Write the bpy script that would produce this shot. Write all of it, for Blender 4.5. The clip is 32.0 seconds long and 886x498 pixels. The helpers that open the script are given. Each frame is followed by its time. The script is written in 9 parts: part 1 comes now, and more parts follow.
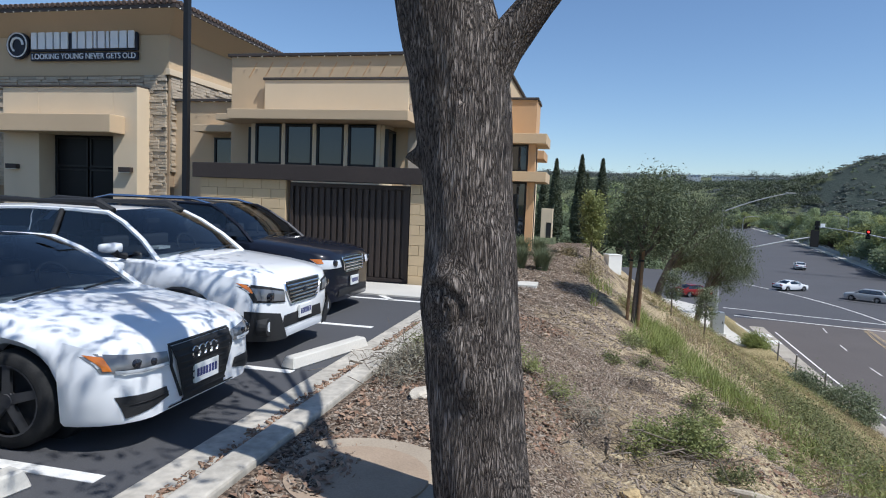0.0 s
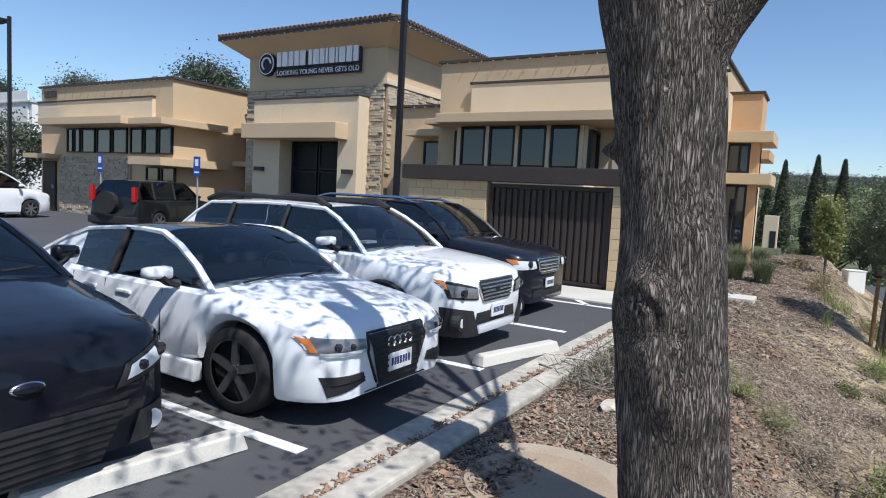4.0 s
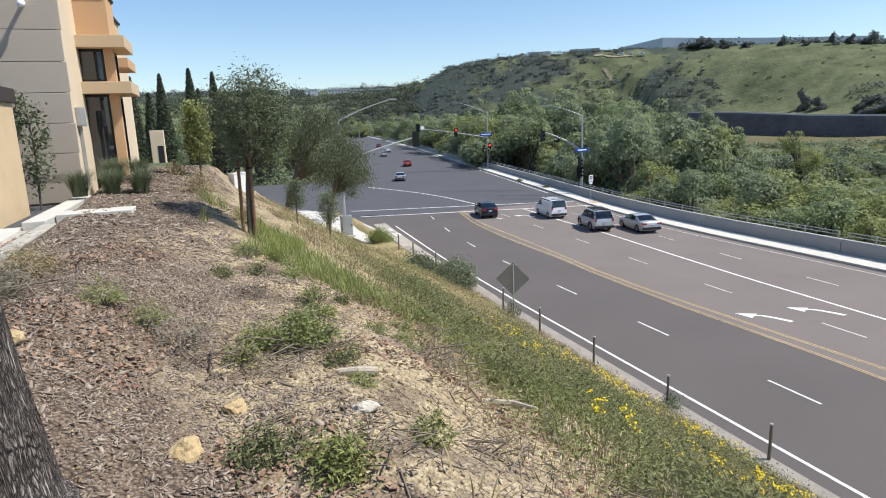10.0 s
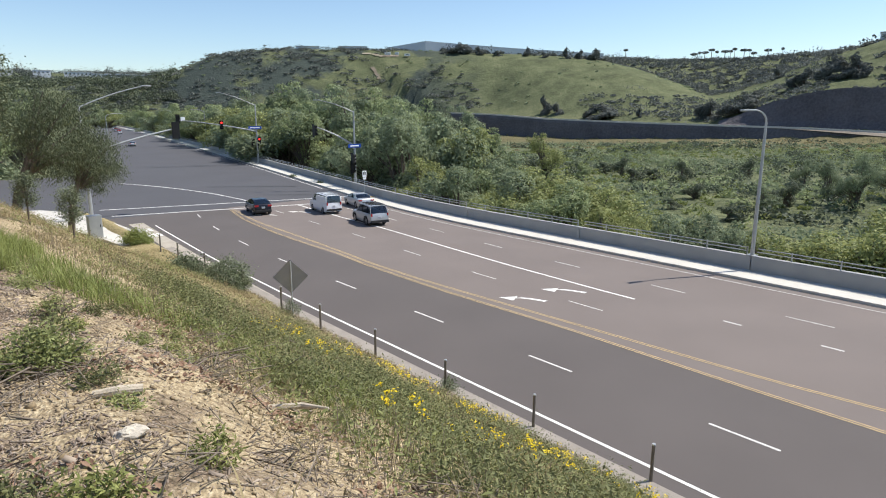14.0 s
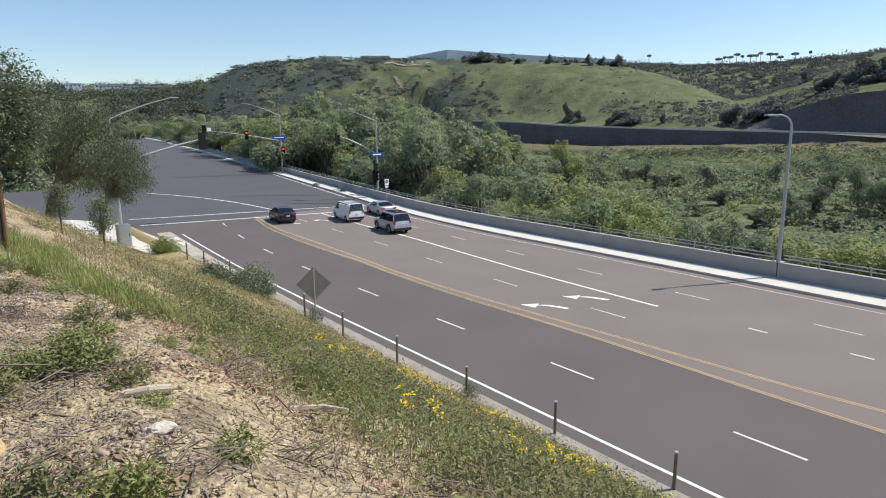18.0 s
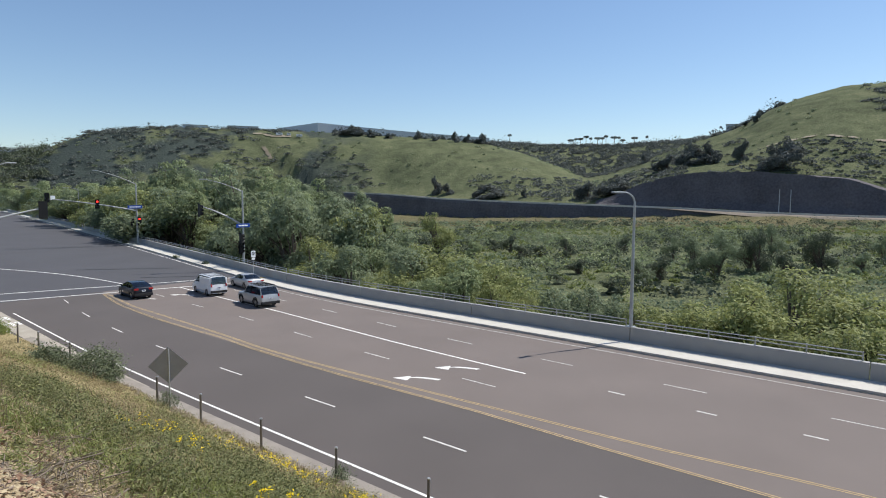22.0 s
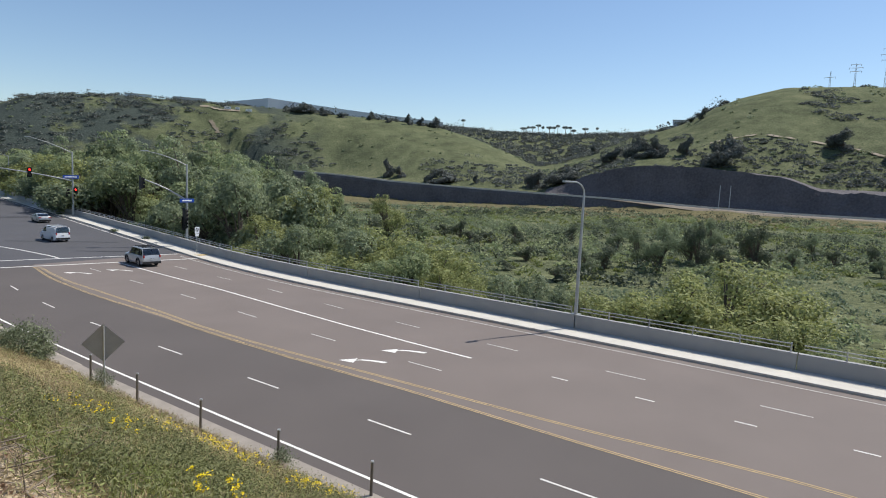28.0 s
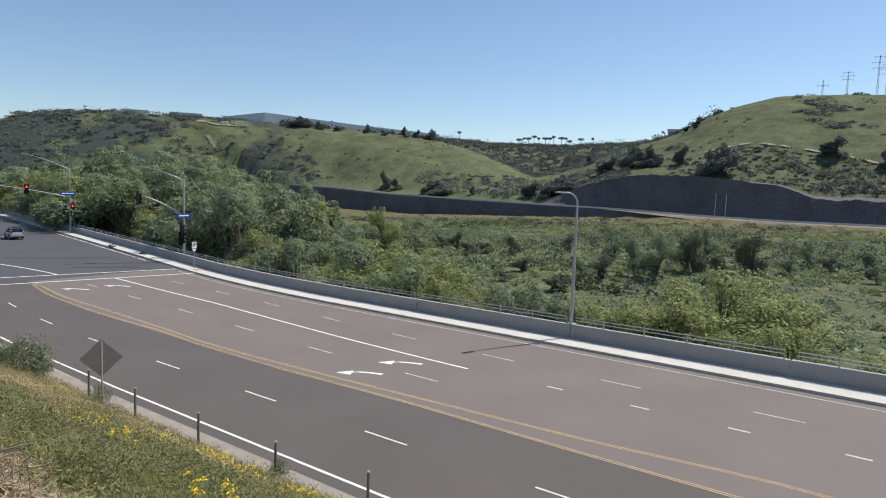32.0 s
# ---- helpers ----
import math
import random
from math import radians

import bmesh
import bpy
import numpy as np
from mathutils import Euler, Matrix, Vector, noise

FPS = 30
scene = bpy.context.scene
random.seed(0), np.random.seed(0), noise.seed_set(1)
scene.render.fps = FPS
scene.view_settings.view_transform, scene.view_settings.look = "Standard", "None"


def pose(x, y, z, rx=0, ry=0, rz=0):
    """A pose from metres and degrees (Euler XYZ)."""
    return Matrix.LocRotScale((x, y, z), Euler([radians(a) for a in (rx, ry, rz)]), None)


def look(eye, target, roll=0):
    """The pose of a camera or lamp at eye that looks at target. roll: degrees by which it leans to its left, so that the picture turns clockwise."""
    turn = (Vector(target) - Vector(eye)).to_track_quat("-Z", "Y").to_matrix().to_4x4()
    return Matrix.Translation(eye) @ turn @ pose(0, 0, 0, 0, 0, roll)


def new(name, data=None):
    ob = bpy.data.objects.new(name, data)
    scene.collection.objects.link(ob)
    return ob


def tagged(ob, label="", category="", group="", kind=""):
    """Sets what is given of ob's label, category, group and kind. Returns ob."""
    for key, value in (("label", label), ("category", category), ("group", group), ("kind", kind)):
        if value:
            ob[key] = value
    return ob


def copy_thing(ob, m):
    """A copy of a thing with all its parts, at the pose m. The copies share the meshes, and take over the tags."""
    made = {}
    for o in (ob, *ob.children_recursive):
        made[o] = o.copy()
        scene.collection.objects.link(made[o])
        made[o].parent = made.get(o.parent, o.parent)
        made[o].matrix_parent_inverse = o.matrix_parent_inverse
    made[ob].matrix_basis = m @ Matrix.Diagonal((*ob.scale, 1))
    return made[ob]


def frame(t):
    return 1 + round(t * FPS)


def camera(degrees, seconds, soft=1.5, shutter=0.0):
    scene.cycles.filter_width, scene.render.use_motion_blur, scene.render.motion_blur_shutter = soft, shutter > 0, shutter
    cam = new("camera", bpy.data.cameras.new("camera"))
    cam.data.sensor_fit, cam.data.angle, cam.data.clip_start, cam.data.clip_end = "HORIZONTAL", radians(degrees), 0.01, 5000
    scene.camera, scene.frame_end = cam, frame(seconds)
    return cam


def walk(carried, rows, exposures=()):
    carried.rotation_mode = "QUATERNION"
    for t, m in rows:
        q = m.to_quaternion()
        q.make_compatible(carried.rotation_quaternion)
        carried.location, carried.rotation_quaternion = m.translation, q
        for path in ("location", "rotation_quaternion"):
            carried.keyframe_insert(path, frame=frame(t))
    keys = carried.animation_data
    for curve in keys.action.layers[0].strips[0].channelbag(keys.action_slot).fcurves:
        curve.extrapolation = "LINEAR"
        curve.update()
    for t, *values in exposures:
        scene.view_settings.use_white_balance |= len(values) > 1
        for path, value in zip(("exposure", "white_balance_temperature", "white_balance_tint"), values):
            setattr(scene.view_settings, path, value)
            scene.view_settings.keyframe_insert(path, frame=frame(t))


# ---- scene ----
cam = camera(70.38, 32, 1.05)
def aim(x, y, z, yaw, pitch, roll):
    """A camera pose: yaw to the left of +y, pitch up, roll as look() takes it, in degrees."""
    a, b = radians(yaw), radians(pitch)
    way = Vector((-math.sin(a) * math.cos(b), math.cos(a) * math.cos(b), math.sin(b)))
    return look((x, y, z), Vector((x, y, z)) + way, roll)


PATH = [
    (0, -0.135, -0.298, 1.653, 12.77, -4.32, 2.33),
    (0.5, -0.285, -0.225, 1.641, 17.91, -3.16, 0.94),
    (1, -0.324, -0.130, 1.621, 22.52, -2.44, 2.72),
    (1.5, -0.297, -0.128, 1.623, 26.03, -1.66, 2.22),
    (2, -0.283, -0.165, 1.622, 32.05, -2.34, 4.06),
    (2.5, -0.312, -0.107, 1.592, 41.44, -4.86, 3.88),
    (4.5, -0.020, -0.172, 1.630, 24.09, -5.27, 2.05),
    (5, 0.080, -0.149, 1.612, 16.98, -5.99, 0.66),
    (5.5, 0.134, -0.126, 1.596, 11.47, -6.65, -0.26),
    (6, 0.196, -0.094, 1.568, 5.13, -7.10, -0.96),
    (6.5, 0.266, -0.037, 1.525, -0.92, -7.88, -1.90),
    (7, 0.314, -0.018, 1.514, -4.56, -8.20, -2.52),
    (7.5, 0.354, -0.011, 1.497, -5.95, -8.57, -2.82),
    (8, 0.365, -0.003, 1.481, -5.73, -9.00, -3.80),
    (8.5, 0.375, -0.017, 1.475, -6.50, -9.61, -3.37),
    (9, 0.379, -0.004, 1.463, -6.51, -10.31, -3.40),
    (9.5, 0.363, 0.105, 1.419, -9.96, -11.04, -2.09),
    (10, 0.350, 0.205, 1.380, -19.57, -11.51, -2.14),
    (10.5, 0.307, 0.242, 1.379, -25.06, -11.80, -2.86),
    (11, 0.291, 0.268, 1.356, -26.63, -12.79, -2.52),
    (11.5, 0.313, 0.255, 1.368, -27.57, -12.67, -2.12),
    (12, 0.303, 0.236, 1.367, -28.11, -12.31, -1.98),
    (12.5, 0.306, 0.252, 1.363, -28.72, -12.28, -1.97),
    (13, 0.309, 0.278, 1.359, -30.33, -12.24, -1.41),
    (13.5, 0.324, 0.351, 1.326, -33.76, -12.49, -0.87),
    (14, 0.378, 0.420, 1.310, -40.22, -12.26, -0.02),
    (14.5, 0.397, 0.423, 1.291, -45.56, -12.49, 0.40),
    (16.5, 0.455, 0.233, 1.406, -41.04, -12.04, 0.49),
    (17, 0.461, 0.230, 1.411, -39.25, -11.74, -0.04),
    (17.5, 0.393, 0.238, 1.366, -38.05, -11.67, -0.55),
    (18, 0.330, 0.276, 1.320, -38.13, -11.54, -0.63),
    (18.5, 0.309, 0.344, 1.263, -39.93, -10.76, -0.58),
    (19, 0.482, 0.392, 1.319, -47.62, -5.40, -0.03),
    (19.5, 0.568, 0.364, 1.375, -50.34, -2.93, -0.28),
    (20, 0.532, 0.291, 1.375, -51.58, -2.42, 0.38),
    (20.5, 0.476, 0.249, 1.391, -52.09, -3.79, 0.54),
    (21, 0.462, 0.236, 1.384, -51.55, -3.86, 0.66),
    (21.5, 0.460, 0.272, 1.384, -50.44, -4.36, 0.54),
    (22, 0.487, 0.297, 1.378, -49.86, -5.15, 0.27),
    (22.5, 0.521, 0.312, 1.364, -49.40, -4.86, 0.67),
    (23, 0.512, 0.326, 1.376, -48.94, -4.29, 0.72),
    (23.5, 0.508, 0.329, 1.372, -48.73, -3.70, 0.65),
    (24, 0.496, 0.317, 1.382, -48.88, -3.13, 0.81),
    (24.5, 0.477, 0.342, 1.393, -48.58, -3.18, 0.77),
    (26.5, 0.502, 0.347, 1.365, -48.51, -5.52, 1.01),
    (27, 0.527, 0.375, 1.365, -49.45, -5.79, 1.45),
    (27.5, 0.576, 0.409, 1.351, -51.03, -6.26, 1.52),
    (28, 0.570, 0.409, 1.356, -54.50, -6.52, 2.61),
    (28.5, 0.486, 0.283, 1.369, -55.89, -6.42, 2.85),
    (29, 0.476, 0.254, 1.367, -55.78, -6.41, 2.34),
    (29.5, 0.514, 0.259, 1.369, -55.97, -6.13, 2.07),
    (30, 0.529, 0.271, 1.370, -56.25, -5.87, 2.22),
    (30.5, 0.523, 0.261, 1.378, -55.65, -5.89, 1.99),
    (31, 0.517, 0.285, 1.392, -55.96, -5.72, 1.92),
    (31.5, 0.480, 0.193, 1.381, -56.36, -5.44, 2.15),
    (32, 0.392, 0.102, 1.399, -54.67, -5.45, 1.92),
]
walk(cam, [(t, aim(x, y, z, yaw, pitch, roll)) for t, x, y, z, yaw, pitch, roll in PATH], [(0, 0.08, 5950, 10), (3, 0.12, 5950, 10), (4.8, 0.32, 6200, 10), (6, 0.4, 6350, 10), (10, 0.4, 6300, 10), (14, 0.4, 6500, 10), (17, 0.28, 6450, 10), (18.2, 0.3, 6400, 10), (19, 0.42, 6350, 10), (19.8, 0.17, 6350, 10), (24, 0.12, 6450, 10), (32, 0.12, 6500, 10)])

# ---- world and sun ----
SUN_AZ, SUN_EL = 115.0, 56.0  # degrees clockwise from +y, and up
world = bpy.data.worlds.new("sky")
scene.world = world
world.use_nodes = True
wn = world.node_tree.nodes
sky = wn.new("ShaderNodeTexSky")
sky.sky_type, sky.sun_disc = "NISHITA", False
sky.sun_elevation, sky.sun_rotation = radians(SUN_EL), radians(SUN_AZ)
sky.air_density, sky.dust_density, sky.ozone_density = 1.0, 0.2, 3.6
world.node_tree.links.new(sky.outputs[0], wn["Background"].inputs[0])
wn["Background"].inputs[1].default_value = 0.115
sun = new("sun", bpy.data.lights.new("sun", "SUN"))
sun.data.energy, sun.data.angle, sun.data.color = 4.6, radians(0.53), (1.0, 0.955, 0.88)
a, b = radians(SUN_AZ), radians(SUN_EL)
sun.matrix_world = look((20, -30, 60), Vector((20, -30, 60)) - Vector((math.sin(a) * math.cos(b), math.cos(a) * math.cos(b), math.sin(b))))


# ---- building helpers ----
def mat(name, color, rough=0.8, metal=0.0, var=0.25, scale=3.0, fine=60.0, bump=0.2, spec=0.4, dist=0.01, random=0.0):
    """A surface with variation at two scales and fine relief; random: spread between pieces."""
    m = bpy.data.materials.new(name)
    m.use_nodes = True
    n, l = m.node_tree.nodes, m.node_tree.links
    bs = n["Principled BSDF"]
    bs.inputs["Roughness"].default_value, bs.inputs["Metallic"].default_value = rough, metal
    bs.inputs["Specular IOR Level"].default_value = spec
    tc = n.new("ShaderNodeTexCoord")
    big, small = n.new("ShaderNodeTexNoise"), n.new("ShaderNodeTexNoise")
    big.inputs["Scale"].default_value, big.inputs["Detail"].default_value = scale, 5
    small.inputs["Scale"].default_value, small.inputs["Detail"].default_value = fine, 4
    for t in (big, small):
        l.new(tc.outputs["Object"], t.inputs["Vector"])
    mix = n.new("ShaderNodeMath")
    mix.operation = "ADD"
    l.new(big.outputs["Fac"], mix.inputs[0])
    l.new(small.outputs["Fac"], mix.inputs[1])
    last = mix.outputs[0]
    if random:
        oi = n.new("ShaderNodeObjectInfo")
        md = n.new("ShaderNodeMath")
        md.operation, md.inputs[1].default_value, md.inputs[2].default_value = "MULTIPLY_ADD", random, -random / 2
        l.new(oi.outputs["Random"], md.inputs[0])
        ad = n.new("ShaderNodeMath")
        l.new(last, ad.inputs[0])
        l.new(md.outputs[0], ad.inputs[1])
        last = ad.outputs[0]
    ramp = n.new("ShaderNodeValToRGB")
    e = ramp.color_ramp.elements
    e[0].position, e[1].position = 0.3, 0.75
    half = n.new("ShaderNodeMath")
    half.operation, half.inputs[1].default_value = "MULTIPLY", 0.5
    l.new(last, half.inputs[0])
    l.new(half.outputs[0], ramp.inputs[0])
    e[0].color = (*[c * (1 - var) for c in color], 1)
    e[1].color = (*[min(1, c * (1 + var)) for c in color], 1)
    l.new(ramp.outputs[0], bs.inputs["Base Color"])
    if bump:
        bp = n.new("ShaderNodeBump")
        bp.inputs["Strength"].default_value, bp.inputs["Distance"].default_value = bump, dist
        l.new(small.outputs["Fac"], bp.inputs["Height"])
        l.new(bp.outputs[0], bs.inputs["Normal"])
    return m


def obj(name, bm, material, parent=None, label="", smooth=False):
    me = bpy.data.meshes.new(name)
    bm.to_mesh(me)
    bm.free()
    if smooth:
        me.polygons.foreach_set("use_smooth", [True] * len(me.polygons))
    for m in material if isinstance(material, (list, tuple)) else [material]:
        me.materials.append(m)
    ob = new(name, me)
    ob.parent = parent
    if label:
        ob["label"] = label
    return ob


part = obj


def grid_mesh(name, xs, ys, f, material, smooth=True):
    """A height sheet over xs and ys; f gives a point from the two."""
    verts = [f(x, y) for y in ys for x in xs]
    nx = len(xs)
    faces = [(j * nx + i, j * nx + i + 1, j * nx + nx + i + 1, j * nx + nx + i) for j in range(len(ys) - 1) for i in range(nx - 1)]
    me = bpy.data.meshes.new(name)
    me.from_pydata(verts, [], faces)
    if smooth:
        me.polygons.foreach_set("use_smooth", [True] * len(faces))
    me.materials.append(material)
    return new(name, me)


def box(bm, x0, y0, z0, x1, y1, z1, bevel=0.0, m=None):
    r = bmesh.ops.create_cube(bm, size=1)
    vs = r["verts"]
    for v in vs:
        v.co = Vector((x0 + (v.co.x + 0.5) * (x1 - x0), y0 + (v.co.y + 0.5) * (y1 - y0), z0 + (v.co.z + 0.5) * (z1 - z0)))
        if m:
            v.co = m @ v.co
    if bevel:
        es = list({e for v in vs for e in v.link_edges})
        bmesh.ops.bevel(bm, geom=es, offset=bevel, segments=2, affect="EDGES", profile=0.6)
    return bm


def boxes(*bs, bevel=0.0):
    bm = bmesh.new()
    for b in bs:
        box(bm, *b, bevel=bevel)
    return bm


def tube(bm, points, radii, sides=10, cap=True):
    """A tapered tube along points."""
    rings = []
    pts = [Vector(p) for p in points]
    for k, p in enumerate(pts):
        d = (pts[min(k + 1, len(pts) - 1)] - pts[max(k - 1, 0)]).normalized()
        u = d.cross(Vector((0.31, 0.95, 0.07))).normalized()
        w = d.cross(u)
        rings.append([bm.verts.new(p + radii[k] * (math.cos(2 * math.pi * s / sides) * u + math.sin(2 * math.pi * s / sides) * w)) for s in range(sides)])
    for r0, r1 in zip(rings, rings[1:]):
        for s in range(sides):
            bm.faces.new((r0[s], r0[(s + 1) % sides], r1[(s + 1) % sides], r1[s]))
    if cap:
        bm.faces.new(rings[0])
        bm.faces.new(rings[-1])
    bmesh.ops.recalc_face_normals(bm, faces=bm.faces[:])
    return bm


def sstep(a, b, x):
    t = min(1, max(0, (x - a) / (b - a)))
    return t * t * (3 - 2 * t)


def lerps(table, x):
    if x <= table[0][0]:
        return table[0][1]
    for (x0, v0), (x1, v1) in zip(table, table[1:]):
        if x <= x1:
            return v0 + (v1 - v0) * (x - x0) / (x1 - x0)
    return table[-1][1]


def mesh_np(name, verts, faces, material, smooth=False):
    """A mesh object from arrays of vertices (n, 3) and of equal faces (m, k)."""
    verts, faces = np.asarray(verts, np.float32), np.asarray(faces, np.int32)
    me = bpy.data.meshes.new(name)
    me.vertices.add(len(verts))
    me.vertices.foreach_set("co", verts.ravel())
    k = faces.shape[1]
    me.loops.add(faces.size)
    me.loops.foreach_set("vertex_index", faces.ravel())
    me.polygons.add(len(faces))
    me.polygons.foreach_set("loop_start", np.arange(len(faces), dtype=np.int32) * k)
    me.polygons.foreach_set("loop_total", np.full(len(faces), k, np.int32))
    if smooth:
        me.polygons.foreach_set("use_smooth", np.ones(len(faces), bool))
    me.update(calc_edges=True)
    me.materials.append(material)
    return new(name, me)


def rand_dirs(rng, n):
    d = rng.normal(size=(n, 3))
    return d / np.linalg.norm(d, axis=1)[:, None]


def leaf_cards(rng, centers, length, width, up=0.3, droop=0.0):
    """Vertices and faces of small folded leaves (two triangles each) at the centers."""
    n = len(centers)
    d = rand_dirs(rng, n)
    d[:, 2] = d[:, 2] * 0.7 - droop
    d /= np.linalg.norm(d, axis=1)[:, None]
    nn = rand_dirs(rng, n)
    nn[:, 2] = np.abs(nn[:, 2]) + up
    w = np.cross(d, nn)
    w /= np.linalg.norm(w, axis=1)[:, None] + 1e-9
    nn = np.cross(w, d)
    ln = (length * rng.uniform(0.6, 1.3, n))[:, None]
    wd = (width * rng.uniform(0.6, 1.3, n))[:, None]
    v = np.stack([centers - d * ln / 2, centers + w * wd / 2 + nn * wd * 0.15, centers + d * ln / 2, centers - w * wd / 2 + nn * wd * 0.15], 1).reshape(-1, 3)
    b = np.arange(n)[:, None] * 4
    return v, np.concatenate([b + [0, 1, 2], b + [0, 2, 3]])


def blades(rng, roots, height, width, lean=0.35):
    """Bent grass blades: three-vertex-pair strips joined as triangles."""
    n = len(roots)
    a = rng.uniform(0, 2 * np.pi, n)
    out = np.stack([np.cos(a), np.sin(a), np.zeros(n)], 1)
    side = np.stack([-np.sin(a), np.cos(a), np.zeros(n)], 1)
    h = (height * rng.uniform(0.5, 1.25, n))[:, None]
    ln = (lean * rng.uniform(0.1, 1.2, n))[:, None]
    up = np.array([[0, 0, 1.0]])
    mid = roots + up * h * 0.55 + out * h * ln * 0.3
    tip = roots + up * h * 0.95 + out * h * ln
    w = width / 2
    v = np.stack([roots - side * w, roots + side * w, mid + side * w * 0.8, mid - side * w * 0.8, tip], 1).reshape(-1, 3)
    b = np.arange(n)[:, None] * 5
    return v, np.concatenate([b + [0, 1, 2], b + [0, 2, 3], b + [3, 2, 4]])


def chunks(rng, pos, sx, sy, sz, tilt=0.5):
    """Small irregular slabs (chips, stones): eight corners each, as quads."""
    n = len(pos)
    a, p, r = rng.uniform(0, 2 * np.pi, n), rng.normal(0, tilt, n), rng.normal(0, tilt, n)
    ux = np.stack([np.cos(a) * np.cos(p), np.sin(a) * np.cos(p), np.sin(p)], 1)
    uz = np.stack([np.sin(r) * np.sin(a), -np.sin(r) * np.cos(a), np.cos(r)], 1)
    uy = np.cross(uz, ux)
    uy /= np.linalg.norm(uy, axis=1)[:, None] + 1e-9
    uz = np.cross(ux, uy)
    s = rng.lognormal(0, 0.4, n)[:, None]
    c = np.array([(-1, -1, -1), (1, -1, -1), (1, 1, -1), (-1, 1, -1), (-1, -1, 1), (1, -1, 1), (1, 1, 1), (-1, 1, 1)]) * 0.5
    v = []
    for q in c:
        j = rng.uniform(0.7, 1.15, (n, 3))
        v.append(pos + s * (ux * q[0] * sx * j[:, :1] + uy * q[1] * sy * j[:, 1:2] + uz * q[2] * sz * j[:, 2:]))
    v = np.stack(v, 1).reshape(-1, 3)
    b = np.arange(n)[:, None] * 8
    return v, np.concatenate([b + f for f in ([0, 3, 2, 1], [4, 5, 6, 7], [0, 1, 5, 4], [1, 2, 6, 5], [2, 3, 7, 6], [3, 0, 4, 7])])


def empty(name, x=0, y=0, z=0, rz=0):
    e = new(name)
    e.matrix_basis = pose(x, y, z, 0, 0, rz)
    return e


def island_mat(name, c0, c1, rough=0.7, trans=0.0):
    """Leaves and chips: colour from c0 to c1, piece by piece."""
    m = bpy.data.materials.new(name)
    m.use_nodes = True
    n, l = m.node_tree.nodes, m.node_tree.links
    bs = n["Principled BSDF"]
    bs.inputs["Roughness"].default_value = rough
    bs.inputs["Specular IOR Level"].default_value = 0.3
    g = n.new("ShaderNodeNewGeometry")
    tc = n.new("ShaderNodeTexCoord")
    no = n.new("ShaderNodeTexNoise")
    no.inputs["Scale"].default_value = 0.9
    l.new(tc.outputs["Object"], no.inputs["Vector"])
    ma = n.new("ShaderNodeMath")
    ma.operation = "ADD"
    l.new(g.outputs["Random Per Island"], ma.inputs[0])
    l.new(no.outputs["Fac"], ma.inputs[1])
    oi = n.new("ShaderNodeObjectInfo")
    per = n.new("ShaderNodeMath")
    per.operation, per.inputs[1].default_value = "MULTIPLY_ADD", 0.45
    l.new(oi.outputs["Random"], per.inputs[0])
    l.new(ma.outputs[0], per.inputs[2])
    hf = n.new("ShaderNodeMath")
    hf.operation, hf.inputs[1].default_value = "MULTIPLY_ADD", 0.6
    hf.inputs[2].default_value = -0.22
    l.new(per.outputs[0], hf.inputs[0])
    r = n.new("ShaderNodeValToRGB")
    r.color_ramp.elements[0].color, r.color_ramp.elements[1].color = (*c0, 1), (*c1, 1)
    l.new(hf.outputs[0], r.inputs[0])
    l.new(r.outputs[0], bs.inputs["Base Color"])
    if trans:
        t = n.new("ShaderNodeBsdfTranslucent")
        l.new(r.outputs[0], t.inputs["Color"])
        mx = n.new("ShaderNodeMixShader")
        mx.inputs[0].default_value = trans
        l.new(bs.outputs[0], mx.inputs[1])
        l.new(t.outputs[0], mx.inputs[2])
        l.new(mx.outputs[0], n["Material Output"].inputs["Surface"])
    return m




def shell_cards(rng, centers, out, length, width, loose=0.6):
    """Small folded leaves that face outwards from their clump, more or less."""
    n = len(centers)
    nn = out + rand_dirs(rng, n) * loose
    nn /= np.linalg.norm(nn, axis=1)[:, None] + 1e-9
    d = np.cross(nn, rand_dirs(rng, n))
    d /= np.linalg.norm(d, axis=1)[:, None] + 1e-9
    w = np.cross(nn, d)
    ln = (length * rng.uniform(0.5, 1.4, n))[:, None]
    wd = (width * rng.uniform(0.5, 1.4, n))[:, None]
    v = np.stack([centers - d * ln / 2, centers + w * wd / 2 + nn * wd * 0.2, centers + d * ln / 2, centers - w * wd / 2 + nn * wd * 0.2], 1).reshape(-1, 3)
    b = np.arange(n)[:, None] * 4
    return v, np.concatenate([b + [0, 1, 2], b + [0, 2, 3]])

ROAD = -8.0


def bend(y):
    """How far the road has swung to +x at y."""
    if y < 35:
        return 0.0
    if y < 60:
        return 0.004 * (y - 35) ** 2
    return 2.5 + 0.2 * (y - 60) - 0.00006 * (y - 60) ** 2


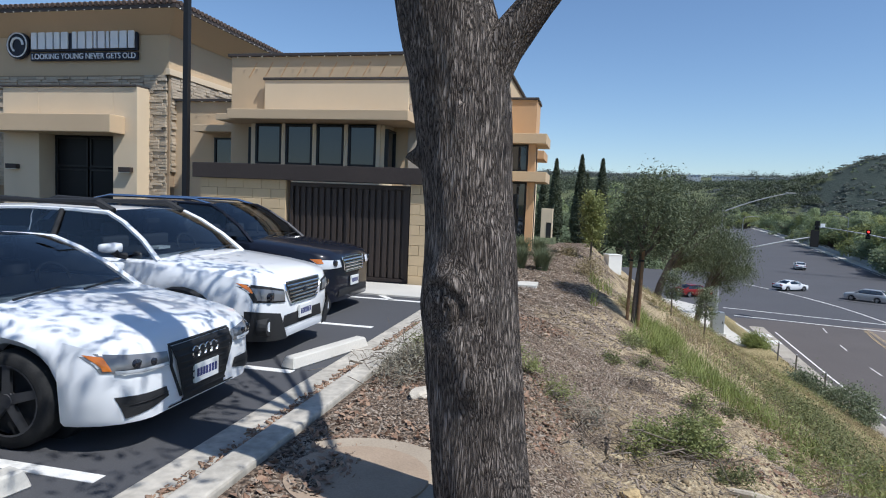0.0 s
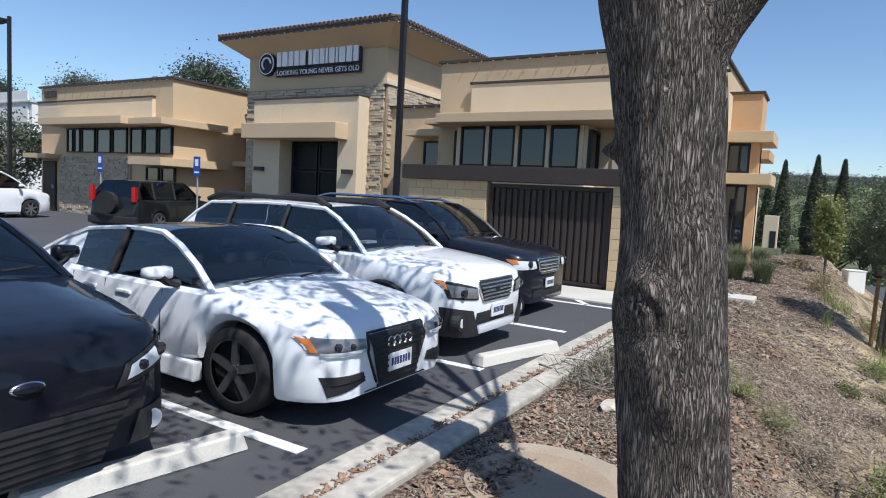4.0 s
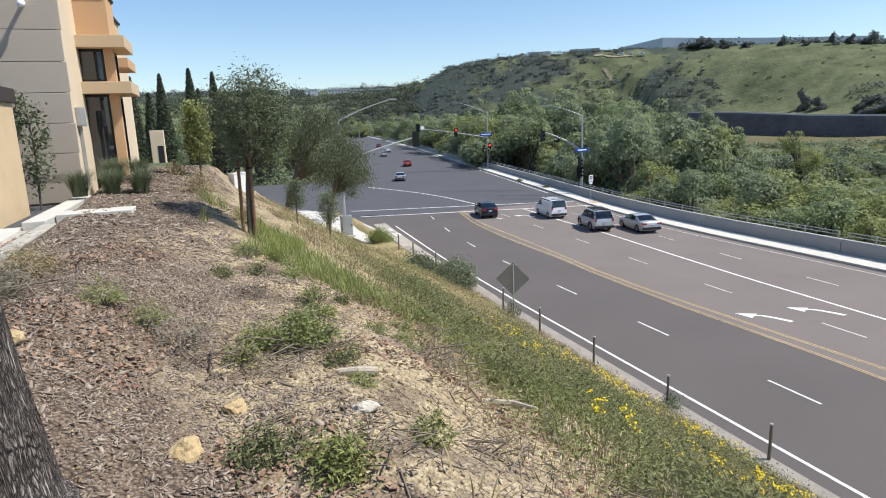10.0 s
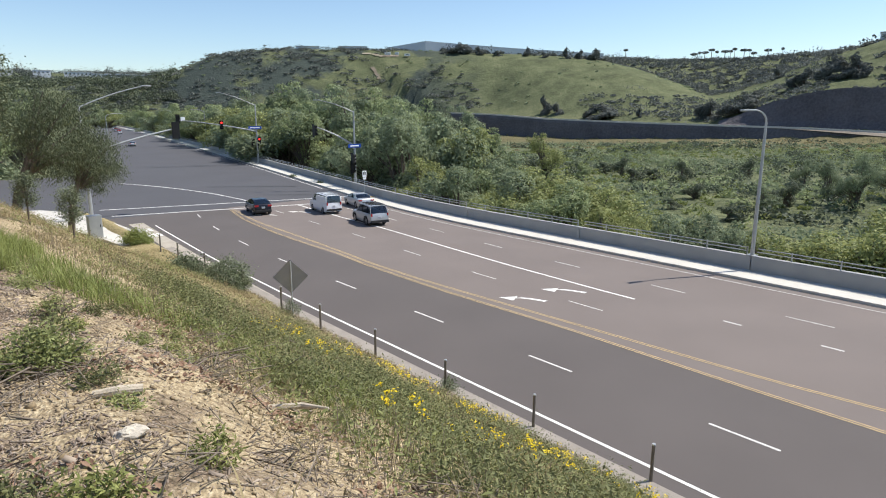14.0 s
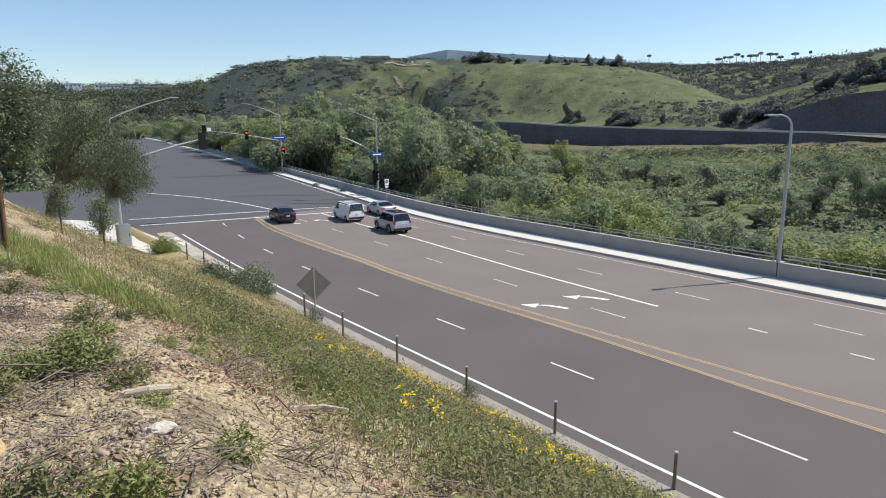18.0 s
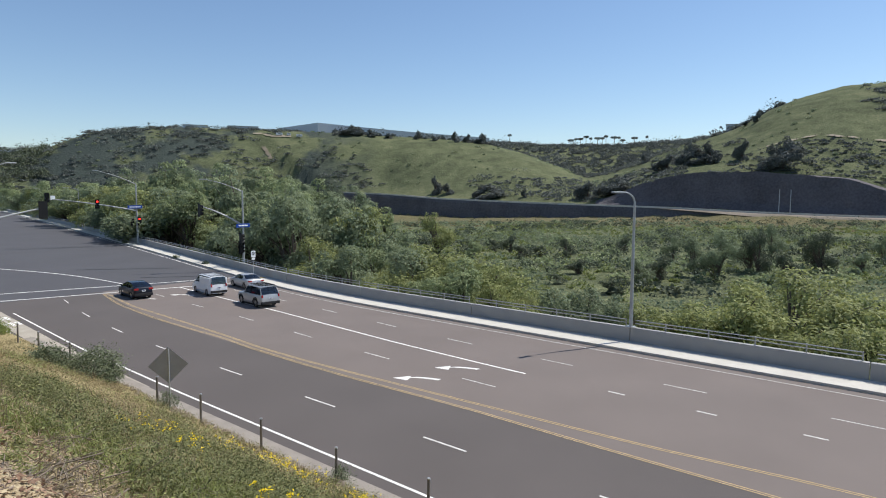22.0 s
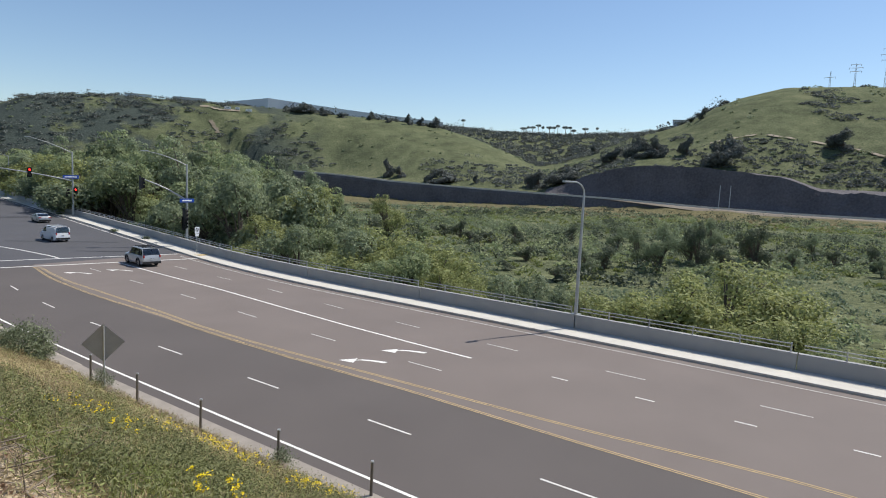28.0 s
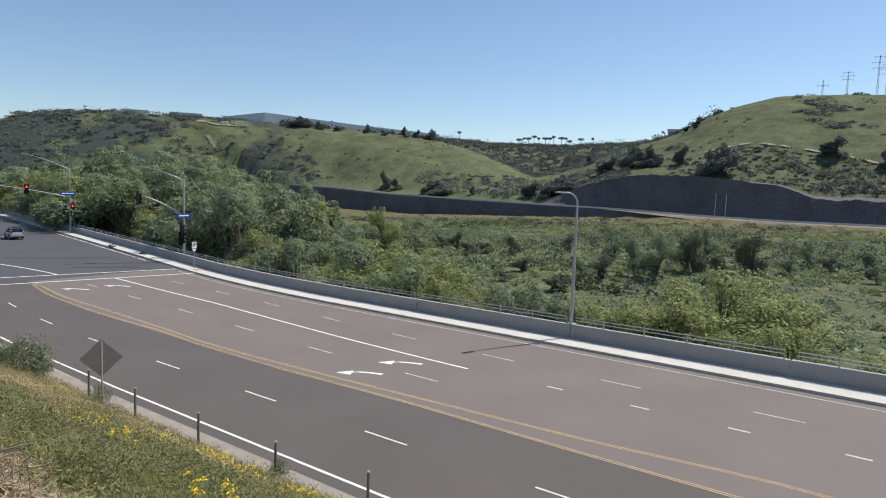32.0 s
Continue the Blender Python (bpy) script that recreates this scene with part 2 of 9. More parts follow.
def hill(x, y):
    """Height of the bank between the car park and the road."""
    mound = 0.36 * math.exp(-(((x + 1.4) / 2.2) ** 2) - ((y - 18.5) / 5.0) ** 2) + lerps([(22, 0), (32, -0.45), (44, -0.9)], y) * sstep(3, 0, x)
    top0 = lerps([(-30, 0.0), (0, -0.2), (4.5, -0.5), (10, -0.3), (20, 0.1), (30, 0.1)], y)
    top1 = lerps([(-30, -0.4), (0, -0.4), (5, -0.75), (10, -0.85), (20, -1.3), (40, -1.5)], y)
    z = lerps([(-1.93, 0.1), (-1.0, 0.06), (0.0, top0), (1.5, top1), (4.0, top1 - 1.35), (12.4, -7.55), (13.1, -7.9), (13.5, -8.12), (20, -8.5)], x)
    if 0.5 < x < 12.5:
        z -= 2.0 * math.sin(math.pi * (x - 0.5) / 12) * sstep(26, 42, y) + 0.7 * sstep(44, 52, y) * sstep(6, 9, x) * sstep(12.5, 11, x)
    n = lerps([(-60, 0.35), (44, 0.35), (50, -0.6), (66, -7.8), (70, -7.95), (90, -8.3)], y + 0.25 * max(0, x))
    k = 0.6
    if abs(z - n) < k:
        return min(z, n) - (k - abs(z - n)) ** 2 / (4 * k) + mound
    return min(z, n) + mound


def bank(x, y):
    """The bank with its clods and rills."""
    f = sstep(-1.9, -1.5, x) * sstep(14.0, 13.0, x)
    return hill(x, y) + f * (0.09 * noise.noise((x * 0.8, y * 0.5, 3)) + 0.05 * noise.noise((x * 2.3, y * 2.1, 0)) + 0.02 * noise.noise((x * 7, y * 7, 5)) + 0.16 * sstep(0.2, 1.2, x) * sstep(5.5, 3.5, x) * abs(noise.noise((x * 1.2 + y * 0.5, y * 0.4, 17))))


def freeway_z(y):
    return lerps([(-200, -12.5), (-10, -11.4), (51, -11.6), (100, -10.7), (157, -8.8), (223, -7.7), (274, -6.8), (362, -4.6), (424, -1.2), (600, 3), (3000, 3)], y)


def ridge_el(az):
    return lerps([(-10, 2.0), (8, 2.3), (14, 2.35), (17, 2.8), (18.5, 3.6), (21, 4.65), (24, 5.1), (27, 5.3), (31, 5.3), (36, 5.3), (40, 5.2), (45, 5.0), (50, 4.75), (54, 4.3), (57, 3.5), (60, 2.4), (62.7, 1.5), (65, 1.9), (68, 3.0), (71, 4.3), (73, 4.7), (75, 5.45), (77, 6.65), (79, 7.45), (82, 8.15), (86, 8.1), (90, 7.9), (130, 6.5)], az)


def land(x, y):
    """Height of the valley floor and of the hills beyond the road."""
    r, az = math.hypot(x, y), math.degrees(math.atan2(x, y))
    floor = lerps([(0, -13.5), (150, -14.5), (330, -20), (900, -16)], y)
    edge = x - 38.2 - bend(y)
    z = -8.7 + (floor + 8.7) * sstep(0.5, 12, edge)
    if edge > 15:
        z += 0.7 * noise.noise((x * 0.03, y * 0.03, 1)) + 0.25 * noise.noise((x * 0.15, y * 0.15, 2))
    d = x - 446
    zf = freeway_z(y)
    if x > 405:
        e0 = lerps([(100, 407), (180, 419)], y)
        z += (zf - 0.4 - z) * sstep(e0, e0 + 12, x)
    r0 = min(452 / max(0.01, math.sin(radians(max(az, 1)))), 640)
    rt = lerps([(0, 900), (18, 800), (54, 760), (63, 760), (80, 780), (130, 780)], az)
    if r > r0:
        zr = 1.4 + rt * math.tan(radians(ridge_el(az)))
        t = min(1.0, (r - r0) / (rt - r0))
        base = max(z, zf) if x > 415 else z
        cut = lerps([(63, 0), (66.9, 12), (69.3, 18), (71.8, 21), (76.3, 22), (80.8, 19), (83, 17), (85, 11), (95, 11)], az)
        up = cut * sstep(0, 0.06, t)
        s = 0.35 * t + 0.65 * math.sin(t * math.pi / 2) ** 1.35
        rough = 5.0 * noise.noise((x * 0.011, y * 0.011, 7)) + 2.2 * noise.noise((x * 0.04, y * 0.04, 9))
        z = base + up + (zr - base - up) * s + rough * math.sin(t * math.pi) * (1.0 if az < 60 else 0.55)
        if r > rt:
            el2 = lerps([(-10, 2.85), (18, 2.85), (30, 4), (54, 4.3), (60, 4.05), (66, 4.0), (72, 4.4), (80, 4), (130, 4)], az)
            z2 = 1.4 + 1450 * math.tan(radians(el2))
            back = zr - 14 * sstep(rt, rt + 150, r)
            z = back + (z2 - back) * sstep(rt + 150, 1450, r) if z2 > back else back
            z += 4 * noise.noise((x * 0.01, y * 0.01, 11)) * sstep(rt, rt + 200, r)
    return z


def far_ground(az, r):
    x, y = r * math.sin(radians(az)), r * math.cos(radians(az))
    inner = x < 37.5 + bend(y)
    if y > 330 and az > -25:
        return x, y, land(x, y)
    if -20 < az < 110 and not inner:
        return x, y, land(x, y)
    if x < -2:
        return x, y, -0.5 - 0.6 * sstep(40, 60, y) - 7 * sstep(50, 68, y) * sstep(-60, -5, x)
    if x < 15 and y < 75:
        return x, y, min(-8.6, hill(x, y) - 0.9) if y > -14 else -8.6
    return x, y, -8.6 if y < 300 or az > 3 else land(x, y)


# ---- ground materials ----
def bank_material():
    """Mulch near the kerb, pale sandy soil on the brow, dry straw and green lower down."""
    m = bpy.data.materials.new("bank_soil")
    m.use_nodes = True
    n, l = m.node_tree.nodes, m.node_tree.links
    bs = n["Principled BSDF"]
    bs.inputs["Roughness"].default_value, bs.inputs["Specular IOR Level"].default_value = 1.0, 0.1
    tc = n.new("ShaderNodeTexCoord")

    def tex(scale, detail=6):
        t = n.new("ShaderNodeTexNoise")
        t.inputs["Scale"].default_value, t.inputs["Detail"].default_value = scale, detail
        l.new(tc.outputs["Object"], t.inputs["Vector"])
        return t.outputs["Fac"]

    def ramp(fac, *stops):
        r = n.new("ShaderNodeValToRGB")
        e = r.color_ramp.elements
        e[0].position, e[1].position = stops[0][0], stops[-1][0]
        e[0].color, e[1].color = (*stops[0][1], 1), (*stops[-1][1], 1)
        for p, c in stops[1:-1]:
            e.new(p).color = (*c, 1)
        l.new(fac, r.inputs[0])
        return r.outputs[0]

    def mix(fac, a, b):
        x = n.new("ShaderNodeMix")
        x.data_type = "RGBA"
        l.new(fac, x.inputs[0])
        l.new(a, x.inputs[6])
        l.new(b, x.inputs[7])
        return x.outputs[2]

    def math2(op, a, b):
        x = n.new("ShaderNodeMath")
        x.operation = op
        for k, v in enumerate((a, b)):
            if isinstance(v, (int, float)):
                x.inputs[k].default_value = v
            else:
                l.new(v, x.inputs[k])
        return x.outputs[0]

    sep = n.new("ShaderNodeSeparateXYZ")
    l.new(tc.outputs["Object"], sep.inputs[0])
    vor = n.new("ShaderNodeTexVoronoi")
    vor.inputs["Scale"].default_value = 38
    l.new(tc.outputs["Object"], vor.inputs["Vector"])
    fine = tex(25)
    mulch = ramp(vor.outputs["Distance"], (0.0, (0.34, 0.27, 0.205)), (0.35, (0.2, 0.145, 0.105)), (0.8, (0.06, 0.045, 0.035)))
    soil = ramp(fine, (0.3, (0.2, 0.15, 0.095)), (0.48, (0.39, 0.305, 0.185)), (0.68, (0.59, 0.485, 0.32)))
    straw = ramp(tex(9), (0.3, (0.16, 0.14, 0.065)), (0.55, (0.36, 0.29, 0.15)), (0.75, (0.5, 0.41, 0.24)))
    wob = math2("MULTIPLY", math2("SUBTRACT", tex(0.7), 0.5), 5.0)
    a = math2("ADD", sep.outputs[0], wob)
    f1 = math2("MULTIPLY", math2("SUBTRACT", a, -0.4), 1.1)
    f2 = math2("MULTIPLY", math2("SUBTRACT", a, 3.6), 0.5)
    cl = []
    for f in (f1, f2):
        x = n.new("ShaderNodeClamp")
        l.new(f, x.inputs[0])
        cl.append(x.outputs[0])
    patch = ramp(tex(1.6), (0.38, (0, 0, 0)), (0.52, (0.9, 0.9, 0.9)))
    cl[0] = math2("MULTIPLY", cl[0], patch)
    far = n.new("ShaderNodeClamp")
    l.new(math2("MULTIPLY", math2("SUBTRACT", sep.outputs[0], 1.2), 0.8), far.inputs[0])
    cl0 = math2("MAXIMUM", cl[0], far.outputs[0])
    col = mix(cl[1], mix(cl0, mulch, soil), straw)
    l.new(col, bs.inputs["Base Color"])
    bp = n.new("ShaderNodeBump")
    bp.inputs["Strength"].default_value, bp.inputs["Distance"].default_value = 0.9, 0.03
    l.new(math2("ADD", fine, math2("MULTIPLY", vor.outputs["Distance"], 0.6)), bp.inputs["Height"])
    l.new(bp.outputs[0], bs.inputs["Normal"])
    return m


def land_material():
    """Valley and hill cover: grass, dry patches and scrubby dark patches."""
    m = bpy.data.materials.new("valley_cover")
    m.use_nodes = True
    n, l = m.node_tree.nodes, m.node_tree.links
    bs = n["Principled BSDF"]
    bs.inputs["Roughness"].default_value, bs.inputs["Specular IOR Level"].default_value = 1.0, 0.05
    tc = n.new("ShaderNodeTexCoord")

    def tex(scale, detail=7):
        t = n.new("ShaderNodeTexNoise")
        t.inputs["Scale"].default_value, t.inputs["Detail"].default_value = scale, detail
        t.inputs["Roughness"].default_value = 0.65
        l.new(tc.outputs["Object"], t.inputs["Vector"])
        return t.outputs["Fac"]

    r = n.new("ShaderNodeValToRGB")
    e = r.color_ramp.elements
    e[0].position, e[1].position = 0.32, 0.7
    e[0].color, e[1].color = (0.095, 0.108, 0.066, 1), (0.195, 0.205, 0.12, 1)
    e.new(0.5).color = (0.14, 0.158, 0.09, 1)
    l.new(tex(0.06), r.inputs[0])
    sep = n.new("ShaderNodeSeparateXYZ")
    l.new(tc.outputs["Object"], sep.inputs[0])
    strip = n.new("ShaderNodeValToRGB")
    se = strip.color_ramp.elements
    se[0].position, se[1].position = 0.30, 0.47
    se[0].color, se[1].color = (0, 0, 0, 1), (0, 0, 0, 1)
    se.new(0.36).color = (0.58, 0.58, 0.58, 1)
    se.new(0.44).color = (0.58, 0.58, 0.58, 1)
    sx = n.new("ShaderNodeMath")
    sx.operation, sx.inputs[1].default_value = "MULTIPLY", 0.001
    l.new(sep.outputs[0], sx.inputs[0])
    l.new(sx.outputs[0], strip.inputs[0])
    lowz = n.new("ShaderNodeMapRange")
    lowz.inputs["From Min"].default_value, lowz.inputs["From Max"].default_value = -6, -11
    l.new(sep.outputs[2], lowz.inputs["Value"])
    both = n.new("ShaderNodeMath")
    both.operation = "MULTIPLY"
    l.new(strip.outputs[0], both.inputs[0])
    l.new(lowz.outputs[0], both.inputs[1])
    dry = n.new("ShaderNodeMix")
    dry.data_type = "RGBA"
    l.new(both.outputs[0], dry.inputs[0])
    l.new(r.outputs[0], dry.inputs[6])
    dry.inputs[7].default_value = (0.19, 0.15, 0.085, 1)
    r2 = n.new("ShaderNodeValToRGB")
    r2.color_ramp.elements[0].position, r2.color_ramp.elements[1].position = 0.35, 0.7
    r2.color_ramp.elements[0].color, r2.color_ramp.elements[1].color = (0.5, 0.52, 0.5, 1), (1.35, 1.3, 1.2, 1)
    l.new(tex(0.9), r2.inputs[0])
    patch_ = n.new("ShaderNodeMapRange")
    patch_.inputs["From Min"].default_value, patch_.inputs["From Max"].default_value = 0.46, 0.52
    l.new(tex(0.011, 5), patch_.inputs["Value"])
    west = n.new("ShaderNodeMath")
    west.operation, west.inputs[1].default_value = "MULTIPLY_ADD", -1.15
    l.new(sep.outputs[0], west.inputs[0])
    l.new(sep.outputs[1], west.inputs[2])
    side = n.new("ShaderNodeMapRange")
    side.inputs["From Min"].default_value, side.inputs["From Max"].default_value = -60, 60
    l.new(west.outputs[0], side.inputs["Value"])
    hi = n.new("ShaderNodeMapRange")
    hi.inputs["From Min"].default_value, hi.inputs["From Max"].default_value = -10, 2
    l.new(sep.outputs[2], hi.inputs["Value"])
    sage = patch_.outputs[0]
    for f in (side, hi):
        t = n.new("ShaderNodeMath")
        t.operation = "MULTIPLY"
        l.new(sage, t.inputs[0])
        l.new(f.outputs[0], t.inputs[1])
        sage = t.outputs[0]
    scrubby = n.new("ShaderNodeMix")
    scrubby.data_type = "RGBA"
    l.new(sage, scrubby.inputs[0])
    l.new(dry.outputs[2], scrubby.inputs[6])
    scrubby.inputs[7].default_value = (0.068, 0.084, 0.078, 1)
    mx = n.new("ShaderNodeMix")
    mx.data_type, mx.blend_type = "RGBA", "MULTIPLY"
    mx.inputs[0].default_value = 1.0
    l.new(scrubby.outputs[2], mx.inputs[6])
    l.new(r2.outputs[0], mx.inputs[7])
    l.new(mx.outputs[2], bs.inputs["Base Color"])
    bp = n.new("ShaderNodeBump")
    bp.inputs["Strength"].default_value, bp.inputs["Distance"].default_value = 0.8, 1.2
    l.new(tex(0.35), bp.inputs["Height"])
    l.new(bp.outputs[0], bs.inputs["Normal"])
    return m


asphalt = mat("asphalt", (0.178, 0.148, 0.131), 0.9, var=0.13, scale=0.25, fine=90, bump=0.3)
asphalt_near = mat("grey_brown_asphalt", (0.107, 0.092, 0.085), 0.9, var=0.13, scale=0.25, fine=90, bump=0.3)
asphalt_dark = mat("dark_asphalt", (0.075, 0.075, 0.08), 0.9, var=0.2, scale=0.5, fine=90, bump=0.3)
asphalt_new = mat("newer_asphalt", (0.083, 0.081, 0.086), 0.9, var=0.12, scale=0.15, fine=90, bump=0.3)
tar = mat("tar", (0.03, 0.03, 0.03), 0.7, var=0.2)
concrete = mat("concrete", (0.56, 0.53, 0.47), 0.9, var=0.14, scale=1.2, fine=60)
parapet = mat("parapet_concrete", (0.33, 0.33, 0.32), 0.9, var=0.12, scale=0.8, fine=40)
white_paint = mat("white_paint", (0.78, 0.76, 0.71), 0.8, var=0.12, scale=2)
worn_paint = mat("worn_white_paint", (0.62, 0.6, 0.56), 0.85, var=0.3, scale=6, fine=40)
yellow_paint = mat("yellow_paint", (0.52, 0.38, 0.185), 0.85, var=0.35, scale=5, fine=40)
steel = mat("galvanised_steel", (0.42, 0.43, 0.43), 0.5, 0.5, var=0.1)
dark_steel = mat("dark_steel", (0.02, 0.02, 0.022), 0.5, 0.3, var=0.1)

# ---- ground ----
xs = [-1.95 + 0.1 * i for i in range(60)] + [4.05 + 0.25 * i for i in range(50)]
ys = [-10 + 0.5 * i for i in range(22)] + [1 + 0.12 * i for i in range(100)] + [13 + 0.4 * i for i in range(165)]
hillside = tagged(grid_mesh("ground_hillside", xs, ys, lambda x, y: (x, y, bank(x, y)), bank_material()), "mulched and weedy earth bank sloping to the road", "hillside", kind="structure")
tagged(obj("ground_car_park", boxes((-120, -60, -0.3, -2.5, 14.8, 0.0), (-120, 14.8, -0.3, -31, 60, 0.0)), asphalt_dark), "dark asphalt car park with tree shadows", "car park", kind="structure")
azs = [float(a) for a in range(-180, -10, 5)] + [-10 + 0.6 * k for k in range(200)] + [float(a) for a in range(110, 181, 5)]
rs = [3, 6, 10, 15, 20, 26, 32, 36, 40, 44, 48, 52, 56, 60, 65, 70, 76, 84, 92, 100, 112, 125, 140, 155, 175, 200, 230, 260, 290, 320, 350, 380, 400, 415, 425, 435, 445, 455, 465, 475, 485, 495, 505] + list(range(515, 800, 9)) + [820, 860, 920, 1000, 1100, 1200, 1300, 1400, 1450, 1500, 1700, 2500, 4500]
ground = tagged(grid_mesh("ground", azs, rs, far_ground, land_material()), "green valley floor rising to grassy hills", "ground", kind="structure")

kerb_bm = boxes((-2.52, -14, -0.3, -2.17, 11.0, 0.012), (-2.17, -14, -0.3, -1.97, 11.0, 0.085), bevel=0.02)
kerb_concrete = mat("weathered_kerb", (0.455, 0.415, 0.35), 0.95, var=0.42, scale=2.6, fine=14, bump=0.25)
tagged(obj("kerb", kerb_bm, kerb_concrete), "pale concrete kerb and gutter of the car park", "kerb", kind="structure")
tagged(obj("pavement_apron", boxes((-8.6, 9.9, -0.2, -2.45, 11.3, 0.03), (-2.43, 11.02, -0.2, -2.12, 15, 0.13), (-2.1, 11.6, -0.2, -1.0, 12.2, 0.14), bevel=0.01), concrete), "concrete apron before the gate", "pavement", kind="structure")


def road_strip(name, x0, x1, y0, y1, z, m, step=2.0, bottom=None, parent=None, shift=bend):
    n = max(1, int((y1 - y0) / step))
    bm = bmesh.new()
    rows = []
    for k in range(n + 1):
        y = y0 + (y1 - y0) * k / n
        c = shift(y)
        row = [bm.verts.new((x0 + c, y, z)), bm.verts.new((x1 + c, y, z))]
        if bottom is not None:
            row = [bm.verts.new((x0 + c, y, bottom))] + row + [bm.verts.new((x1 + c, y, bottom))]
        rows.append(row)
    for r0, r1 in zip(rows, rows[1:]):
        for a, b, c, d in zip(r0, r0[1:], r1[1:], r1):
            bm.faces.new((a, b, c, d))
    if bottom is not None:
        bm.faces.new(rows[0])
        bm.faces.new(rows[-1])
    bmesh.ops.recalc_face_normals(bm, faces=bm.faces[:])
    return obj(name, bm, m, parent)


def straight(y):
    return 0.0


tagged(road_strip("road_gutter", 12.9, 14.05, 30, 58, ROAD + 0.003, mat("sandy_edge", (0.4, 0.355, 0.29), 0.95, var=0.25, scale=1.2, fine=50), shift=lambda y: lerps([(30, -0.1), (41, 0.2), (50, 0.65), (58, 1.1)], y)), "pale sandy asphalt beside the cycle lane", "gutter", kind="structure")
tagged(road_strip("road_gutter", 12.9, 13.9, -120, 46, ROAD + 0.004, mat("dusty_edge", (0.3, 0.265, 0.225), 0.95, var=0.25, scale=1.5, fine=60), shift=straight), "pale dusty asphalt edge below the stones", "gutter", kind="structure")
tagged(road_strip("road_near", 12.6, 21.45, -120, 62, ROAD, asphalt_near), "darker grey-brown asphalt of the near lanes", "road", kind="structure")
tagged(road_strip("road_edge", 12.6, 15.6, 34, 62, ROAD - 0.004, asphalt_near, shift=straight), "grey-brown asphalt of the cycle lane", "road", kind="structure")
tagged(road_strip("road", 21.45, 35.9, -120, 62, ROAD, asphalt), "sun-bleached pinkish grey asphalt road", "road", kind="structure")
tagged(road_strip("road_junction", -8, 35.9, 62, 108, ROAD + 0.004, asphalt_new), "darker asphalt of the junction", "road", kind="structure")
tagged(road_strip("road_far", 12.0, 35.9, 108, 700, ROAD, asphalt_new), "darker asphalt road beyond the junction", "road", kind="structure")
tagged(obj("road_side", boxes((-90, 74, -8.3, 6, 104, ROAD)), asphalt_new), "side street joining the junction", "road", kind="structure")
tagged(road_strip("pavement", 35.62, 37.6, -120, 700, -7.85, concrete, bottom=-8.3), "sunlit white concrete pavement", "pavement", kind="structure")

LINE = 0.006
lines = tagged(empty("road_markings"), "worn white and yellow lane lines on the road", "lane lines", kind="structure")


def mark(name, x0, x1, y0, y1, m, shift=bend):
    return road_strip(name, x0, x1, y0, y1, ROAD + LINE, m, parent=lines, shift=shift)


def drift(y):
    """The swing of the turn-pocket lines."""
    return lerps([(-120, 0), (14, 0), (20, 0.15), (27, 0.5), (34, 1.1), (42, 1.85), (50, 2.2), (59.5, 2.85), (75, 6)], y)


edge_swing = lambda y: lerps([(-120, 0), (28, 0), (41, 0.25), (50, 0.75), (56, 1.1)], y)
mark("edge_line", 14.42, 14.54, -120, 56, white_paint, edge_swing)
mark("edge_line", 34.76, 34.84, -120, 60, worn_paint)
mark("edge_line", 34.9, 35.02, 70, 500, white_paint)
for table in ([(-120, 23.6), (3, 23.4), (9, 22.7), (13, 22.5), (17, 22.3), (24, 21.95), (28, 21.8), (33, 21.85), (37, 22.2), (41, 22.42), (46, 22.66), (52, 22.9), (56, 23.45), (60, 24.16)], [(-120, 21.5), (3, 21.48), (9, 21.45), (17, 21.56), (24, 21.3), (28, 21.3), (33, 21.4), (37, 21.78), (41, 21.68), (46, 21.8), (53.5, 22.45), (57, 23.1), (60.8, 23.95)]):
    for off in (-0.07, 0.07):
        mark("yellow_line", off - 0.027, off + 0.027, -120, 60.5, yellow_paint, lambda y: lerps(table, y))
mark("turn_lane_line", 27.55, 27.7, 17.6, 59.4, white_paint, drift)
for k in range(-8, 13):
    y = 13.85 - 7.3 * 8 + 7.3 * (k + 8)
    for x in (17.88,) if y > 12 else (17.95,):
        if y < 58:
            mark("lane_dash", x, x + 0.1, y, y + 2.1, worn_paint)
for k in range(0, 6):
    y = 17.5 + 7.5 * k
    mark("lane_dash", 24.76, 24.84, y, y + 2.1, worn_paint, lambda y: 0.8 * drift(y))
for k in range(-12, 6):
    y = 16.5 + 7.1 * k
    mark("lane_dash", 30.61, 30.69, y, y + 2.05, worn_paint, drift)
for k in range(-8, 2):
    y = 8.1 + 4.1 * k
    mark("lane_dash", 27.76, 27.88, y, y + 0.85, worn_paint)
for yr, yl in ((57.5, 63.6), (61.6, 68.4)):
    bm = boxes((0, 0, -0.02, math.hypot(24, yl - yr), 0.22, LINE + 0.004))
    o = tagged(obj("crossing_line", bm, white_paint, lines))
    o.matrix_basis = pose(38.0, yr, ROAD, 0, 0, 180 - math.degrees(math.atan2(yl - yr, 24)))


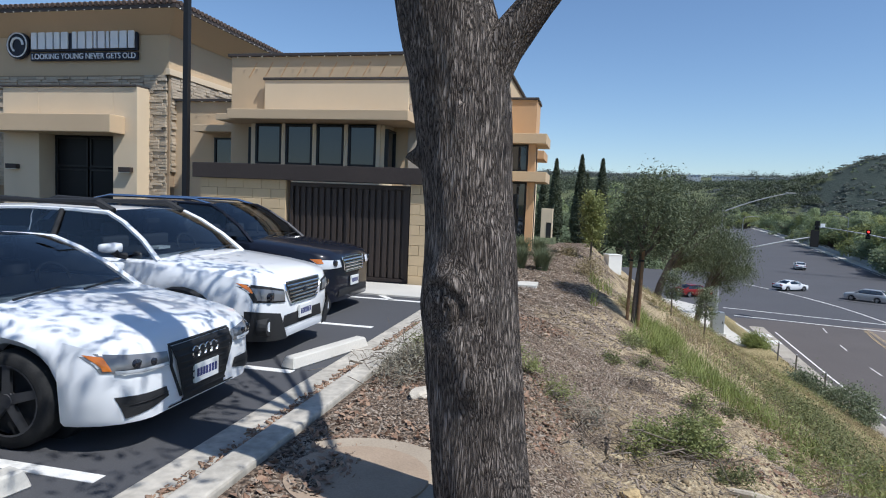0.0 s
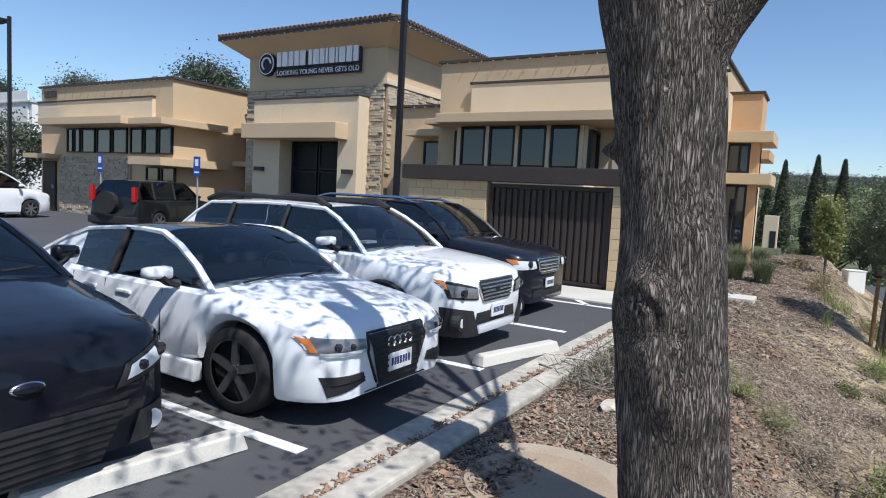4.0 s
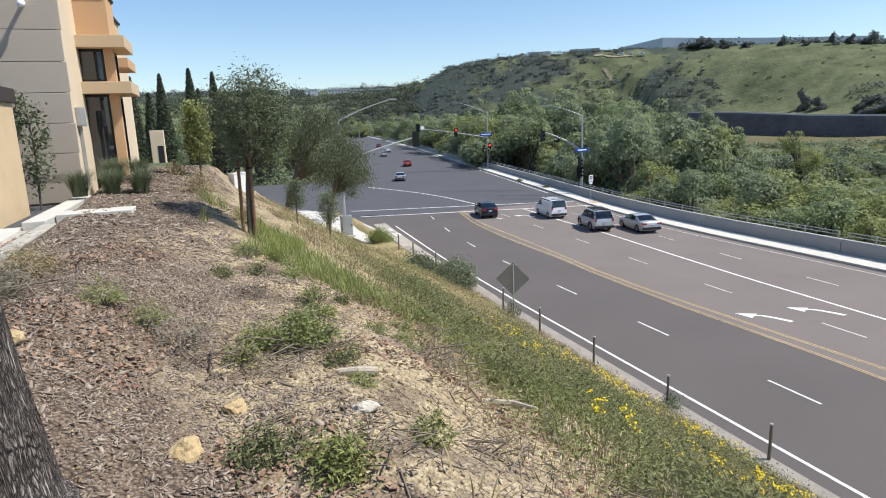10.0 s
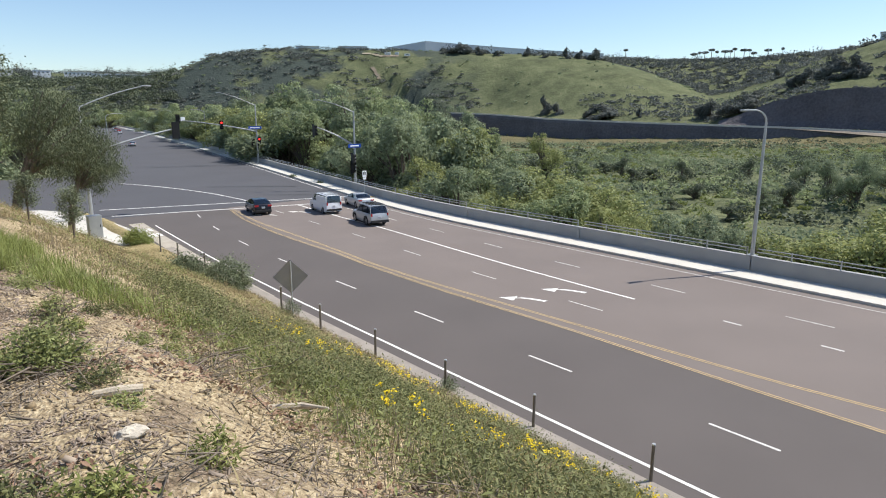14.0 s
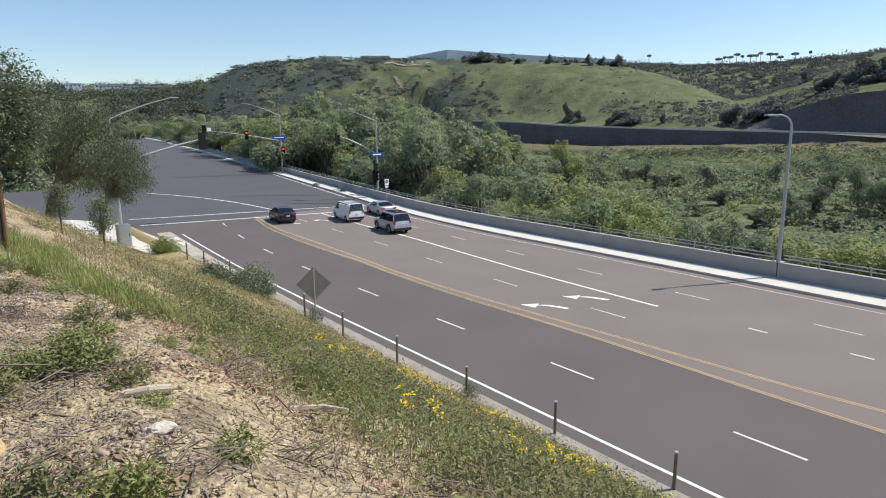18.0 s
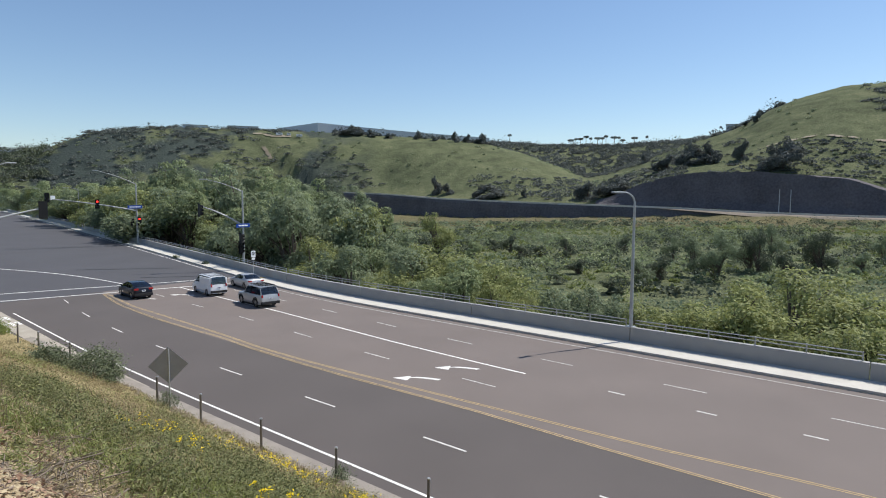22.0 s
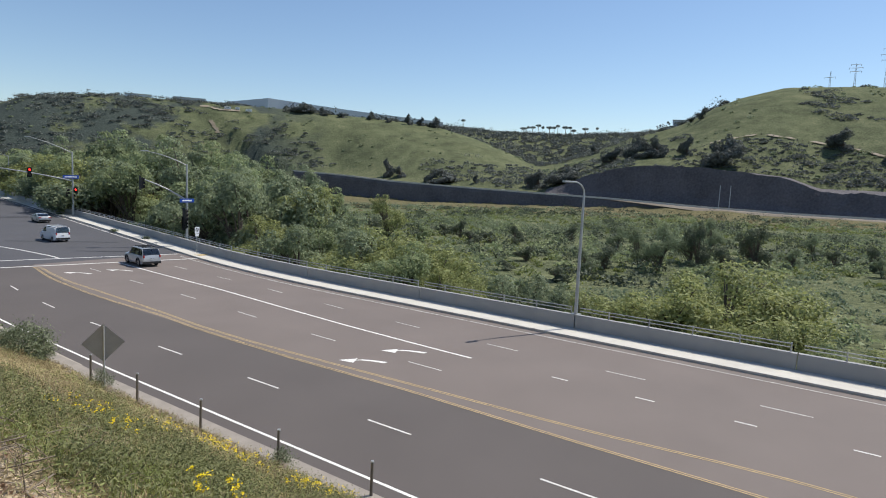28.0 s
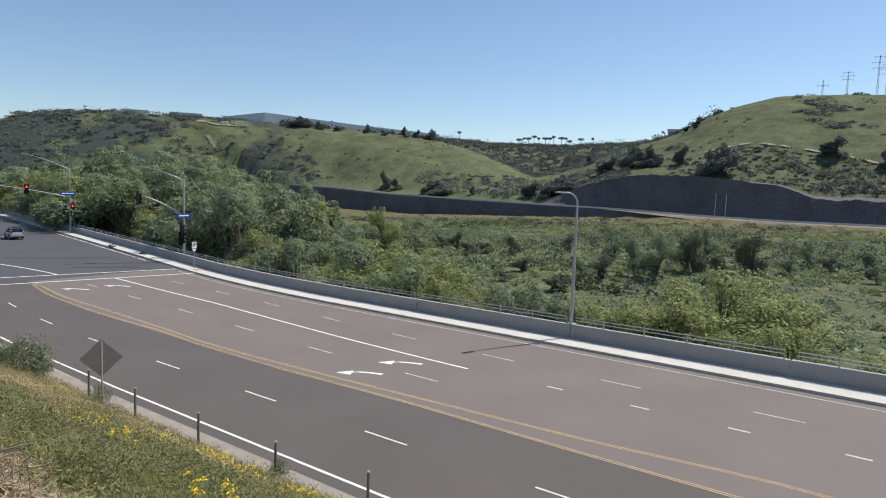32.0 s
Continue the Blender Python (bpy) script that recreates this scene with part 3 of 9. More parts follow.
def turn_arrow(x, y):
    """A left-turn arrow lying on the road, its tip at (x, y)."""
    bm = bmesh.new()
    z = ROAD + LINE
    pts = []
    for k in range(9):
        t = k / 8
        cx, cy = x + 0.42 + 0.8 * t ** 0.5, y - 0.42 - 1.4 * t
        w = 0.1 + 0.03 * t
        pts.append((cx - w, cx + w, cy))
    prev = None
    for a, b, cy in pts:
        row = (bm.verts.new((a, cy, z)), bm.verts.new((b, cy, z)))
        if prev:
            bm.faces.new((prev[0], prev[1], row[1], row[0]))
        prev = row
    bm.faces.new([bm.verts.new(p) for p in ((x - 0.08, y + 0.2, z), (x + 0.08, y - 0.66, z), (x + 0.76, y - 0.3, z))])
    return obj("turn_arrow", bm, white_paint, lines)


for x, y in ((22.75, 22.1), (25.55, 21.75), (24.5, 56.1), (27.7, 55.5)):
    turn_arrow(x, y)
bm = bmesh.new()
prev = None
for k in range(31):
    y = 64.6 + 28.4 * k / 30
    x = 27.62 + 0.1 * math.sin((y - 64.6) * 0.8) * sstep(70, 65, y) - 0.0125 * max(0, y - 66) ** 2 * 0.66
    row = (bm.verts.new((x - 0.09, y - 0.05, ROAD + 0.014)), bm.verts.new((x + 0.09, y + 0.05, ROAD + 0.014)))
    if prev:
        bm.faces.new((prev[0], prev[1], row[1], row[0]))
    prev = row
obj("guide_line", bm, white_paint, lines)
# lettering worn past reading on the cycle lane
for k, (y, w) in enumerate(((52.0, 0.9), (49.4, 0.8))):
    for q in range(3):
        obj("lane_lettering", boxes((13.7 + 0.4 * q, y + 1.5, ROAD, 13.7 + 0.4 * q + 0.26, y + 2.8, ROAD + LINE)), white_paint, lines)
for k, (x0, y0, dx, dy) in enumerate(((38, 74, -9, 7), (48, 110, -16, 6), (36, 64.8, -5, 4))):
    bm = bmesh.new()
    prev = None
    for q in range(14):
        t = q / 13
        x, y = x0 + dx * t + 0.25 * noise.noise((q, k, 0)), y0 + dy * t + 0.3 * noise.noise((q, k, 4))
        row = (bm.verts.new((x, y, ROAD + 0.012)), bm.verts.new((x + 0.1, y + 0.5, ROAD + 0.012)))
        if prev:
            bm.faces.new((prev[0], row[0], row[1], prev[1]))
        prev = row
    obj("tar_seam", bm, tar, lines)

# ---- bridge parapet and rail ----
barrier = tagged(empty("bridge_parapet"), "grey concrete parapet with a steel rail along the bridge", "parapet", kind="structure")
for k in range(-20, 40):
    y = 16.3 + 12.5 * k
    road_strip("parapet_panel", 37.6, 37.95, y, y + 12.44, -6.98, parapet, bottom=-9.4, step=3, parent=barrier)
for z in (-6.72, -6.52):
    for k in range(-10, 22):
        y = 16.3 + 12.5 * k
        bm = bmesh.new()
        tube(bm, [(37.78 + bend(y + q), y + q, z) for q in (0.3, 3, 6, 9, 12.2)], [0.032] * 5, 6)
        obj("rail", bm, steel, barrier)
post_me = obj("rail_post", boxes((-0.03, -0.03, -0.02, 0.03, 0.03, 0.52)), steel, barrier)
post_me.location = (37.78, 16.6, -6.99)
for k in range(-50, 110):
    y = 16.6 + 2.5 * k
    o = new("rail_post", post_me.data)
    o.parent = barrier
    o.location = (37.78 + bend(y), y, -6.99)
# ---- building materials ----
stucco = mat("tan_stucco", (0.565, 0.42, 0.265), 0.95, var=0.08, scale=0.8, fine=150, bump=0.25)
stucco_light = mat("pale_stucco", (0.665, 0.535, 0.37), 0.95, var=0.08, scale=0.8, fine=150, bump=0.25)
stucco_orange = mat("ochre_stucco", (0.56, 0.35, 0.19), 0.95, var=0.1, scale=0.8, fine=150, bump=0.25)
block_mat = mat("ochre_block", (0.60, 0.45, 0.27), 0.95, var=0.12, scale=2, fine=80, bump=0.4, random=0.35)
# Same pale block as the raised panel, toned greyer for its shade.
panel_mat = mat("shaded_greige_block", (0.47, 0.40, 0.32), 0.95, var=0.08, scale=1.5, fine=90, bump=0.3, random=0.15)
mortar = mat("mortar", (0.30, 0.22, 0.14), 1.0, var=0.1)
stone_mat = mat("ledge_stone", (0.47, 0.39, 0.29), 0.9, var=0.25, scale=4, fine=50, bump=0.8, dist=0.02, random=0.65)
brown_metal = mat("brown_metal", (0.055, 0.042, 0.036), 0.6, 0.2, var=0.15, scale=2, fine=30)
coping_mat = mat("dark_coping", (0.06, 0.05, 0.045), 0.7, var=0.2)
tile_mat = mat("roof_tile", (0.13, 0.09, 0.07), 0.9, var=0.3, random=0.5)
black_frame = mat("black_frame", (0.012, 0.012, 0.013), 0.4, 0.2, var=0.1, bump=0)
bulb_mat = mat("bulb", (0.8, 0.78, 0.7), 0.3, var=0.05, bump=0)
sign_white = mat("sign_white", (0.85, 0.85, 0.85), 0.5, var=0.03, bump=0)
sign_dark = mat("sign_dark", (0.012, 0.013, 0.025), 0.5, var=0.1, bump=0)
sign_blue = mat("sign_blue", (0.015, 0.07, 0.35), 0.5, var=0.05, bump=0)
# Near-black tone stands in for the shade inside doorway, recess and window backing.
interior_shade = mat("interior_shade_paint", (0.02, 0.02, 0.022), 0.9, var=0.2, bump=0)


def glass_mat(name, tint, rough=0.03):
    m = bpy.data.materials.new(name)
    m.use_nodes = True
    b = m.node_tree.nodes["Principled BSDF"]
    b.inputs["Base Color"].default_value = (*tint, 1)
    b.inputs["Roughness"].default_value = rough
    b.inputs["Specular IOR Level"].default_value = 0.7
    b.inputs["Coat Weight"].default_value = 0.4
    b.inputs["Coat Roughness"].default_value = 0.02
    return m


dark_glass = glass_mat("dark_tinted_glass", (0.014, 0.018, 0.024))
# Matt black panes; the colour stands in for the deep entrance's shade.
shaded_glass = mat("recess_shade_glass", (0.012, 0.013, 0.015), 0.35, var=0.1, bump=0, spec=0.15)


def window(parent, x0, z0, x1, z1, y, m=None, depth=0.06):
    """A framed pane facing -y."""
    f = 0.05
    fr = obj("window_frame", boxes((x0, y - depth, z0, x0 + f, y + 0.05, z1), (x1 - f, y - depth, z0, x1, y + 0.05, z1), (x0 + f, y - depth, z0, x1 - f, y + 0.05, z0 + f), (x0 + f, y - depth, z1 - f, x1 - f, y + 0.05, z1)), black_frame, parent)
    pn = obj("pane", boxes((x0 + f, y - 0.02, z0 + f, x1 - f, y + 0.0, z1 - f)), dark_glass, fr)
    for o in (fr, pn):
        if m is not None:
            o.data.transform(m)
    return fr


def bulbs(parent, p0, p1, step=0.35):
    """A string of small bulbs under a coping."""
    n = int((Vector(p1) - Vector(p0)).length / step)
    bm = bmesh.new()
    for k in range(n):
        p = Vector(p0).lerp(Vector(p1), (k + 0.5) / n)
        bmesh.ops.create_icosphere(bm, subdivisions=1, radius=0.02, matrix=Matrix.Translation(p))
    o = obj("bulb_string", bm, bulb_mat, parent)
    o["kind"] = "stuff"
    return o


def shadow_streaks(parent, x0, x1, z0, z1, y, step=0.45):
    """Slanting thin tubes on a parapet face, drawn as shadows the roof lights cast."""
    n = int((x1 - x0) / step)
    for k in range(n):
        x = x0 + (k + 0.6) * step
        bm = bmesh.new()
        tube(bm, [(x, y - 0.006, z0), (x + 0.22, y - 0.006, z1)], [0.012, 0.012], 5)
        obj("parapet_rib", bm, stucco_orange, parent)


# ---- clinic wing above the gate ----
wing = tagged(empty("clinic_wing"), "tan stucco clinic wing with dark windows and a canopy", "building")
part("wall", boxes((-9.55, 15.0, -0.2, -2.95, 27, 5.24)), stucco, wing)
part("side_wall", boxes((-2.93, 15.02, -0.2, -2.2, 17.1, 4.44), (-2.93, 17.1, -0.2, -2.22, 27, 4.4)), stucco_light, wing).location.x = -0.1
part("upper_side_wall", boxes((-2.93, 15.02, 4.45, -2.45, 27, 5.235)), stucco, wing)
part("coping", boxes((-9.63, 14.92, 5.245, -2.38, 27.06, 5.32), (-8.55, 14.83, 4.62, -2.12, 14.93, 4.68), (-2.95, 14.9, 4.445, -2.68, 22, 4.5), bevel=0.01), coping_mat, wing, "dark metal coping")
part("raised_panel", boxes((-8.5, 14.86, 3.72, -4.6, 15.0, 4.615)), stucco_light, wing)
bulbs(wing, (-9.5, 14.9, 5.22), (-2.5, 14.9, 5.22))
shadow_streaks(wing, -9.3, -2.7, 4.72, 5.1, 15.0)
part("canopy", boxes((-8.75, 13.5, 3.445, -4.2, 15.0, 3.68), (-9.5, 14.2, 3.5, -8.76, 15.0, 3.66), bevel=0.015), stucco, wing)
part("bay", boxes((-8.55, 14.25, 1.9, -5.0, 15.0, 2.36), (-8.55, 14.3, 2.36, -8.42, 15.0, 3.44), (-5.13, 14.3, 2.36, -5.0, 15.0, 3.44)), stucco_light, wing)
for k in range(4):
    x = -8.4 + 0.83 * k
    window(wing, x, 2.42, x + 0.71, 3.42, 14.3)
    part("mullion", boxes((x + 0.72, 14.24, 2.36, x + 0.82, 14.4, 3.44)), stucco_light, wing)
for xx, sg in ((-8.56, -1), (-4.99, 1)):
    window(wing, -0.32, 2.4, 0.32, 3.34, 0, pose(xx + sg * 0.02, 14.64, 0, 0, 0, 90 * sg))
part("recess_wall", boxes((-12.35, 16.4, -0.2, -9.42, 20, 4.3)), stucco, wing)
part("recess_coping", boxes((-12.3, 16.3, 4.305, -9.42, 20, 4.37)), coping_mat, wing, "dark metal coping")
window(wing, -10.9, 2.3, -10.1, 3.25, 16.37)
part("recess_canopy", boxes((-11.2, 15.7, 3.36, -9.42, 16.39, 3.55), bevel=0.01), stucco, wing)
bulbs(wing, (-11.5, 16.28, 4.28), (-9.5, 16.28, 4.28))
# scored block facing between the bay and the corner
bm = bmesh.new()
box(bm, -0.59, 0, 0, 0.59, 0.05, 0.59, 0.008)
tile = part("block", bm, panel_mat, wing)
tile.location = (-2.85, 14.955, 0.02)
for r in range(7):
    for c in range(2):
        o = new("block", tile.data)
        o.parent = wing
        o.location = (-2.8 - 1.2 * c - 0.0 + (0.0 if r % 2 else -0.02), 14.955, 0.42 + 0.6 * r)
# glazed corner with two canopies
part("corner_head", boxes((-2.42, 17.1, 3.58, -1.62, 18.3, 4.5)), stucco_orange, wing, "ochre stucco parapet")
part("corner_coping", boxes((-2.44, 17.05, 4.505, -1.58, 18.35, 4.56)), coping_mat, wing)
part("corner_canopy", boxes((-2.42, 16.8, 3.3, -1.3, 18.5, 3.57), bevel=0.01), stucco, wing)
part("corner_canopy", boxes((-2.42, 16.8, 2.28, -1.27, 18.5, 2.55), bevel=0.01), stucco, wing)
part("rear_canopy", boxes((-2.6, 19.6, 3.1, -1.55, 21.4, 3.36), bevel=0.01), stucco_orange, wing)
part("column", boxes((-1.79, 17.05, 0.2, -1.59, 17.3, 2.28), (-1.79, 17.05, 2.55, -1.59, 17.3, 3.3)), stucco_orange, wing)
part("corner_backing", boxes((-2.41, 17.2, 0.2, -1.8, 18.2, 2.27), (-2.41, 17.2, 2.56, -1.8, 18.2, 3.29)), interior_shade, wing)
for z0, z1 in ((2.56, 3.29), (0.3, 2.27)):
    window(wing, -2.41, z0, -1.8, z1, 17.14)
    window(wing, -0.42, z0, 0.42, z1, 0, pose(-1.7, 17.78, 0, 0, 0, 90))
seccam = tagged(empty("security_camera"), "white dome camera on the tan block wall", "camera")
bm = bmesh.new()
bmesh.ops.create_uvsphere(bm, u_segments=14, v_segments=8, radius=0.07, matrix=Matrix.Translation((-2.78, 14.72, 3.85)))
part("dome", bm, sign_white, seccam)
part("bracket", boxes((-2.81, 14.72, 3.88, -2.75, 14.955, 3.93)), sign_white, seccam)
meter = tagged(empty("meter_box", -0.1), "small grey meter box on the wall corner", "meter box")
part("box", boxes((-2.2, 15.6, 1.55, -2.06, 15.95, 1.95), bevel=0.02), steel, meter)
part("conduit", boxes((-2.19, 15.74, 0.3, -2.13, 15.8, 1.55)), steel, meter)

# ---- gate enclosure ----
screen = tagged(empty("screen_wall"), "ochre concrete block screen wall with a dark brown cap", "wall")
part("core", boxes((-8.0, 11.4, -0.1, -6.07, 11.58, 1.95), (-3.46, 11.4, -0.1, -2.87, 11.58, 1.95), (-3.05, 11.6, -0.1, -2.87, 13.2, 1.95), (-8.0, 11.6, -0.1, -7.8, 15, 1.95)), mortar, screen)
part("cap_beam", boxes((-8.12, 11.25, 1.955, -2.78, 11.7, 2.26), (-3.1, 11.7, 1.955, -2.78, 13.3, 2.2), bevel=0.01), brown_metal, screen, "dark brown metal cap beam")
part("side_face", boxes((-2.87, 11.36, 0.0, -2.83, 13.22, 1.95)), block_mat, screen)
bm = bmesh.new()
box(bm, -0.196, 0, 0.003, 0.196, 0.05, 0.193, 0.006)
blk = part("block", bm, block_mat, screen)
blk.matrix_basis = pose(-7.8, 11.355, 0)
for x0, x1 in ((-8.0, -6.07), (-3.46, -2.875)):
    for r in range(10):
        x = x0
        while x < x1 - 0.03:
            w = min(0.2 if x == x0 and r % 2 else 0.4, x1 - x)
            if r or x > x0 or x0 > -4:
                o = new("block", blk.data)
                o.parent = screen
                o.matrix_basis = pose(x + w / 2, 11.355, 0.196 * r) @ Matrix.Diagonal((w / 0.4, 1, 1, 1))
            x += w
gate = tagged(empty("gate", -0.18, 0, 0), "closed dark brown corrugated metal double gate", "gate")
part("gate_frame", boxes((-5.82, 11.42, 0.04, -5.76, 11.5, 1.92), (-3.37, 11.42, 0.04, -3.31, 11.5, 1.92), (-5.76, 11.42, 1.84, -3.37, 11.5, 1.92), (-4.6, 11.42, 0.06, -4.54, 11.5, 1.84), (-5.76, 11.42, 0.04, -3.37, 11.5, 0.1)), brown_metal, gate)
slat_me = part("slat", boxes((-0.045, 0, 0, 0.045, 0.035, 1.73), bevel=0.012), brown_metal, gate)
slat_me.location = (-5.68, 11.45, 0.105)
for k in range(1, 18):
    o = new("slat", slat_me.data)
    o.parent = gate
    o.location = (-5.68 + 0.134 * k, 11.45, 0.105)
part("backing", boxes((-5.76, 11.5, 0.06, -3.37, 11.52, 1.86)), brown_metal, gate)

# ---- entrance tower ----
tower = tagged(empty("clinic_tower"), "tan stucco entrance tower with ledge stone and tiled eaves", "building")
part("wall", boxes((-18.6, 16.2, -0.1, -12.35, 21.5, 6.3)), stucco, tower)
bm = bmesh.new()
for (a, z0), (b, z1) in (((0.0, 6.2), (0.75, 6.72)),):
    lo = [bm.verts.new(p) for p in ((-18.62 - a, 16.18 - a, z0), (-12.33 + a, 16.18 - a, z0), (-12.33 + a, 21.5 + a, z0), (-18.62 - a, 21.5 + a, z0))]
    hi = [bm.verts.new(p) for p in ((-18.62 - b, 16.18 - b, z1), (-12.33 + b, 16.18 - b, z1), (-12.33 + b, 21.5 + b, z1), (-18.62 - b, 21.5 + b, z1))]
    for k in range(4):
        bm.faces.new((lo[k], lo[(k + 1) % 4], hi[(k + 1) % 4], hi[k]))
    bm.faces.new(hi)
bmesh.ops.recalc_face_normals(bm, faces=bm.faces[:])
part("soffit", bm, stucco, tower)
part("eave", boxes((-19.4, 15.4, 6.725, -11.55, 22.3, 6.83), bevel=0.01), coping_mat, tower, "dark eave with tile ends")
bm = bmesh.new()
lo = [bm.verts.new(p) for p in ((-19.35, 15.45, 6.835), (-11.6, 15.45, 6.835), (-11.6, 22.25, 6.835), (-19.35, 22.25, 6.835))]
top = [bm.verts.new((-15.4, 18.6, 7.45)), bm.verts.new((-14.3, 18.6, 7.45))]
for f in ((lo[0], lo[1], top[1], top[0]), (lo[1], lo[2], top[1]), (lo[2], lo[3], top[0], top[1]), (lo[3], lo[0], top[0])):
    bm.faces.new(f)
part("roof", bm, tile_mat, tower)
bm = bmesh.new()
tube(bm, [(0, 0, 0), (0, 0.35, 0.06)], [0.07, 0.06], 8)
rt = part("roof_tile", bm, tile_mat, tower)
rt.location = (-19.3, 15.36, 6.88)
for k in range(1, 42):
    o = new("roof_tile", rt.data)
    o.parent = tower
    o.location = (-19.3 + 0.185 * k, 15.36, 6.88)
for k in range(34):
    o = new("roof_tile", rt.data)
    o.parent = tower
    o.matrix_basis = pose(-11.52, 15.6 + 0.2 * k, 6.88, 0, 0, 90)
bulbs(tower, (-19.3, 15.38, 6.72), (-11.6, 15.38, 6.72), 0.3)
bulbs(tower, (-11.53, 15.4, 6.72), (-11.53, 22.2, 6.72), 0.3)
part("stone_core", boxes((-18.58, 16.14, 4.5, -12.34, 16.2, 5.02), (-18.58, 16.14, 0.0, -17.6, 16.2, 4.5), (-13.1, 16.14, 0.0, -12.34, 16.2, 5.02), (-12.35, 16.15, 0, -12.29, 21.4, 5.02)), mortar, tower)
part("stone_cap", boxes((-12.36, 16.06, 5.02, -12.22, 21.5, 5.2), bevel=0.01), stucco_light, tower)
rng = random.Random(5)
stones = []
for w in (0.2, 0.3, 0.42):
    bm = bmesh.new()
    box(bm, -w / 2, -0.04, 0.003, w / 2, 0.04, 0.087, 0.01)
    stones.append((w, part("stone", bm, stone_mat, tower)))
for w, s in stones:
    s.location = (-17.1 + w, 16.12, 4.5)


def lay_stones(parent, x0, x1, z0, z1, place, limit=400):
    """Courses of ledge stones; place(u, z, depth) gives each one's pose."""
    z = z0
    while z < z1 - 0.05:
        u = x0
        while u < x1 - 0.1:
            w, s = rng.choice(stones)
            w = min(w, x1 - u)
            o = new("stone", s.data)
            o.parent = parent
            o.matrix_basis = place(u + w / 2, z, rng.uniform(-0.03, 0.03)) @ Matrix.Diagonal((w / next(q for q, p in stones if p.data == s.data) * 0.985, 1, 1, 1))
            u += w
        z += 0.09


lay_stones(tower, -13.08, -12.34, 0.7, 5.0, lambda u, z, d: pose(u, 16.12 + d, z))
lay_stones(tower, -18.56, -17.62, 1.6, 4.6, lambda u, z, d: pose(u, 16.12 + d, z))
lay_stones(tower, -18.56, -13.1, 4.62, 5.0, lambda u, z, d: pose(u, 16.12 + d, z))
lay_stones(tower, 16.2, 18.6, 2.2, 4.36, lambda u, z, d: pose(-12.28 + d, u, z, 0, 0, 90))
lay_stones(tower, 16.2, 21.2, 4.36, 5.0, lambda u, z, d: pose(-12.28 + d, u, z, 0, 0, 90))
for bx in ((-17.6, 15.55, -0.1, -16.3, 16.2, 4.58), (-13.7, 15.55, -0.1, -12.9, 16.2, 4.58)):
    part("portal_pier", boxes(bx, bevel=0.01), stucco_light, tower)
part("portal_lintel", boxes((-16.3, 15.55, 3.22, -13.7, 16.2, 4.58), bevel=0.01), stucco_light, tower)
part("portal_coping", boxes((-17.65, 15.5, 4.585, -12.9, 16.2, 4.63)), coping_mat, tower)
part("portal_canopy", boxes((-17.55, 14.95, 3.21, -13.3, 15.55, 3.72), bevel=0.02), stucco, tower, "tan stucco door canopy")
# Flat slab on the wall, coloured as the shaded depth of the entrance.
part("doorway", boxes((-16.28, 16.12, 0, -13.72, 16.19, 3.21)), interior_shade, tower)
for x in (-16.15, -14.95):
    for z0, z1 in ((0.05, 2.2), (2.26, 3.16)):
        window(tower, x, z0, x + 1.12, z1, 16.11).children[0].data.materials[0] = shaded_glass
for x in (-17.2, -13.22):
    lampb = tagged(empty("wall_lamp", x, 15.5, 2.2), "small dark wall lamp beside the entrance", "wall lamp", "entrance wall lamps")
    part("housing", boxes((-0.2, -0.09, -0.07, 0.2, 0.05, 0.07), bevel=0.012), brown_metal, lampb)
    part("lens", boxes((-0.17, -0.08, -0.085, 0.17, 0.0, -0.072)), bulb_mat, lampb)

sign = tagged(empty("clinic_sign", -0.18, 0, 0.12), "white raised lettering on dark backing with a round badge", "sign")
part("backing", boxes((-16.95, 16.08, 5.62, -13.15, 16.16, 6.24), (-16.95, 16.08, 5.34, -13.15, 16.16, 5.58), bevel=0.01), sign_dark, sign)
bm = bmesh.new()
bmesh.ops.create_cone(bm, cap_ends=True, segments=32, radius1=0.42, radius2=0.42, depth=0.1, matrix=pose(-17.4, 16.1, 5.82, 90))
badge = part("badge", bm, sign_dark, sign)
bm = bmesh.new()
for r0 in (0.36, 0.21):
    pts = [(-17.4 + r0 * math.cos(q), 16.03, 5.82 + r0 * math.sin(q)) for q in [2 * math.pi * k / 24 for k in range(25 if r0 > 0.3 else 17)]]
    tube(bm, pts, [0.022 if r0 > 0.3 else 0.035] * len(pts), 5)
part("badge_ring", bm, sign_white, badge)
xw = -16.88
for k, w in enumerate((0.2, 0.25, 0.22, 0.2, 0.24, 0.16, 0.24, 0.2, 0.09, 0.24, 0.09, 0.26, 0.24, 0.2)):
    part("letter_bar", boxes((xw, 16.03, 5.68, xw + w, 16.08, 6.18), bevel=0.008), sign_white, sign)
    xw += w + (0.16 if k == 4 else 0.055)
cu = bpy.data.curves.new("slogan", "FONT")
cu.body, cu.size, cu.extrude = "LOOKING YOUNG NEVER GETS OLD", 0.235, 0.01
tmp = new("slogan_text", cu)
me = bpy.data.meshes.new_from_object(tmp.evaluated_get(bpy.context.evaluated_depsgraph_get()))
bpy.data.objects.remove(tmp)
me.materials.clear()
me.materials.append(sign_white)
slogan = new("slogan", me)
slogan["kind"] = "stuff"
slogan.parent = sign
wd = max(v.co.x for v in me.vertices)
slogan.matrix_basis = pose(-16.9, 16.07, 5.385, 90) @ Matrix.Diagonal((3.7 / wd, 1, 1, 1))

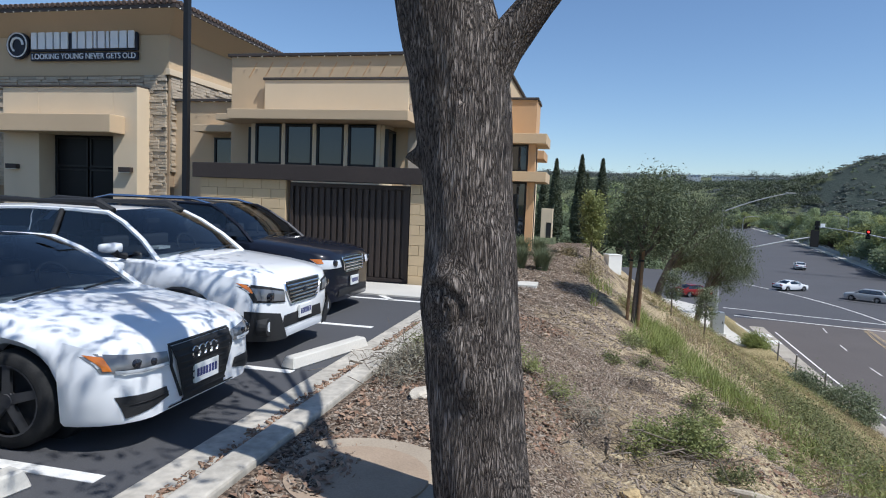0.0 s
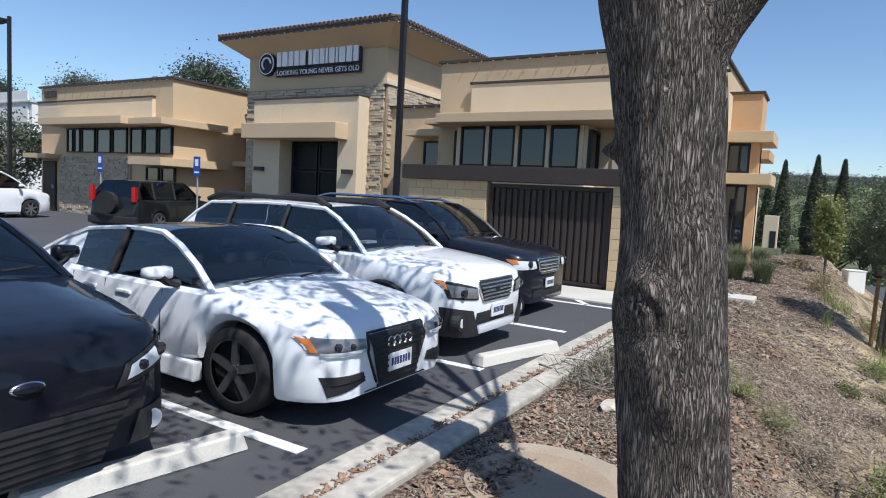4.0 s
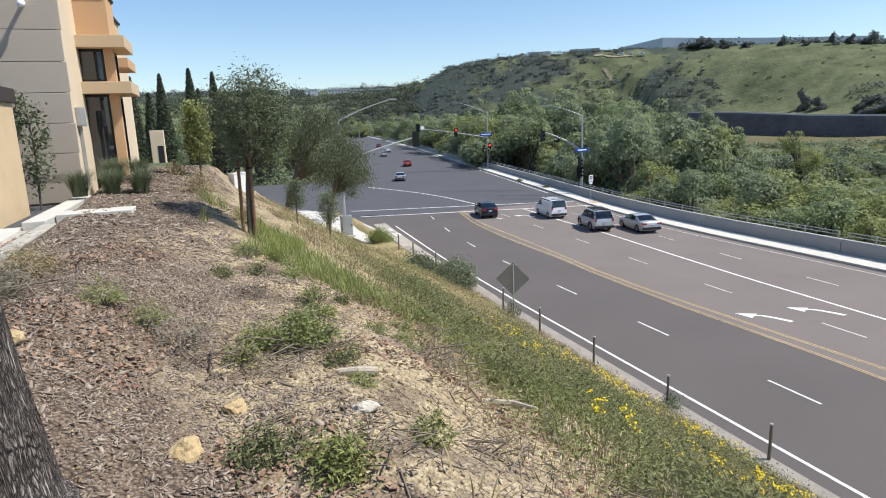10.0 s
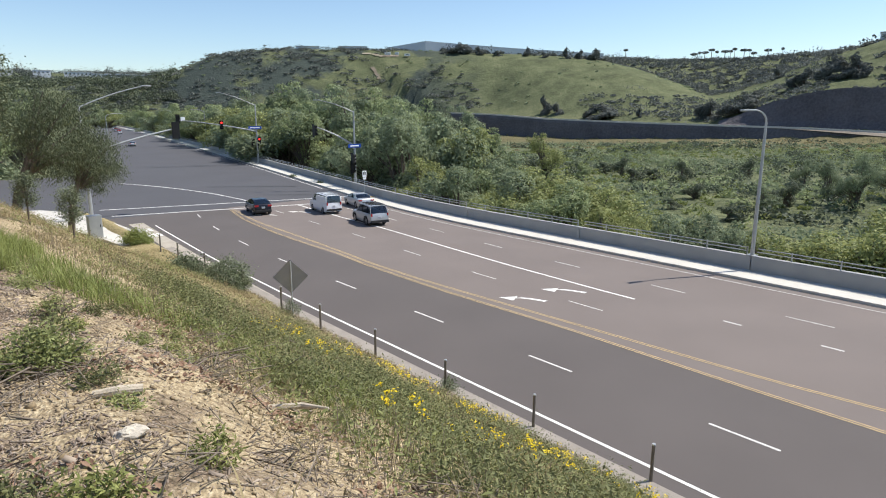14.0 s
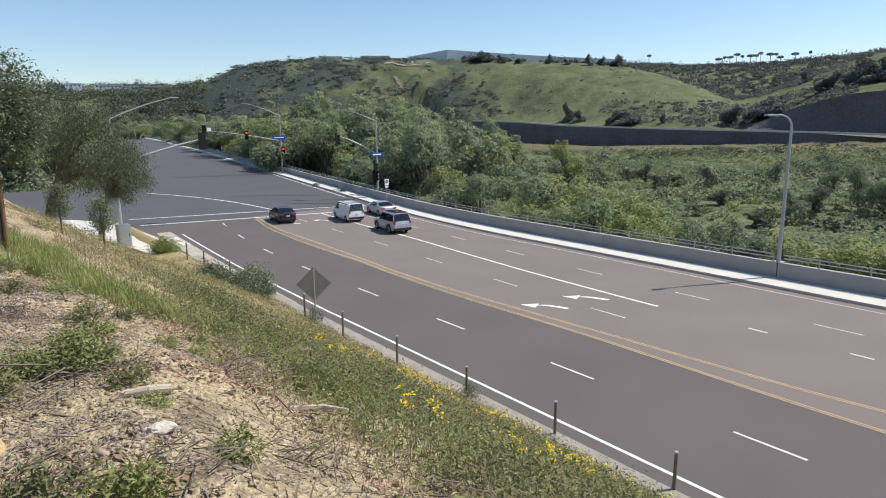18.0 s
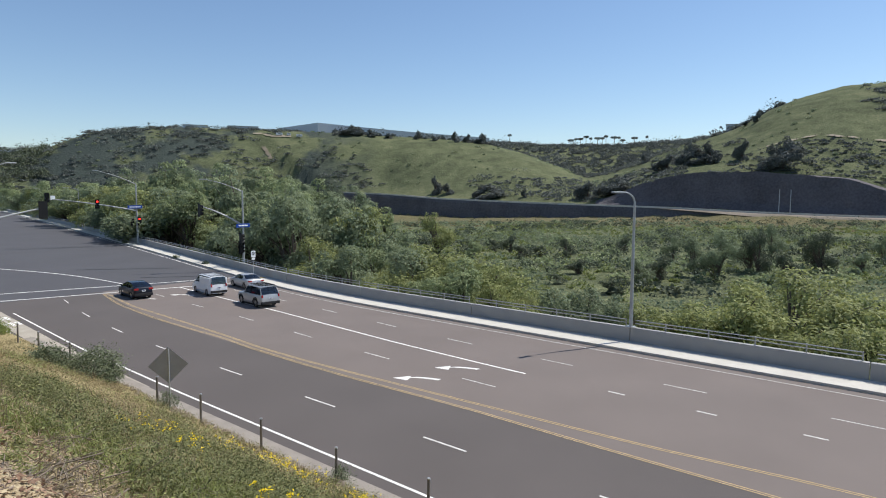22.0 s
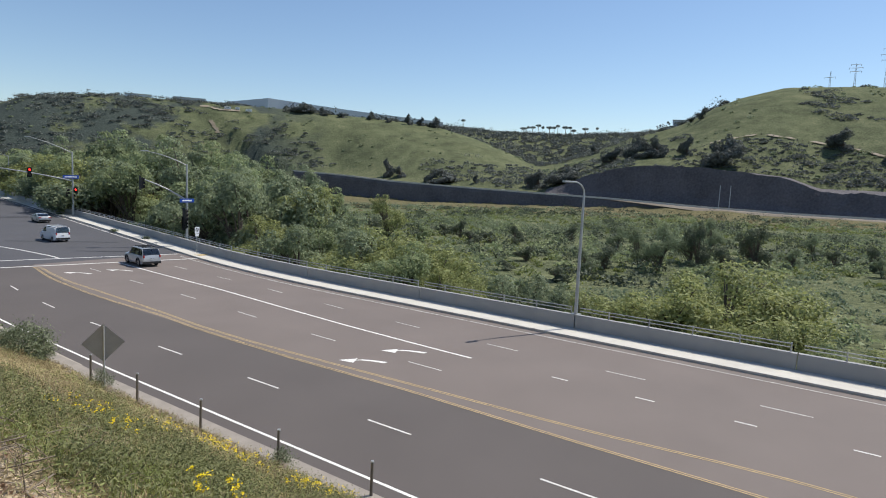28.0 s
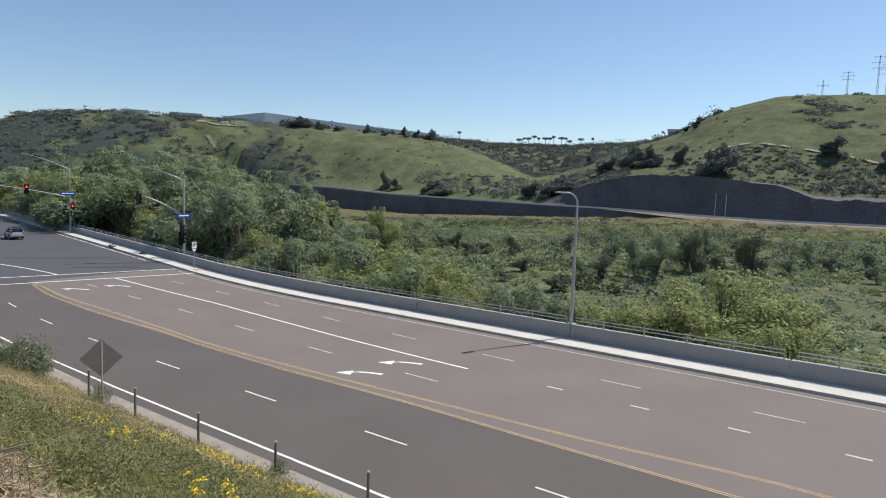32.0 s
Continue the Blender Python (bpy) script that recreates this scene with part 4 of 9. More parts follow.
# ---- twin building beyond the tower ----
twin = tagged(empty("office_wing"), "tan stucco office wing with stone base and dark windows", "building")
part("wall", boxes((-30.7, 15.0, -0.1, -21.35, 26, 5.4)), stucco, twin)
part("coping", boxes((-30.78, 14.92, 5.405, -21.27, 26, 5.5)), coping_mat, twin)
bulbs(twin, (-30.6, 14.9, 5.38), (-21.4, 14.9, 5.38), 0.4)
shadow_streaks(twin, -30.4, -21.6, 4.85, 5.3, 15.0, 0.6)
part("raised_panel", boxes((-30.72, 14.86, 3.9, -22.4, 15.0, 4.75)), stucco_light, twin)
part("panel_coping", boxes((-30.75, 14.82, 4.755, -22.36, 14.99, 4.81)), coping_mat, twin)
part("canopy", boxes((-28.8, 13.9, 3.66, -22.9, 15, 3.95), (-22.9, 14.2, 3.66, -20.9, 17.2, 3.9), bevel=0.01), stucco, twin)
for k in range(4):
    window(twin, -28.5 + 1.12 * k, 2.6, -27.5 + 1.12 * k, 3.62, 14.98)
for k in range(3):
    window(twin, -23.9 + 0.9 * k, 2.6, -23.1 + 0.9 * k, 3.62, 14.97)
part("lower_canopy", boxes((-22.9, 14.2, 2.15, -20.9, 17.2, 2.45), bevel=0.01), stucco, twin)
for k in range(2):
    window(twin, -22.85 + 0.95 * k, 0.1, -22.05 + 0.95 * k, 2.1, 14.97)
door = part("door", boxes((-30.4, 14.9, 0, -29.4, 15.0, 2.2), bevel=0.01), brown_metal, twin, "dark brown side door")
part("door_handle", boxes((-29.55, 14.84, 1.0, -29.5, 14.9, 1.15)), steel, door)
part("door_canopy", boxes((-30.9, 14.3, 2.3, -29.0, 15, 2.5)), stucco, twin)
part("stone_core", boxes((-28.95, 14.9, 0, -23.85, 14.99, 2.4)), stone_mat, twin)
lay_stones(twin, -28.9, -23.9, 0.0, 2.4, lambda u, z, d: pose(u, 14.88 + d, z))
part("link_wall", boxes((-21.33, 18.5, -0.1, -18.62, 24, 4.5)), stucco, twin)
part("link_coping", boxes((-21.33, 18.42, 4.505, -18.62, 24, 4.57)), coping_mat, twin)
part("link_canopy", boxes((-21.3, 17.8, 2.35, -17.4, 18.49, 2.55), (-21.3, 17.8, 3.7, -17.4, 18.49, 3.9)), stucco, twin)
for z0, z1 in ((0.1, 2.3), (2.6, 3.65)):
    for k in range(2):
        window(twin, -20.2 + 1.1 * k, z0, -19.2 + 1.1 * k, z1, 18.48)
for k in range(4):
    part("number_bar", boxes((-30.35 + 0.26 * k, 14.94, 5.0, -30.17 + 0.26 * k, 14.99, 5.27)), coping_mat, twin)

far_b = tagged(empty("white_building"), "plain white commercial building across the car park", "building")
white_wall = mat("white_wall", (0.75, 0.74, 0.7), 0.95, var=0.05)
part("wall", boxes((-92, 28, -0.2, -58.5, 45, 7.6), (-76, 27.9, 0, -59, 28, 8.6)), white_wall, far_b)
part("coping", boxes((-92.1, 27.8, 7.605, -58.4, 45, 7.75)), concrete, far_b)
for k in range(7):
    window(far_b, -90 + 4.4 * k, 1.0, -87.4 + 4.4 * k, 4.6, 27.85)
for q in range(10):
    part("sign_bar", boxes((-86 + 0.9 * q, 27.9, 6.1, -85.4 + 0.9 * q, 27.99, 6.9)), sign_dark, far_b)


def lot_lamp(x, y, h, turn):
    p = tagged(empty("car_park_lamp", x, y, 0, turn), "black square-pole car park lamp on a concrete base", "lamp post", "car park lamps")
    part("pole", boxes((-0.065, -0.065, 0.5, 0.065, 0.065, h), bevel=0.01), dark_steel, p)
    bm = bmesh.new()
    tube(bm, [(0, 0, -0.2), (0, 0, 0.55)], [0.28, 0.28], 16)
    part("base", bm, concrete, p)
    part("arm", boxes((-0.45, -0.03, h - 0.16, -0.065, 0.03, h - 0.08)), dark_steel, p)
    part("lamp_head", boxes((-1.1, -0.18, h - 0.2, -0.45, 0.18, h - 0.02), bevel=0.02), dark_steel, p)
    return p


lot_lamp(-9.5, 13.0, 7.0, 0)
lot_lamp(-30.5, 13.6, 8.2, 0)
lot_lamp(-59.4, 18, 10.6, 0)
for x in (-22.6, -17.25):
    s = tagged(empty("parking_sign", x, 13.0, 0), "blue disabled parking sign on a thin post", "sign", "disabled parking signs")
    bm = bmesh.new()
    tube(bm, [(0, 0, 0), (0, 0, 2.42)], [0.03, 0.03], 8)
    part("post", bm, steel, s)
    part("plate", boxes((-0.16, -0.045, 1.8, 0.16, -0.03, 2.42), bevel=0.004), sign_blue, s)
    part("symbol", boxes((-0.08, -0.052, 2.12, 0.08, -0.046, 2.34), (-0.11, -0.052, 1.9, 0.11, -0.046, 1.95)), sign_white, s)
# ---- cars ----
def paint(name, color, metal=0.0, rough=0.35, coat=0.8):
    m = bpy.data.materials.new(name)
    m.use_nodes = True
    n, l = m.node_tree.nodes, m.node_tree.links
    b = n["Principled BSDF"]
    b.inputs["Base Color"].default_value = (*color, 1)
    b.inputs["Metallic"].default_value, b.inputs["Roughness"].default_value = metal, rough
    b.inputs["Coat Weight"].default_value, b.inputs["Coat Roughness"].default_value = coat, 0.04
    b.inputs["Specular IOR Level"].default_value, b.inputs["Coat IOR"].default_value = 0.15, 1.4
    t = n.new("ShaderNodeTexNoise")
    t.inputs["Scale"].default_value, t.inputs["Detail"].default_value = 2.2, 6
    tc = n.new("ShaderNodeTexCoord")
    l.new(tc.outputs["Object"], t.inputs["Vector"])
    r = n.new("ShaderNodeMapRange")
    r.inputs["To Min"].default_value, r.inputs["To Max"].default_value = rough * 0.8, rough * 1.35
    l.new(t.outputs["Fac"], r.inputs["Value"])
    l.new(r.outputs[0], b.inputs["Roughness"])
    return m


car_white, car_black = paint("white_paint_car", (0.78, 0.79, 0.80)), paint("black_paint_car", (0.006, 0.007, 0.012))
car_navy = paint("navy_paint_car", (0.008, 0.01, 0.018))
car_silver, car_red = paint("silver_paint_car", (0.5, 0.5, 0.5), 0.5), paint("red_paint_car", (0.45, 0.04, 0.02))
car_grey = paint("dark_grey_paint_car", (0.014, 0.017, 0.017), 0.3)
rubber = mat("rubber", (0.018, 0.018, 0.018), 0.85, var=0.3, fine=80)
trim_black = mat("black_plastic", (0.02, 0.02, 0.021), 0.65, var=0.2, fine=120, bump=0.1)
chrome = mat("chrome", (0.7, 0.7, 0.72), 0.18, 1.0, var=0.05, bump=0)
alloy = mat("alloy", (0.4, 0.4, 0.41), 0.35, 0.8, var=0.1, bump=0)
alloy_dark = mat("dark_alloy", (0.13, 0.13, 0.135), 0.4, 0.6, var=0.1, bump=0)


def see_through(name, tint, ior=1.5):
    """Tinted car glass: clear seen square on, glossier at a slant."""
    m = bpy.data.materials.new(name)
    m.use_nodes = True
    n, l = m.node_tree.nodes, m.node_tree.links
    t, gl, fr, mx = n.new("ShaderNodeBsdfTransparent"), n.new("ShaderNodeBsdfGlossy"), n.new("ShaderNodeFresnel"), n.new("ShaderNodeMixShader")
    t.inputs["Color"].default_value = (*tint, 1)
    gl.inputs["Roughness"].default_value = 0.015
    fr.inputs["IOR"].default_value = ior
    l.new(fr.outputs[0], mx.inputs[0])
    l.new(t.outputs[0], mx.inputs[1])
    l.new(gl.outputs[0], mx.inputs[2])
    l.new(mx.outputs[0], n["Material Output"].inputs["Surface"])
    return m


car_glass = see_through("car_glass", (0.55, 0.62, 0.67), 2.0)
lens_clear = glass_mat("headlamp_lens", (0.42, 0.44, 0.46), 0.08)
lens_amber = glass_mat("amber_lens", (0.6, 0.17, 0.02), 0.15)
lens_red = glass_mat("red_lens", (0.4, 0.01, 0.01), 0.15)
seat_cloth = mat("seat_cloth", (0.06, 0.06, 0.065), 0.9, var=0.2, fine=90)
dark_lens = glass_mat("dark_lens", (0.02, 0.02, 0.025), 0.05)
lamp_smoke = glass_mat("lamp_smoke", (0.16, 0.165, 0.175), 0.1)
lamp_silver = glass_mat("lamp_silver", (0.62, 0.64, 0.67), 0.12)
plate_white = mat("plate_white", (0.75, 0.75, 0.73), 0.5, var=0.05, bump=0)
plate_ink = mat("plate_ink", (0.03, 0.04, 0.15), 0.5, var=0.05, bump=0)


def car(label, category, paint_m, L, W, H, fo, wb, R, hood0, hood1, belt, ws, r0, r1, re, deck, cladding=False, rims=None, far=False, glass_h=None, group="", roof_m=None, estate=False, boxy=0.0):
    """A car at the origin, nose towards +x at x = L / 2. fo: front overhang, wb: wheelbase; ws, r0, r1, re: from the nose to the foot of
    the windscreen, the roof's start, its end and the foot of the rear window; hood0, hood1, belt, deck: heights."""
    c = tagged(empty("car"), label, category, group)
    hw, nx = W / 2, L / 2
    fx, rx = nx - fo, nx - fo - wb
    arch = R * 1.17
    st = sorted({round(v, 3) for v in [nx - q for q in (0, 0.03, 0.09, 0.2, 0.36, 0.6, ws * 0.75, ws, r0, (r0 + r1) / 2, r1, re, (re + L) / 2)] + [-nx + q for q in (0, 0.04, 0.12, 0.3, 0.55)] + [w + arch * math.cos(math.pi * k / 10) for w in (fx, rx) for k in range(11)]})
    sill = 0.2 if not cladding else 0.26

    def low(x):
        z = sill + 0.03 * sstep(nx - 0.5, nx, x) + 0.08 * sstep(-nx + 0.5, -nx, x)
        for w in (fx, rx):
            d = arch * arch - (x - w) ** 2
            if d > 0:
                z = max(z, R + math.sqrt(d) * 0.98)
        return z

    def top(x):
        q = nx - x
        front = lerps([(0, hood0 - 0.22), (0.03, hood0 - 0.12), (0.09, hood0 - 0.05), (0.22, hood0), (0.6, (hood0 * 0.55 + hood1 * 0.45)), (ws, hood1), (L, hood1)], q)
        if q <= ws:
            return front
        if q <= re:
            return lerps([(ws, hood1), ((ws + re) / 2, belt), (re, deck)], q)
        return lerps([(re, deck), (L - 0.12, deck - 0.03), (L - 0.04, deck - 0.12), (L, deck - 0.35 if deck > 0.9 else deck - 0.2)], q)

    def half(x):
        q, p = nx - x, x + nx
        f = lerps([(0, 0.66), (0.03, 0.76), (0.09, 0.86), (0.2, 0.935), (0.36, 0.97), (0.6, 0.99), (1.1, 1)], q)
        b = lerps([(0, 0.8), (0.04, 0.87), (0.12, 0.93), (0.3, 0.97), (0.6, 1)], p)
        return hw * min(1, max(f, boxy) * 1.0) * max(b, boxy)

    bm = bmesh.new()
    rings = []
    for x in st:
        z0, zt, w = low(x), top(x), half(x)
        z0 = min(z0, zt - 0.06)
        sh = zt - 0.05
        prof = [(0, z0), (w * 0.95, z0), (w * 0.985, z0 + 0.04), (w, z0 + (sh - z0) * 0.5), (w * 0.985, z0 + (sh - z0) * 0.82), (w * 0.955, sh), (w * 0.88, zt - 0.005), (w * 0.5, zt + 0.025), (0, zt + 0.035)]
        ring = [bm.verts.new((x, y, z)) for y, z in prof] + [bm.verts.new((x, -y, z)) for y, z in prof[-2:0:-1]]
        rings.append(ring)
    for a, b in zip(rings, rings[1:]):
        for k in range(len(a)):
            bm.faces.new((a[k], a[(k + 1) % len(a)], b[(k + 1) % len(a)], b[k]))
    bm.faces.new(rings[0])
    bm.faces.new(rings[-1])
    bmesh.ops.recalc_face_normals(bm, faces=bm.faces[:])
    body = part("body", bm, paint_m, c, smooth=True)
    body.modifiers.new("creases", "EDGE_SPLIT").split_angle = radians(38)

    # glasshouse
    xs_ = [nx - q for q in (ws, ws + (r0 - ws) * 0.33, ws + (r0 - ws) * 0.7, r0, r0 + (r1 - r0) * 0.25, (r0 + r1) / 2, r0 + (r1 - r0) * 0.75, r1, r1 + (re - r1) * 0.4, r1 + (re - r1) * 0.75, re)]
    wB, tum = hw * 0.9, 0.30 if boxy < 0.9 else 0.14

    def roof_z(x):
        q = nx - x
        if q < r0:
            t = (q - ws) / (r0 - ws)
            return hood1 + (H - 0.03 - hood1) * (t + 0.12 * math.sin(math.pi * t))
        if q < r1:
            t = (q - r0) / (r1 - r0)
            return H - 0.03 + 0.03 * math.sin(math.pi * min(1, t * 1.1)) - (0.05 * t if not estate else 0.02 * t)
        t = (q - r1) / (re - r1)
        z1 = H - 0.08 if not estate else H - 0.05
        return z1 + (deck - z1) * (t - 0.1 * math.sin(math.pi * t))

    pts = []
    for x in xs_:
        z, zb = roof_z(x), top(x) - 0.01
        wt = wB - (z - zb) * tum
        pts.append([(x, wB, zb), (x, wt + 0.0, z - 0.03), (x, wt * 0.8, z), (x, 0, z + 0.02), (x, -wt * 0.8, z), (x, -wt, z - 0.03), (x, -wB, zb)])
    groups = {"windscreen": [], "rear_window": [], "roof": [], "side_window": [], "side_window.": [], "pillar_r": [], "pillar_l": []}
    for i in range(len(xs_) - 1):
        for k in range(6):
            f = (pts[i][k], pts[i][k + 1], pts[i + 1][k + 1], pts[i + 1][k])
            if k in (0, 5):
                back = i >= (7 if not estate else 8)
                key = ("pillar_l" if k == 0 else "pillar_r") if back else ("side_window" if k == 0 else "side_window.")
            else:
                key = "windscreen" if i < 3 else "rear_window" if i >= 7 else "roof"
            groups[key].append(f)
    for key, fs in groups.items():
        if not fs:
            continue
        bm = bmesh.new()
        for f in fs:
            bm.faces.new([bm.verts.new(p) for p in f])
        bmesh.ops.remove_doubles(bm, verts=bm.verts[:], dist=0.0005)
        bmesh.ops.recalc_face_normals(bm, faces=bm.faces[:])
        nm = {"side_window.": "side_window", "pillar_r": "rear_pillar", "pillar_l": "rear_pillar"}.get(key, key)
        part(nm, bm, (roof_m or paint_m) if nm in ("roof",) else paint_m if nm == "rear_pillar" else car_glass, c, smooth=True)
    for sg in (1, -1):
        i0 = 0 if sg > 0 else 6
        i1 = 1 if sg > 0 else 5
        bm = bmesh.new()
        tube(bm, [Vector(p[i1]) for p in pts], [0.03 if q < 4 else 0.024 for q in range(len(pts))], 6)
        part("roof_frame", bm, paint_m, c)
        for xx in ([nx - (r0 + r1) / 2 + 0.05] if not estate else [nx - r0 - (r1 - r0) * 0.3, nx - r0 - (r1 - r0) * 0.78]):
            z, zb = roof_z(xx), top(xx)
            bm = bmesh.new()
            tube(bm, [(xx - 0.03, sg * (wB + 0.006), zb), (xx + 0.02, sg * (wB - (z - zb) * tum + 0.006), z - 0.03)], [0.036, 0.03], 6)
            part("door_pillar", bm, trim_black, c)
        # mirror: a rounded cap on a black foot
        mx_, mz = nx - ws - 0.4, hood1 + 0.11
        bm = boxes((-0.06, -0.1, -0.06, 0.06, 0.1, 0.06), bevel=0.04)
        for v in bm.verts:
            v.co.x -= 0.05 * (sg * v.co.y + 0.1) / 0.2
            v.co.z *= 1.0 - 0.25 * (sg * v.co.y + 0.1) / 0.2
            v.co += Vector((mx_, sg * (hw + 0.1), mz))
        mir = part("mirror", bm, paint_m, c, smooth=True)
        bm = bmesh.new()
        tube(bm, [(mx_ + 0.02, sg * (hw - 0.06), mz - 0.1), (mx_ + 0.01, sg * (hw + 0.03), mz - 0.085), (mx_, sg * (hw + 0.08), mz - 0.03)], [0.04, 0.032, 0.045], 8)
        part("mirror_foot", bm, trim_black, mir)
        if not far:
            bm = bmesh.new()
            for xa in (nx - ws - 0.55, nx - (r0 + r1) / 2, nx - r1 + 0.05):
                tube(bm, [(xa, sg * (hw * 0.958), top(xa) - 0.06), (xa + 0.02, sg * (hw + 0.002), 0.62), (xa + 0.02, sg * (hw * 0.99), sill + 0.08)], [0.006] * 3, 5)
            part("door_seam", bm, trim_black, c)
            for xa in (nx - (r0 + r1) / 2 + 0.2, nx - r1 + 0.25):
                part("door_handle", boxes((xa, sg * (hw * 0.985) - 0.015, belt - 0.16, xa + 0.2, sg * (hw * 0.985) + 0.03, belt - 0.125), bevel=0.01), paint_m, c)
    # wheels
    for w in (fx, rx):
        for sg in (1, -1):
            wh = new("wheel", None)
            wh.parent = c
            wh.location = (w, sg * (hw - 0.11), R)
            bm = bmesh.new()
            prof = [(R * 0.74, -0.10), (R * 0.94, -0.105), (R, -0.07), (R, 0.07), (R * 0.94, 0.105), (R * 0.74, 0.10)]
            n = 20 if far else 32
            rg = [[bm.verts.new((r * math.cos(2 * math.pi * k / n), y, r * math.sin(2 * math.pi * k / n))) for r, y in prof] for k in range(n)]
            for k in range(n):
                a, b = rg[k], rg[(k + 1) % n]
                for j in range(5):
                    bm.faces.new((a[j], a[j + 1], b[j + 1], b[j]))
            bmesh.ops.recalc_face_normals(bm, faces=bm.faces[:])
            part("tyre", bm, rubber, wh, smooth=True)
            bm = bmesh.new()
            tube(bm, [(0, sg * 0.02, 0), (0, sg * 0.05, 0)], [R * 0.74, R * 0.74], n)
            part("brake_disc", bm, trim_black, wh)
            bm = bmesh.new()
            m_rim = rims or alloy
            pr = [R * 0.7, R * 0.77]
            for k in range(n):
                a0, a1 = 2 * math.pi * k / n, 2 * math.pi * (k + 1) / n
                bm.faces.new([bm.verts.new((r * math.cos(a), sg * 0.098, r * math.sin(a))) for r, a in ((pr[0], a0), (pr[1], a0), (pr[1], a1), (pr[0], a1))])
            spokes = 5 if rims else 7
            for k in range(spokes):
                a = 2 * math.pi * k / spokes + 0.3
                d, s_ = Vector((math.cos(a), 0, math.sin(a))), Vector((-math.sin(a), 0, math.cos(a)))
                for y in (sg * 0.092, sg * 0.07):
                    bm.faces.new([bm.verts.new(d * r + s_ * q + Vector((0, y, 0))) for r, q in ((R * 0.1, -R * 0.1), (R * 0.72, -R * 0.085), (R * 0.72, R * 0.085), (R * 0.1, R * 0.1))])
            tube(bm, [(0, sg * 0.05, 0), (0, sg * 0.1, 0)], [R * 0.16, R * 0.14], 12)
            part("rim", bm, m_rim, wh)
            bm = bmesh.new()
            tube(bm, [(w, sg * (hw - 0.62), R), (w, sg * (hw - 0.27), R)], [arch, arch], 16)
            if not far:
                part("wheel_well", bm, trim_black, c)
            else:
                bm.free()
            if cladding:
                bm = bmesh.new()
                cp = [(w + (arch + 0.03) * math.cos(q), sg * (half(w + arch * math.cos(q)) * 0.992), max(sill, R + (arch + 0.03) * math.sin(q))) for q in [math.pi * k / 12 - 0.05 for k in range(13)]]
                tube(bm, cp, [0.045] * 13, 6)
                part("arch_trim", bm, trim_black, c, "black plastic wheel-arch trim")
    # cabin: a dark tray with seats and a steering wheel behind the glass
    bm = bmesh.new()
    prev = None
    for k in range(9):
        x = nx - (ws + 0.16) - (re - ws - 0.3) * k / 8
        w, z = wB - 0.05, top(x) + 0.045
        row = [bm.verts.new(p) for p in ((x, w, z - 0.04), (x, w, z), (x, -w, z), (x, -w, z - 0.04))]
        if prev:
            for a in range(3):
                bm.faces.new((prev[a], prev[a + 1], row[a + 1], row[a]))
        prev = row
    part("cabin_floor", bm, trim_black, c)
    if not far:
        for xs, ys_ in ((nx - r0 - 0.22, (-0.36, 0.36)), (nx - r0 - 1.05, (-0.38, 0.38))):
            for y in ys_:
                z = top(xs) + 0.03
                st_ = part("seat", boxes((xs - 0.07, y - 0.23, z, xs + 0.05, y + 0.23, z + 0.17), bevel=0.04), seat_cloth, c)
                part("headrest", boxes((xs - 0.08, y - 0.12, z + 0.18, xs + 0.0, y + 0.12, z + 0.33), bevel=0.04), seat_cloth, st_)
        bm = bmesh.new()
        tube(bm, [(nx - ws - 0.5 - 0.06 * math.sin(q), 0.36 + 0.17 * math.cos(q), hood1 + 0.06 + 0.14 * math.sin(q)) for q in [2 * math.pi * k / 20 for k in range(21)]], [0.016] * 21, 6)
        part("steering_wheel", bm, trim_black, c)
        part("inner_mirror", boxes((nx - r0 + 0.02, -0.11, H - 0.2, nx - r0 + 0.05, 0.11, H - 0.13), bevel=0.01), trim_black, c)
    if far:
        c.scale = (0.945, 0.945, 0.945)

    def surf(y, z):
        """How far forward the nose reaches at this place of its front view."""
        lo, hi = nx - 1.6, nx
        for _ in range(22):
            x = (lo + hi) / 2
            z0, zt, w = low(x), top(x), half(x)
            z0 = min(z0, zt - 0.06)
            sh = zt - 0.05
            wz = lerps([(z0, w * 0.95), (z0 + 0.04, w * 0.985), (z0 + (sh - z0) * 0.5, w), (z0 + (sh - z0) * 0.82, w * 0.985), (sh, w * 0.955), (zt - 0.005, w * 0.88), (zt + 0.025, w * 0.5), (zt + 0.035, 0)], z)
            if z <= zt + 0.035 and abs(y) <= wz:
                lo = x
            else:
                hi = x
        return lo

    return c, dict(nx=nx, hw=hw, half=half, top=top, pts=pts, sill=sill, surf=surf)


def patch(c, name, m, g, a, b, d, e, off=0.01, nu=12, nv=5, parent=None, label=""):
    """A lens, grille or trim lying on the nose: a, b, d, e are its corners (y, z) in the front view."""
    bm = bmesh.new()
    rows = []
    for j in range(nv + 1):
        v = j / nv
        row = []
        for i in range(nu + 1):
            u = i / nu
            y = (a[0] * (1 - u) + b[0] * u) * (1 - v) + (e[0] * (1 - u) + d[0] * u) * v
            z = (a[1] * (1 - u) + b[1] * u) * (1 - v) + (e[1] * (1 - u) + d[1] * u) * v
            rim = i in (0, nu) or j in (0, nv)
            row.append(bm.verts.new((g["surf"](y, z) + 0.008 + 1.5 * off - (0.005 if rim else 0.0), y, z)))
        rows.append(row)
    for r0, r1 in zip(rows, rows[1:]):
        for i in range(nu):
            bm.faces.new((r0[i], r0[i + 1], r1[i + 1], r1[i]))
    bmesh.ops.recalc_face_normals(bm, faces=bm.faces[:])
    return part(name, bm, m, parent or c, label, smooth=True)


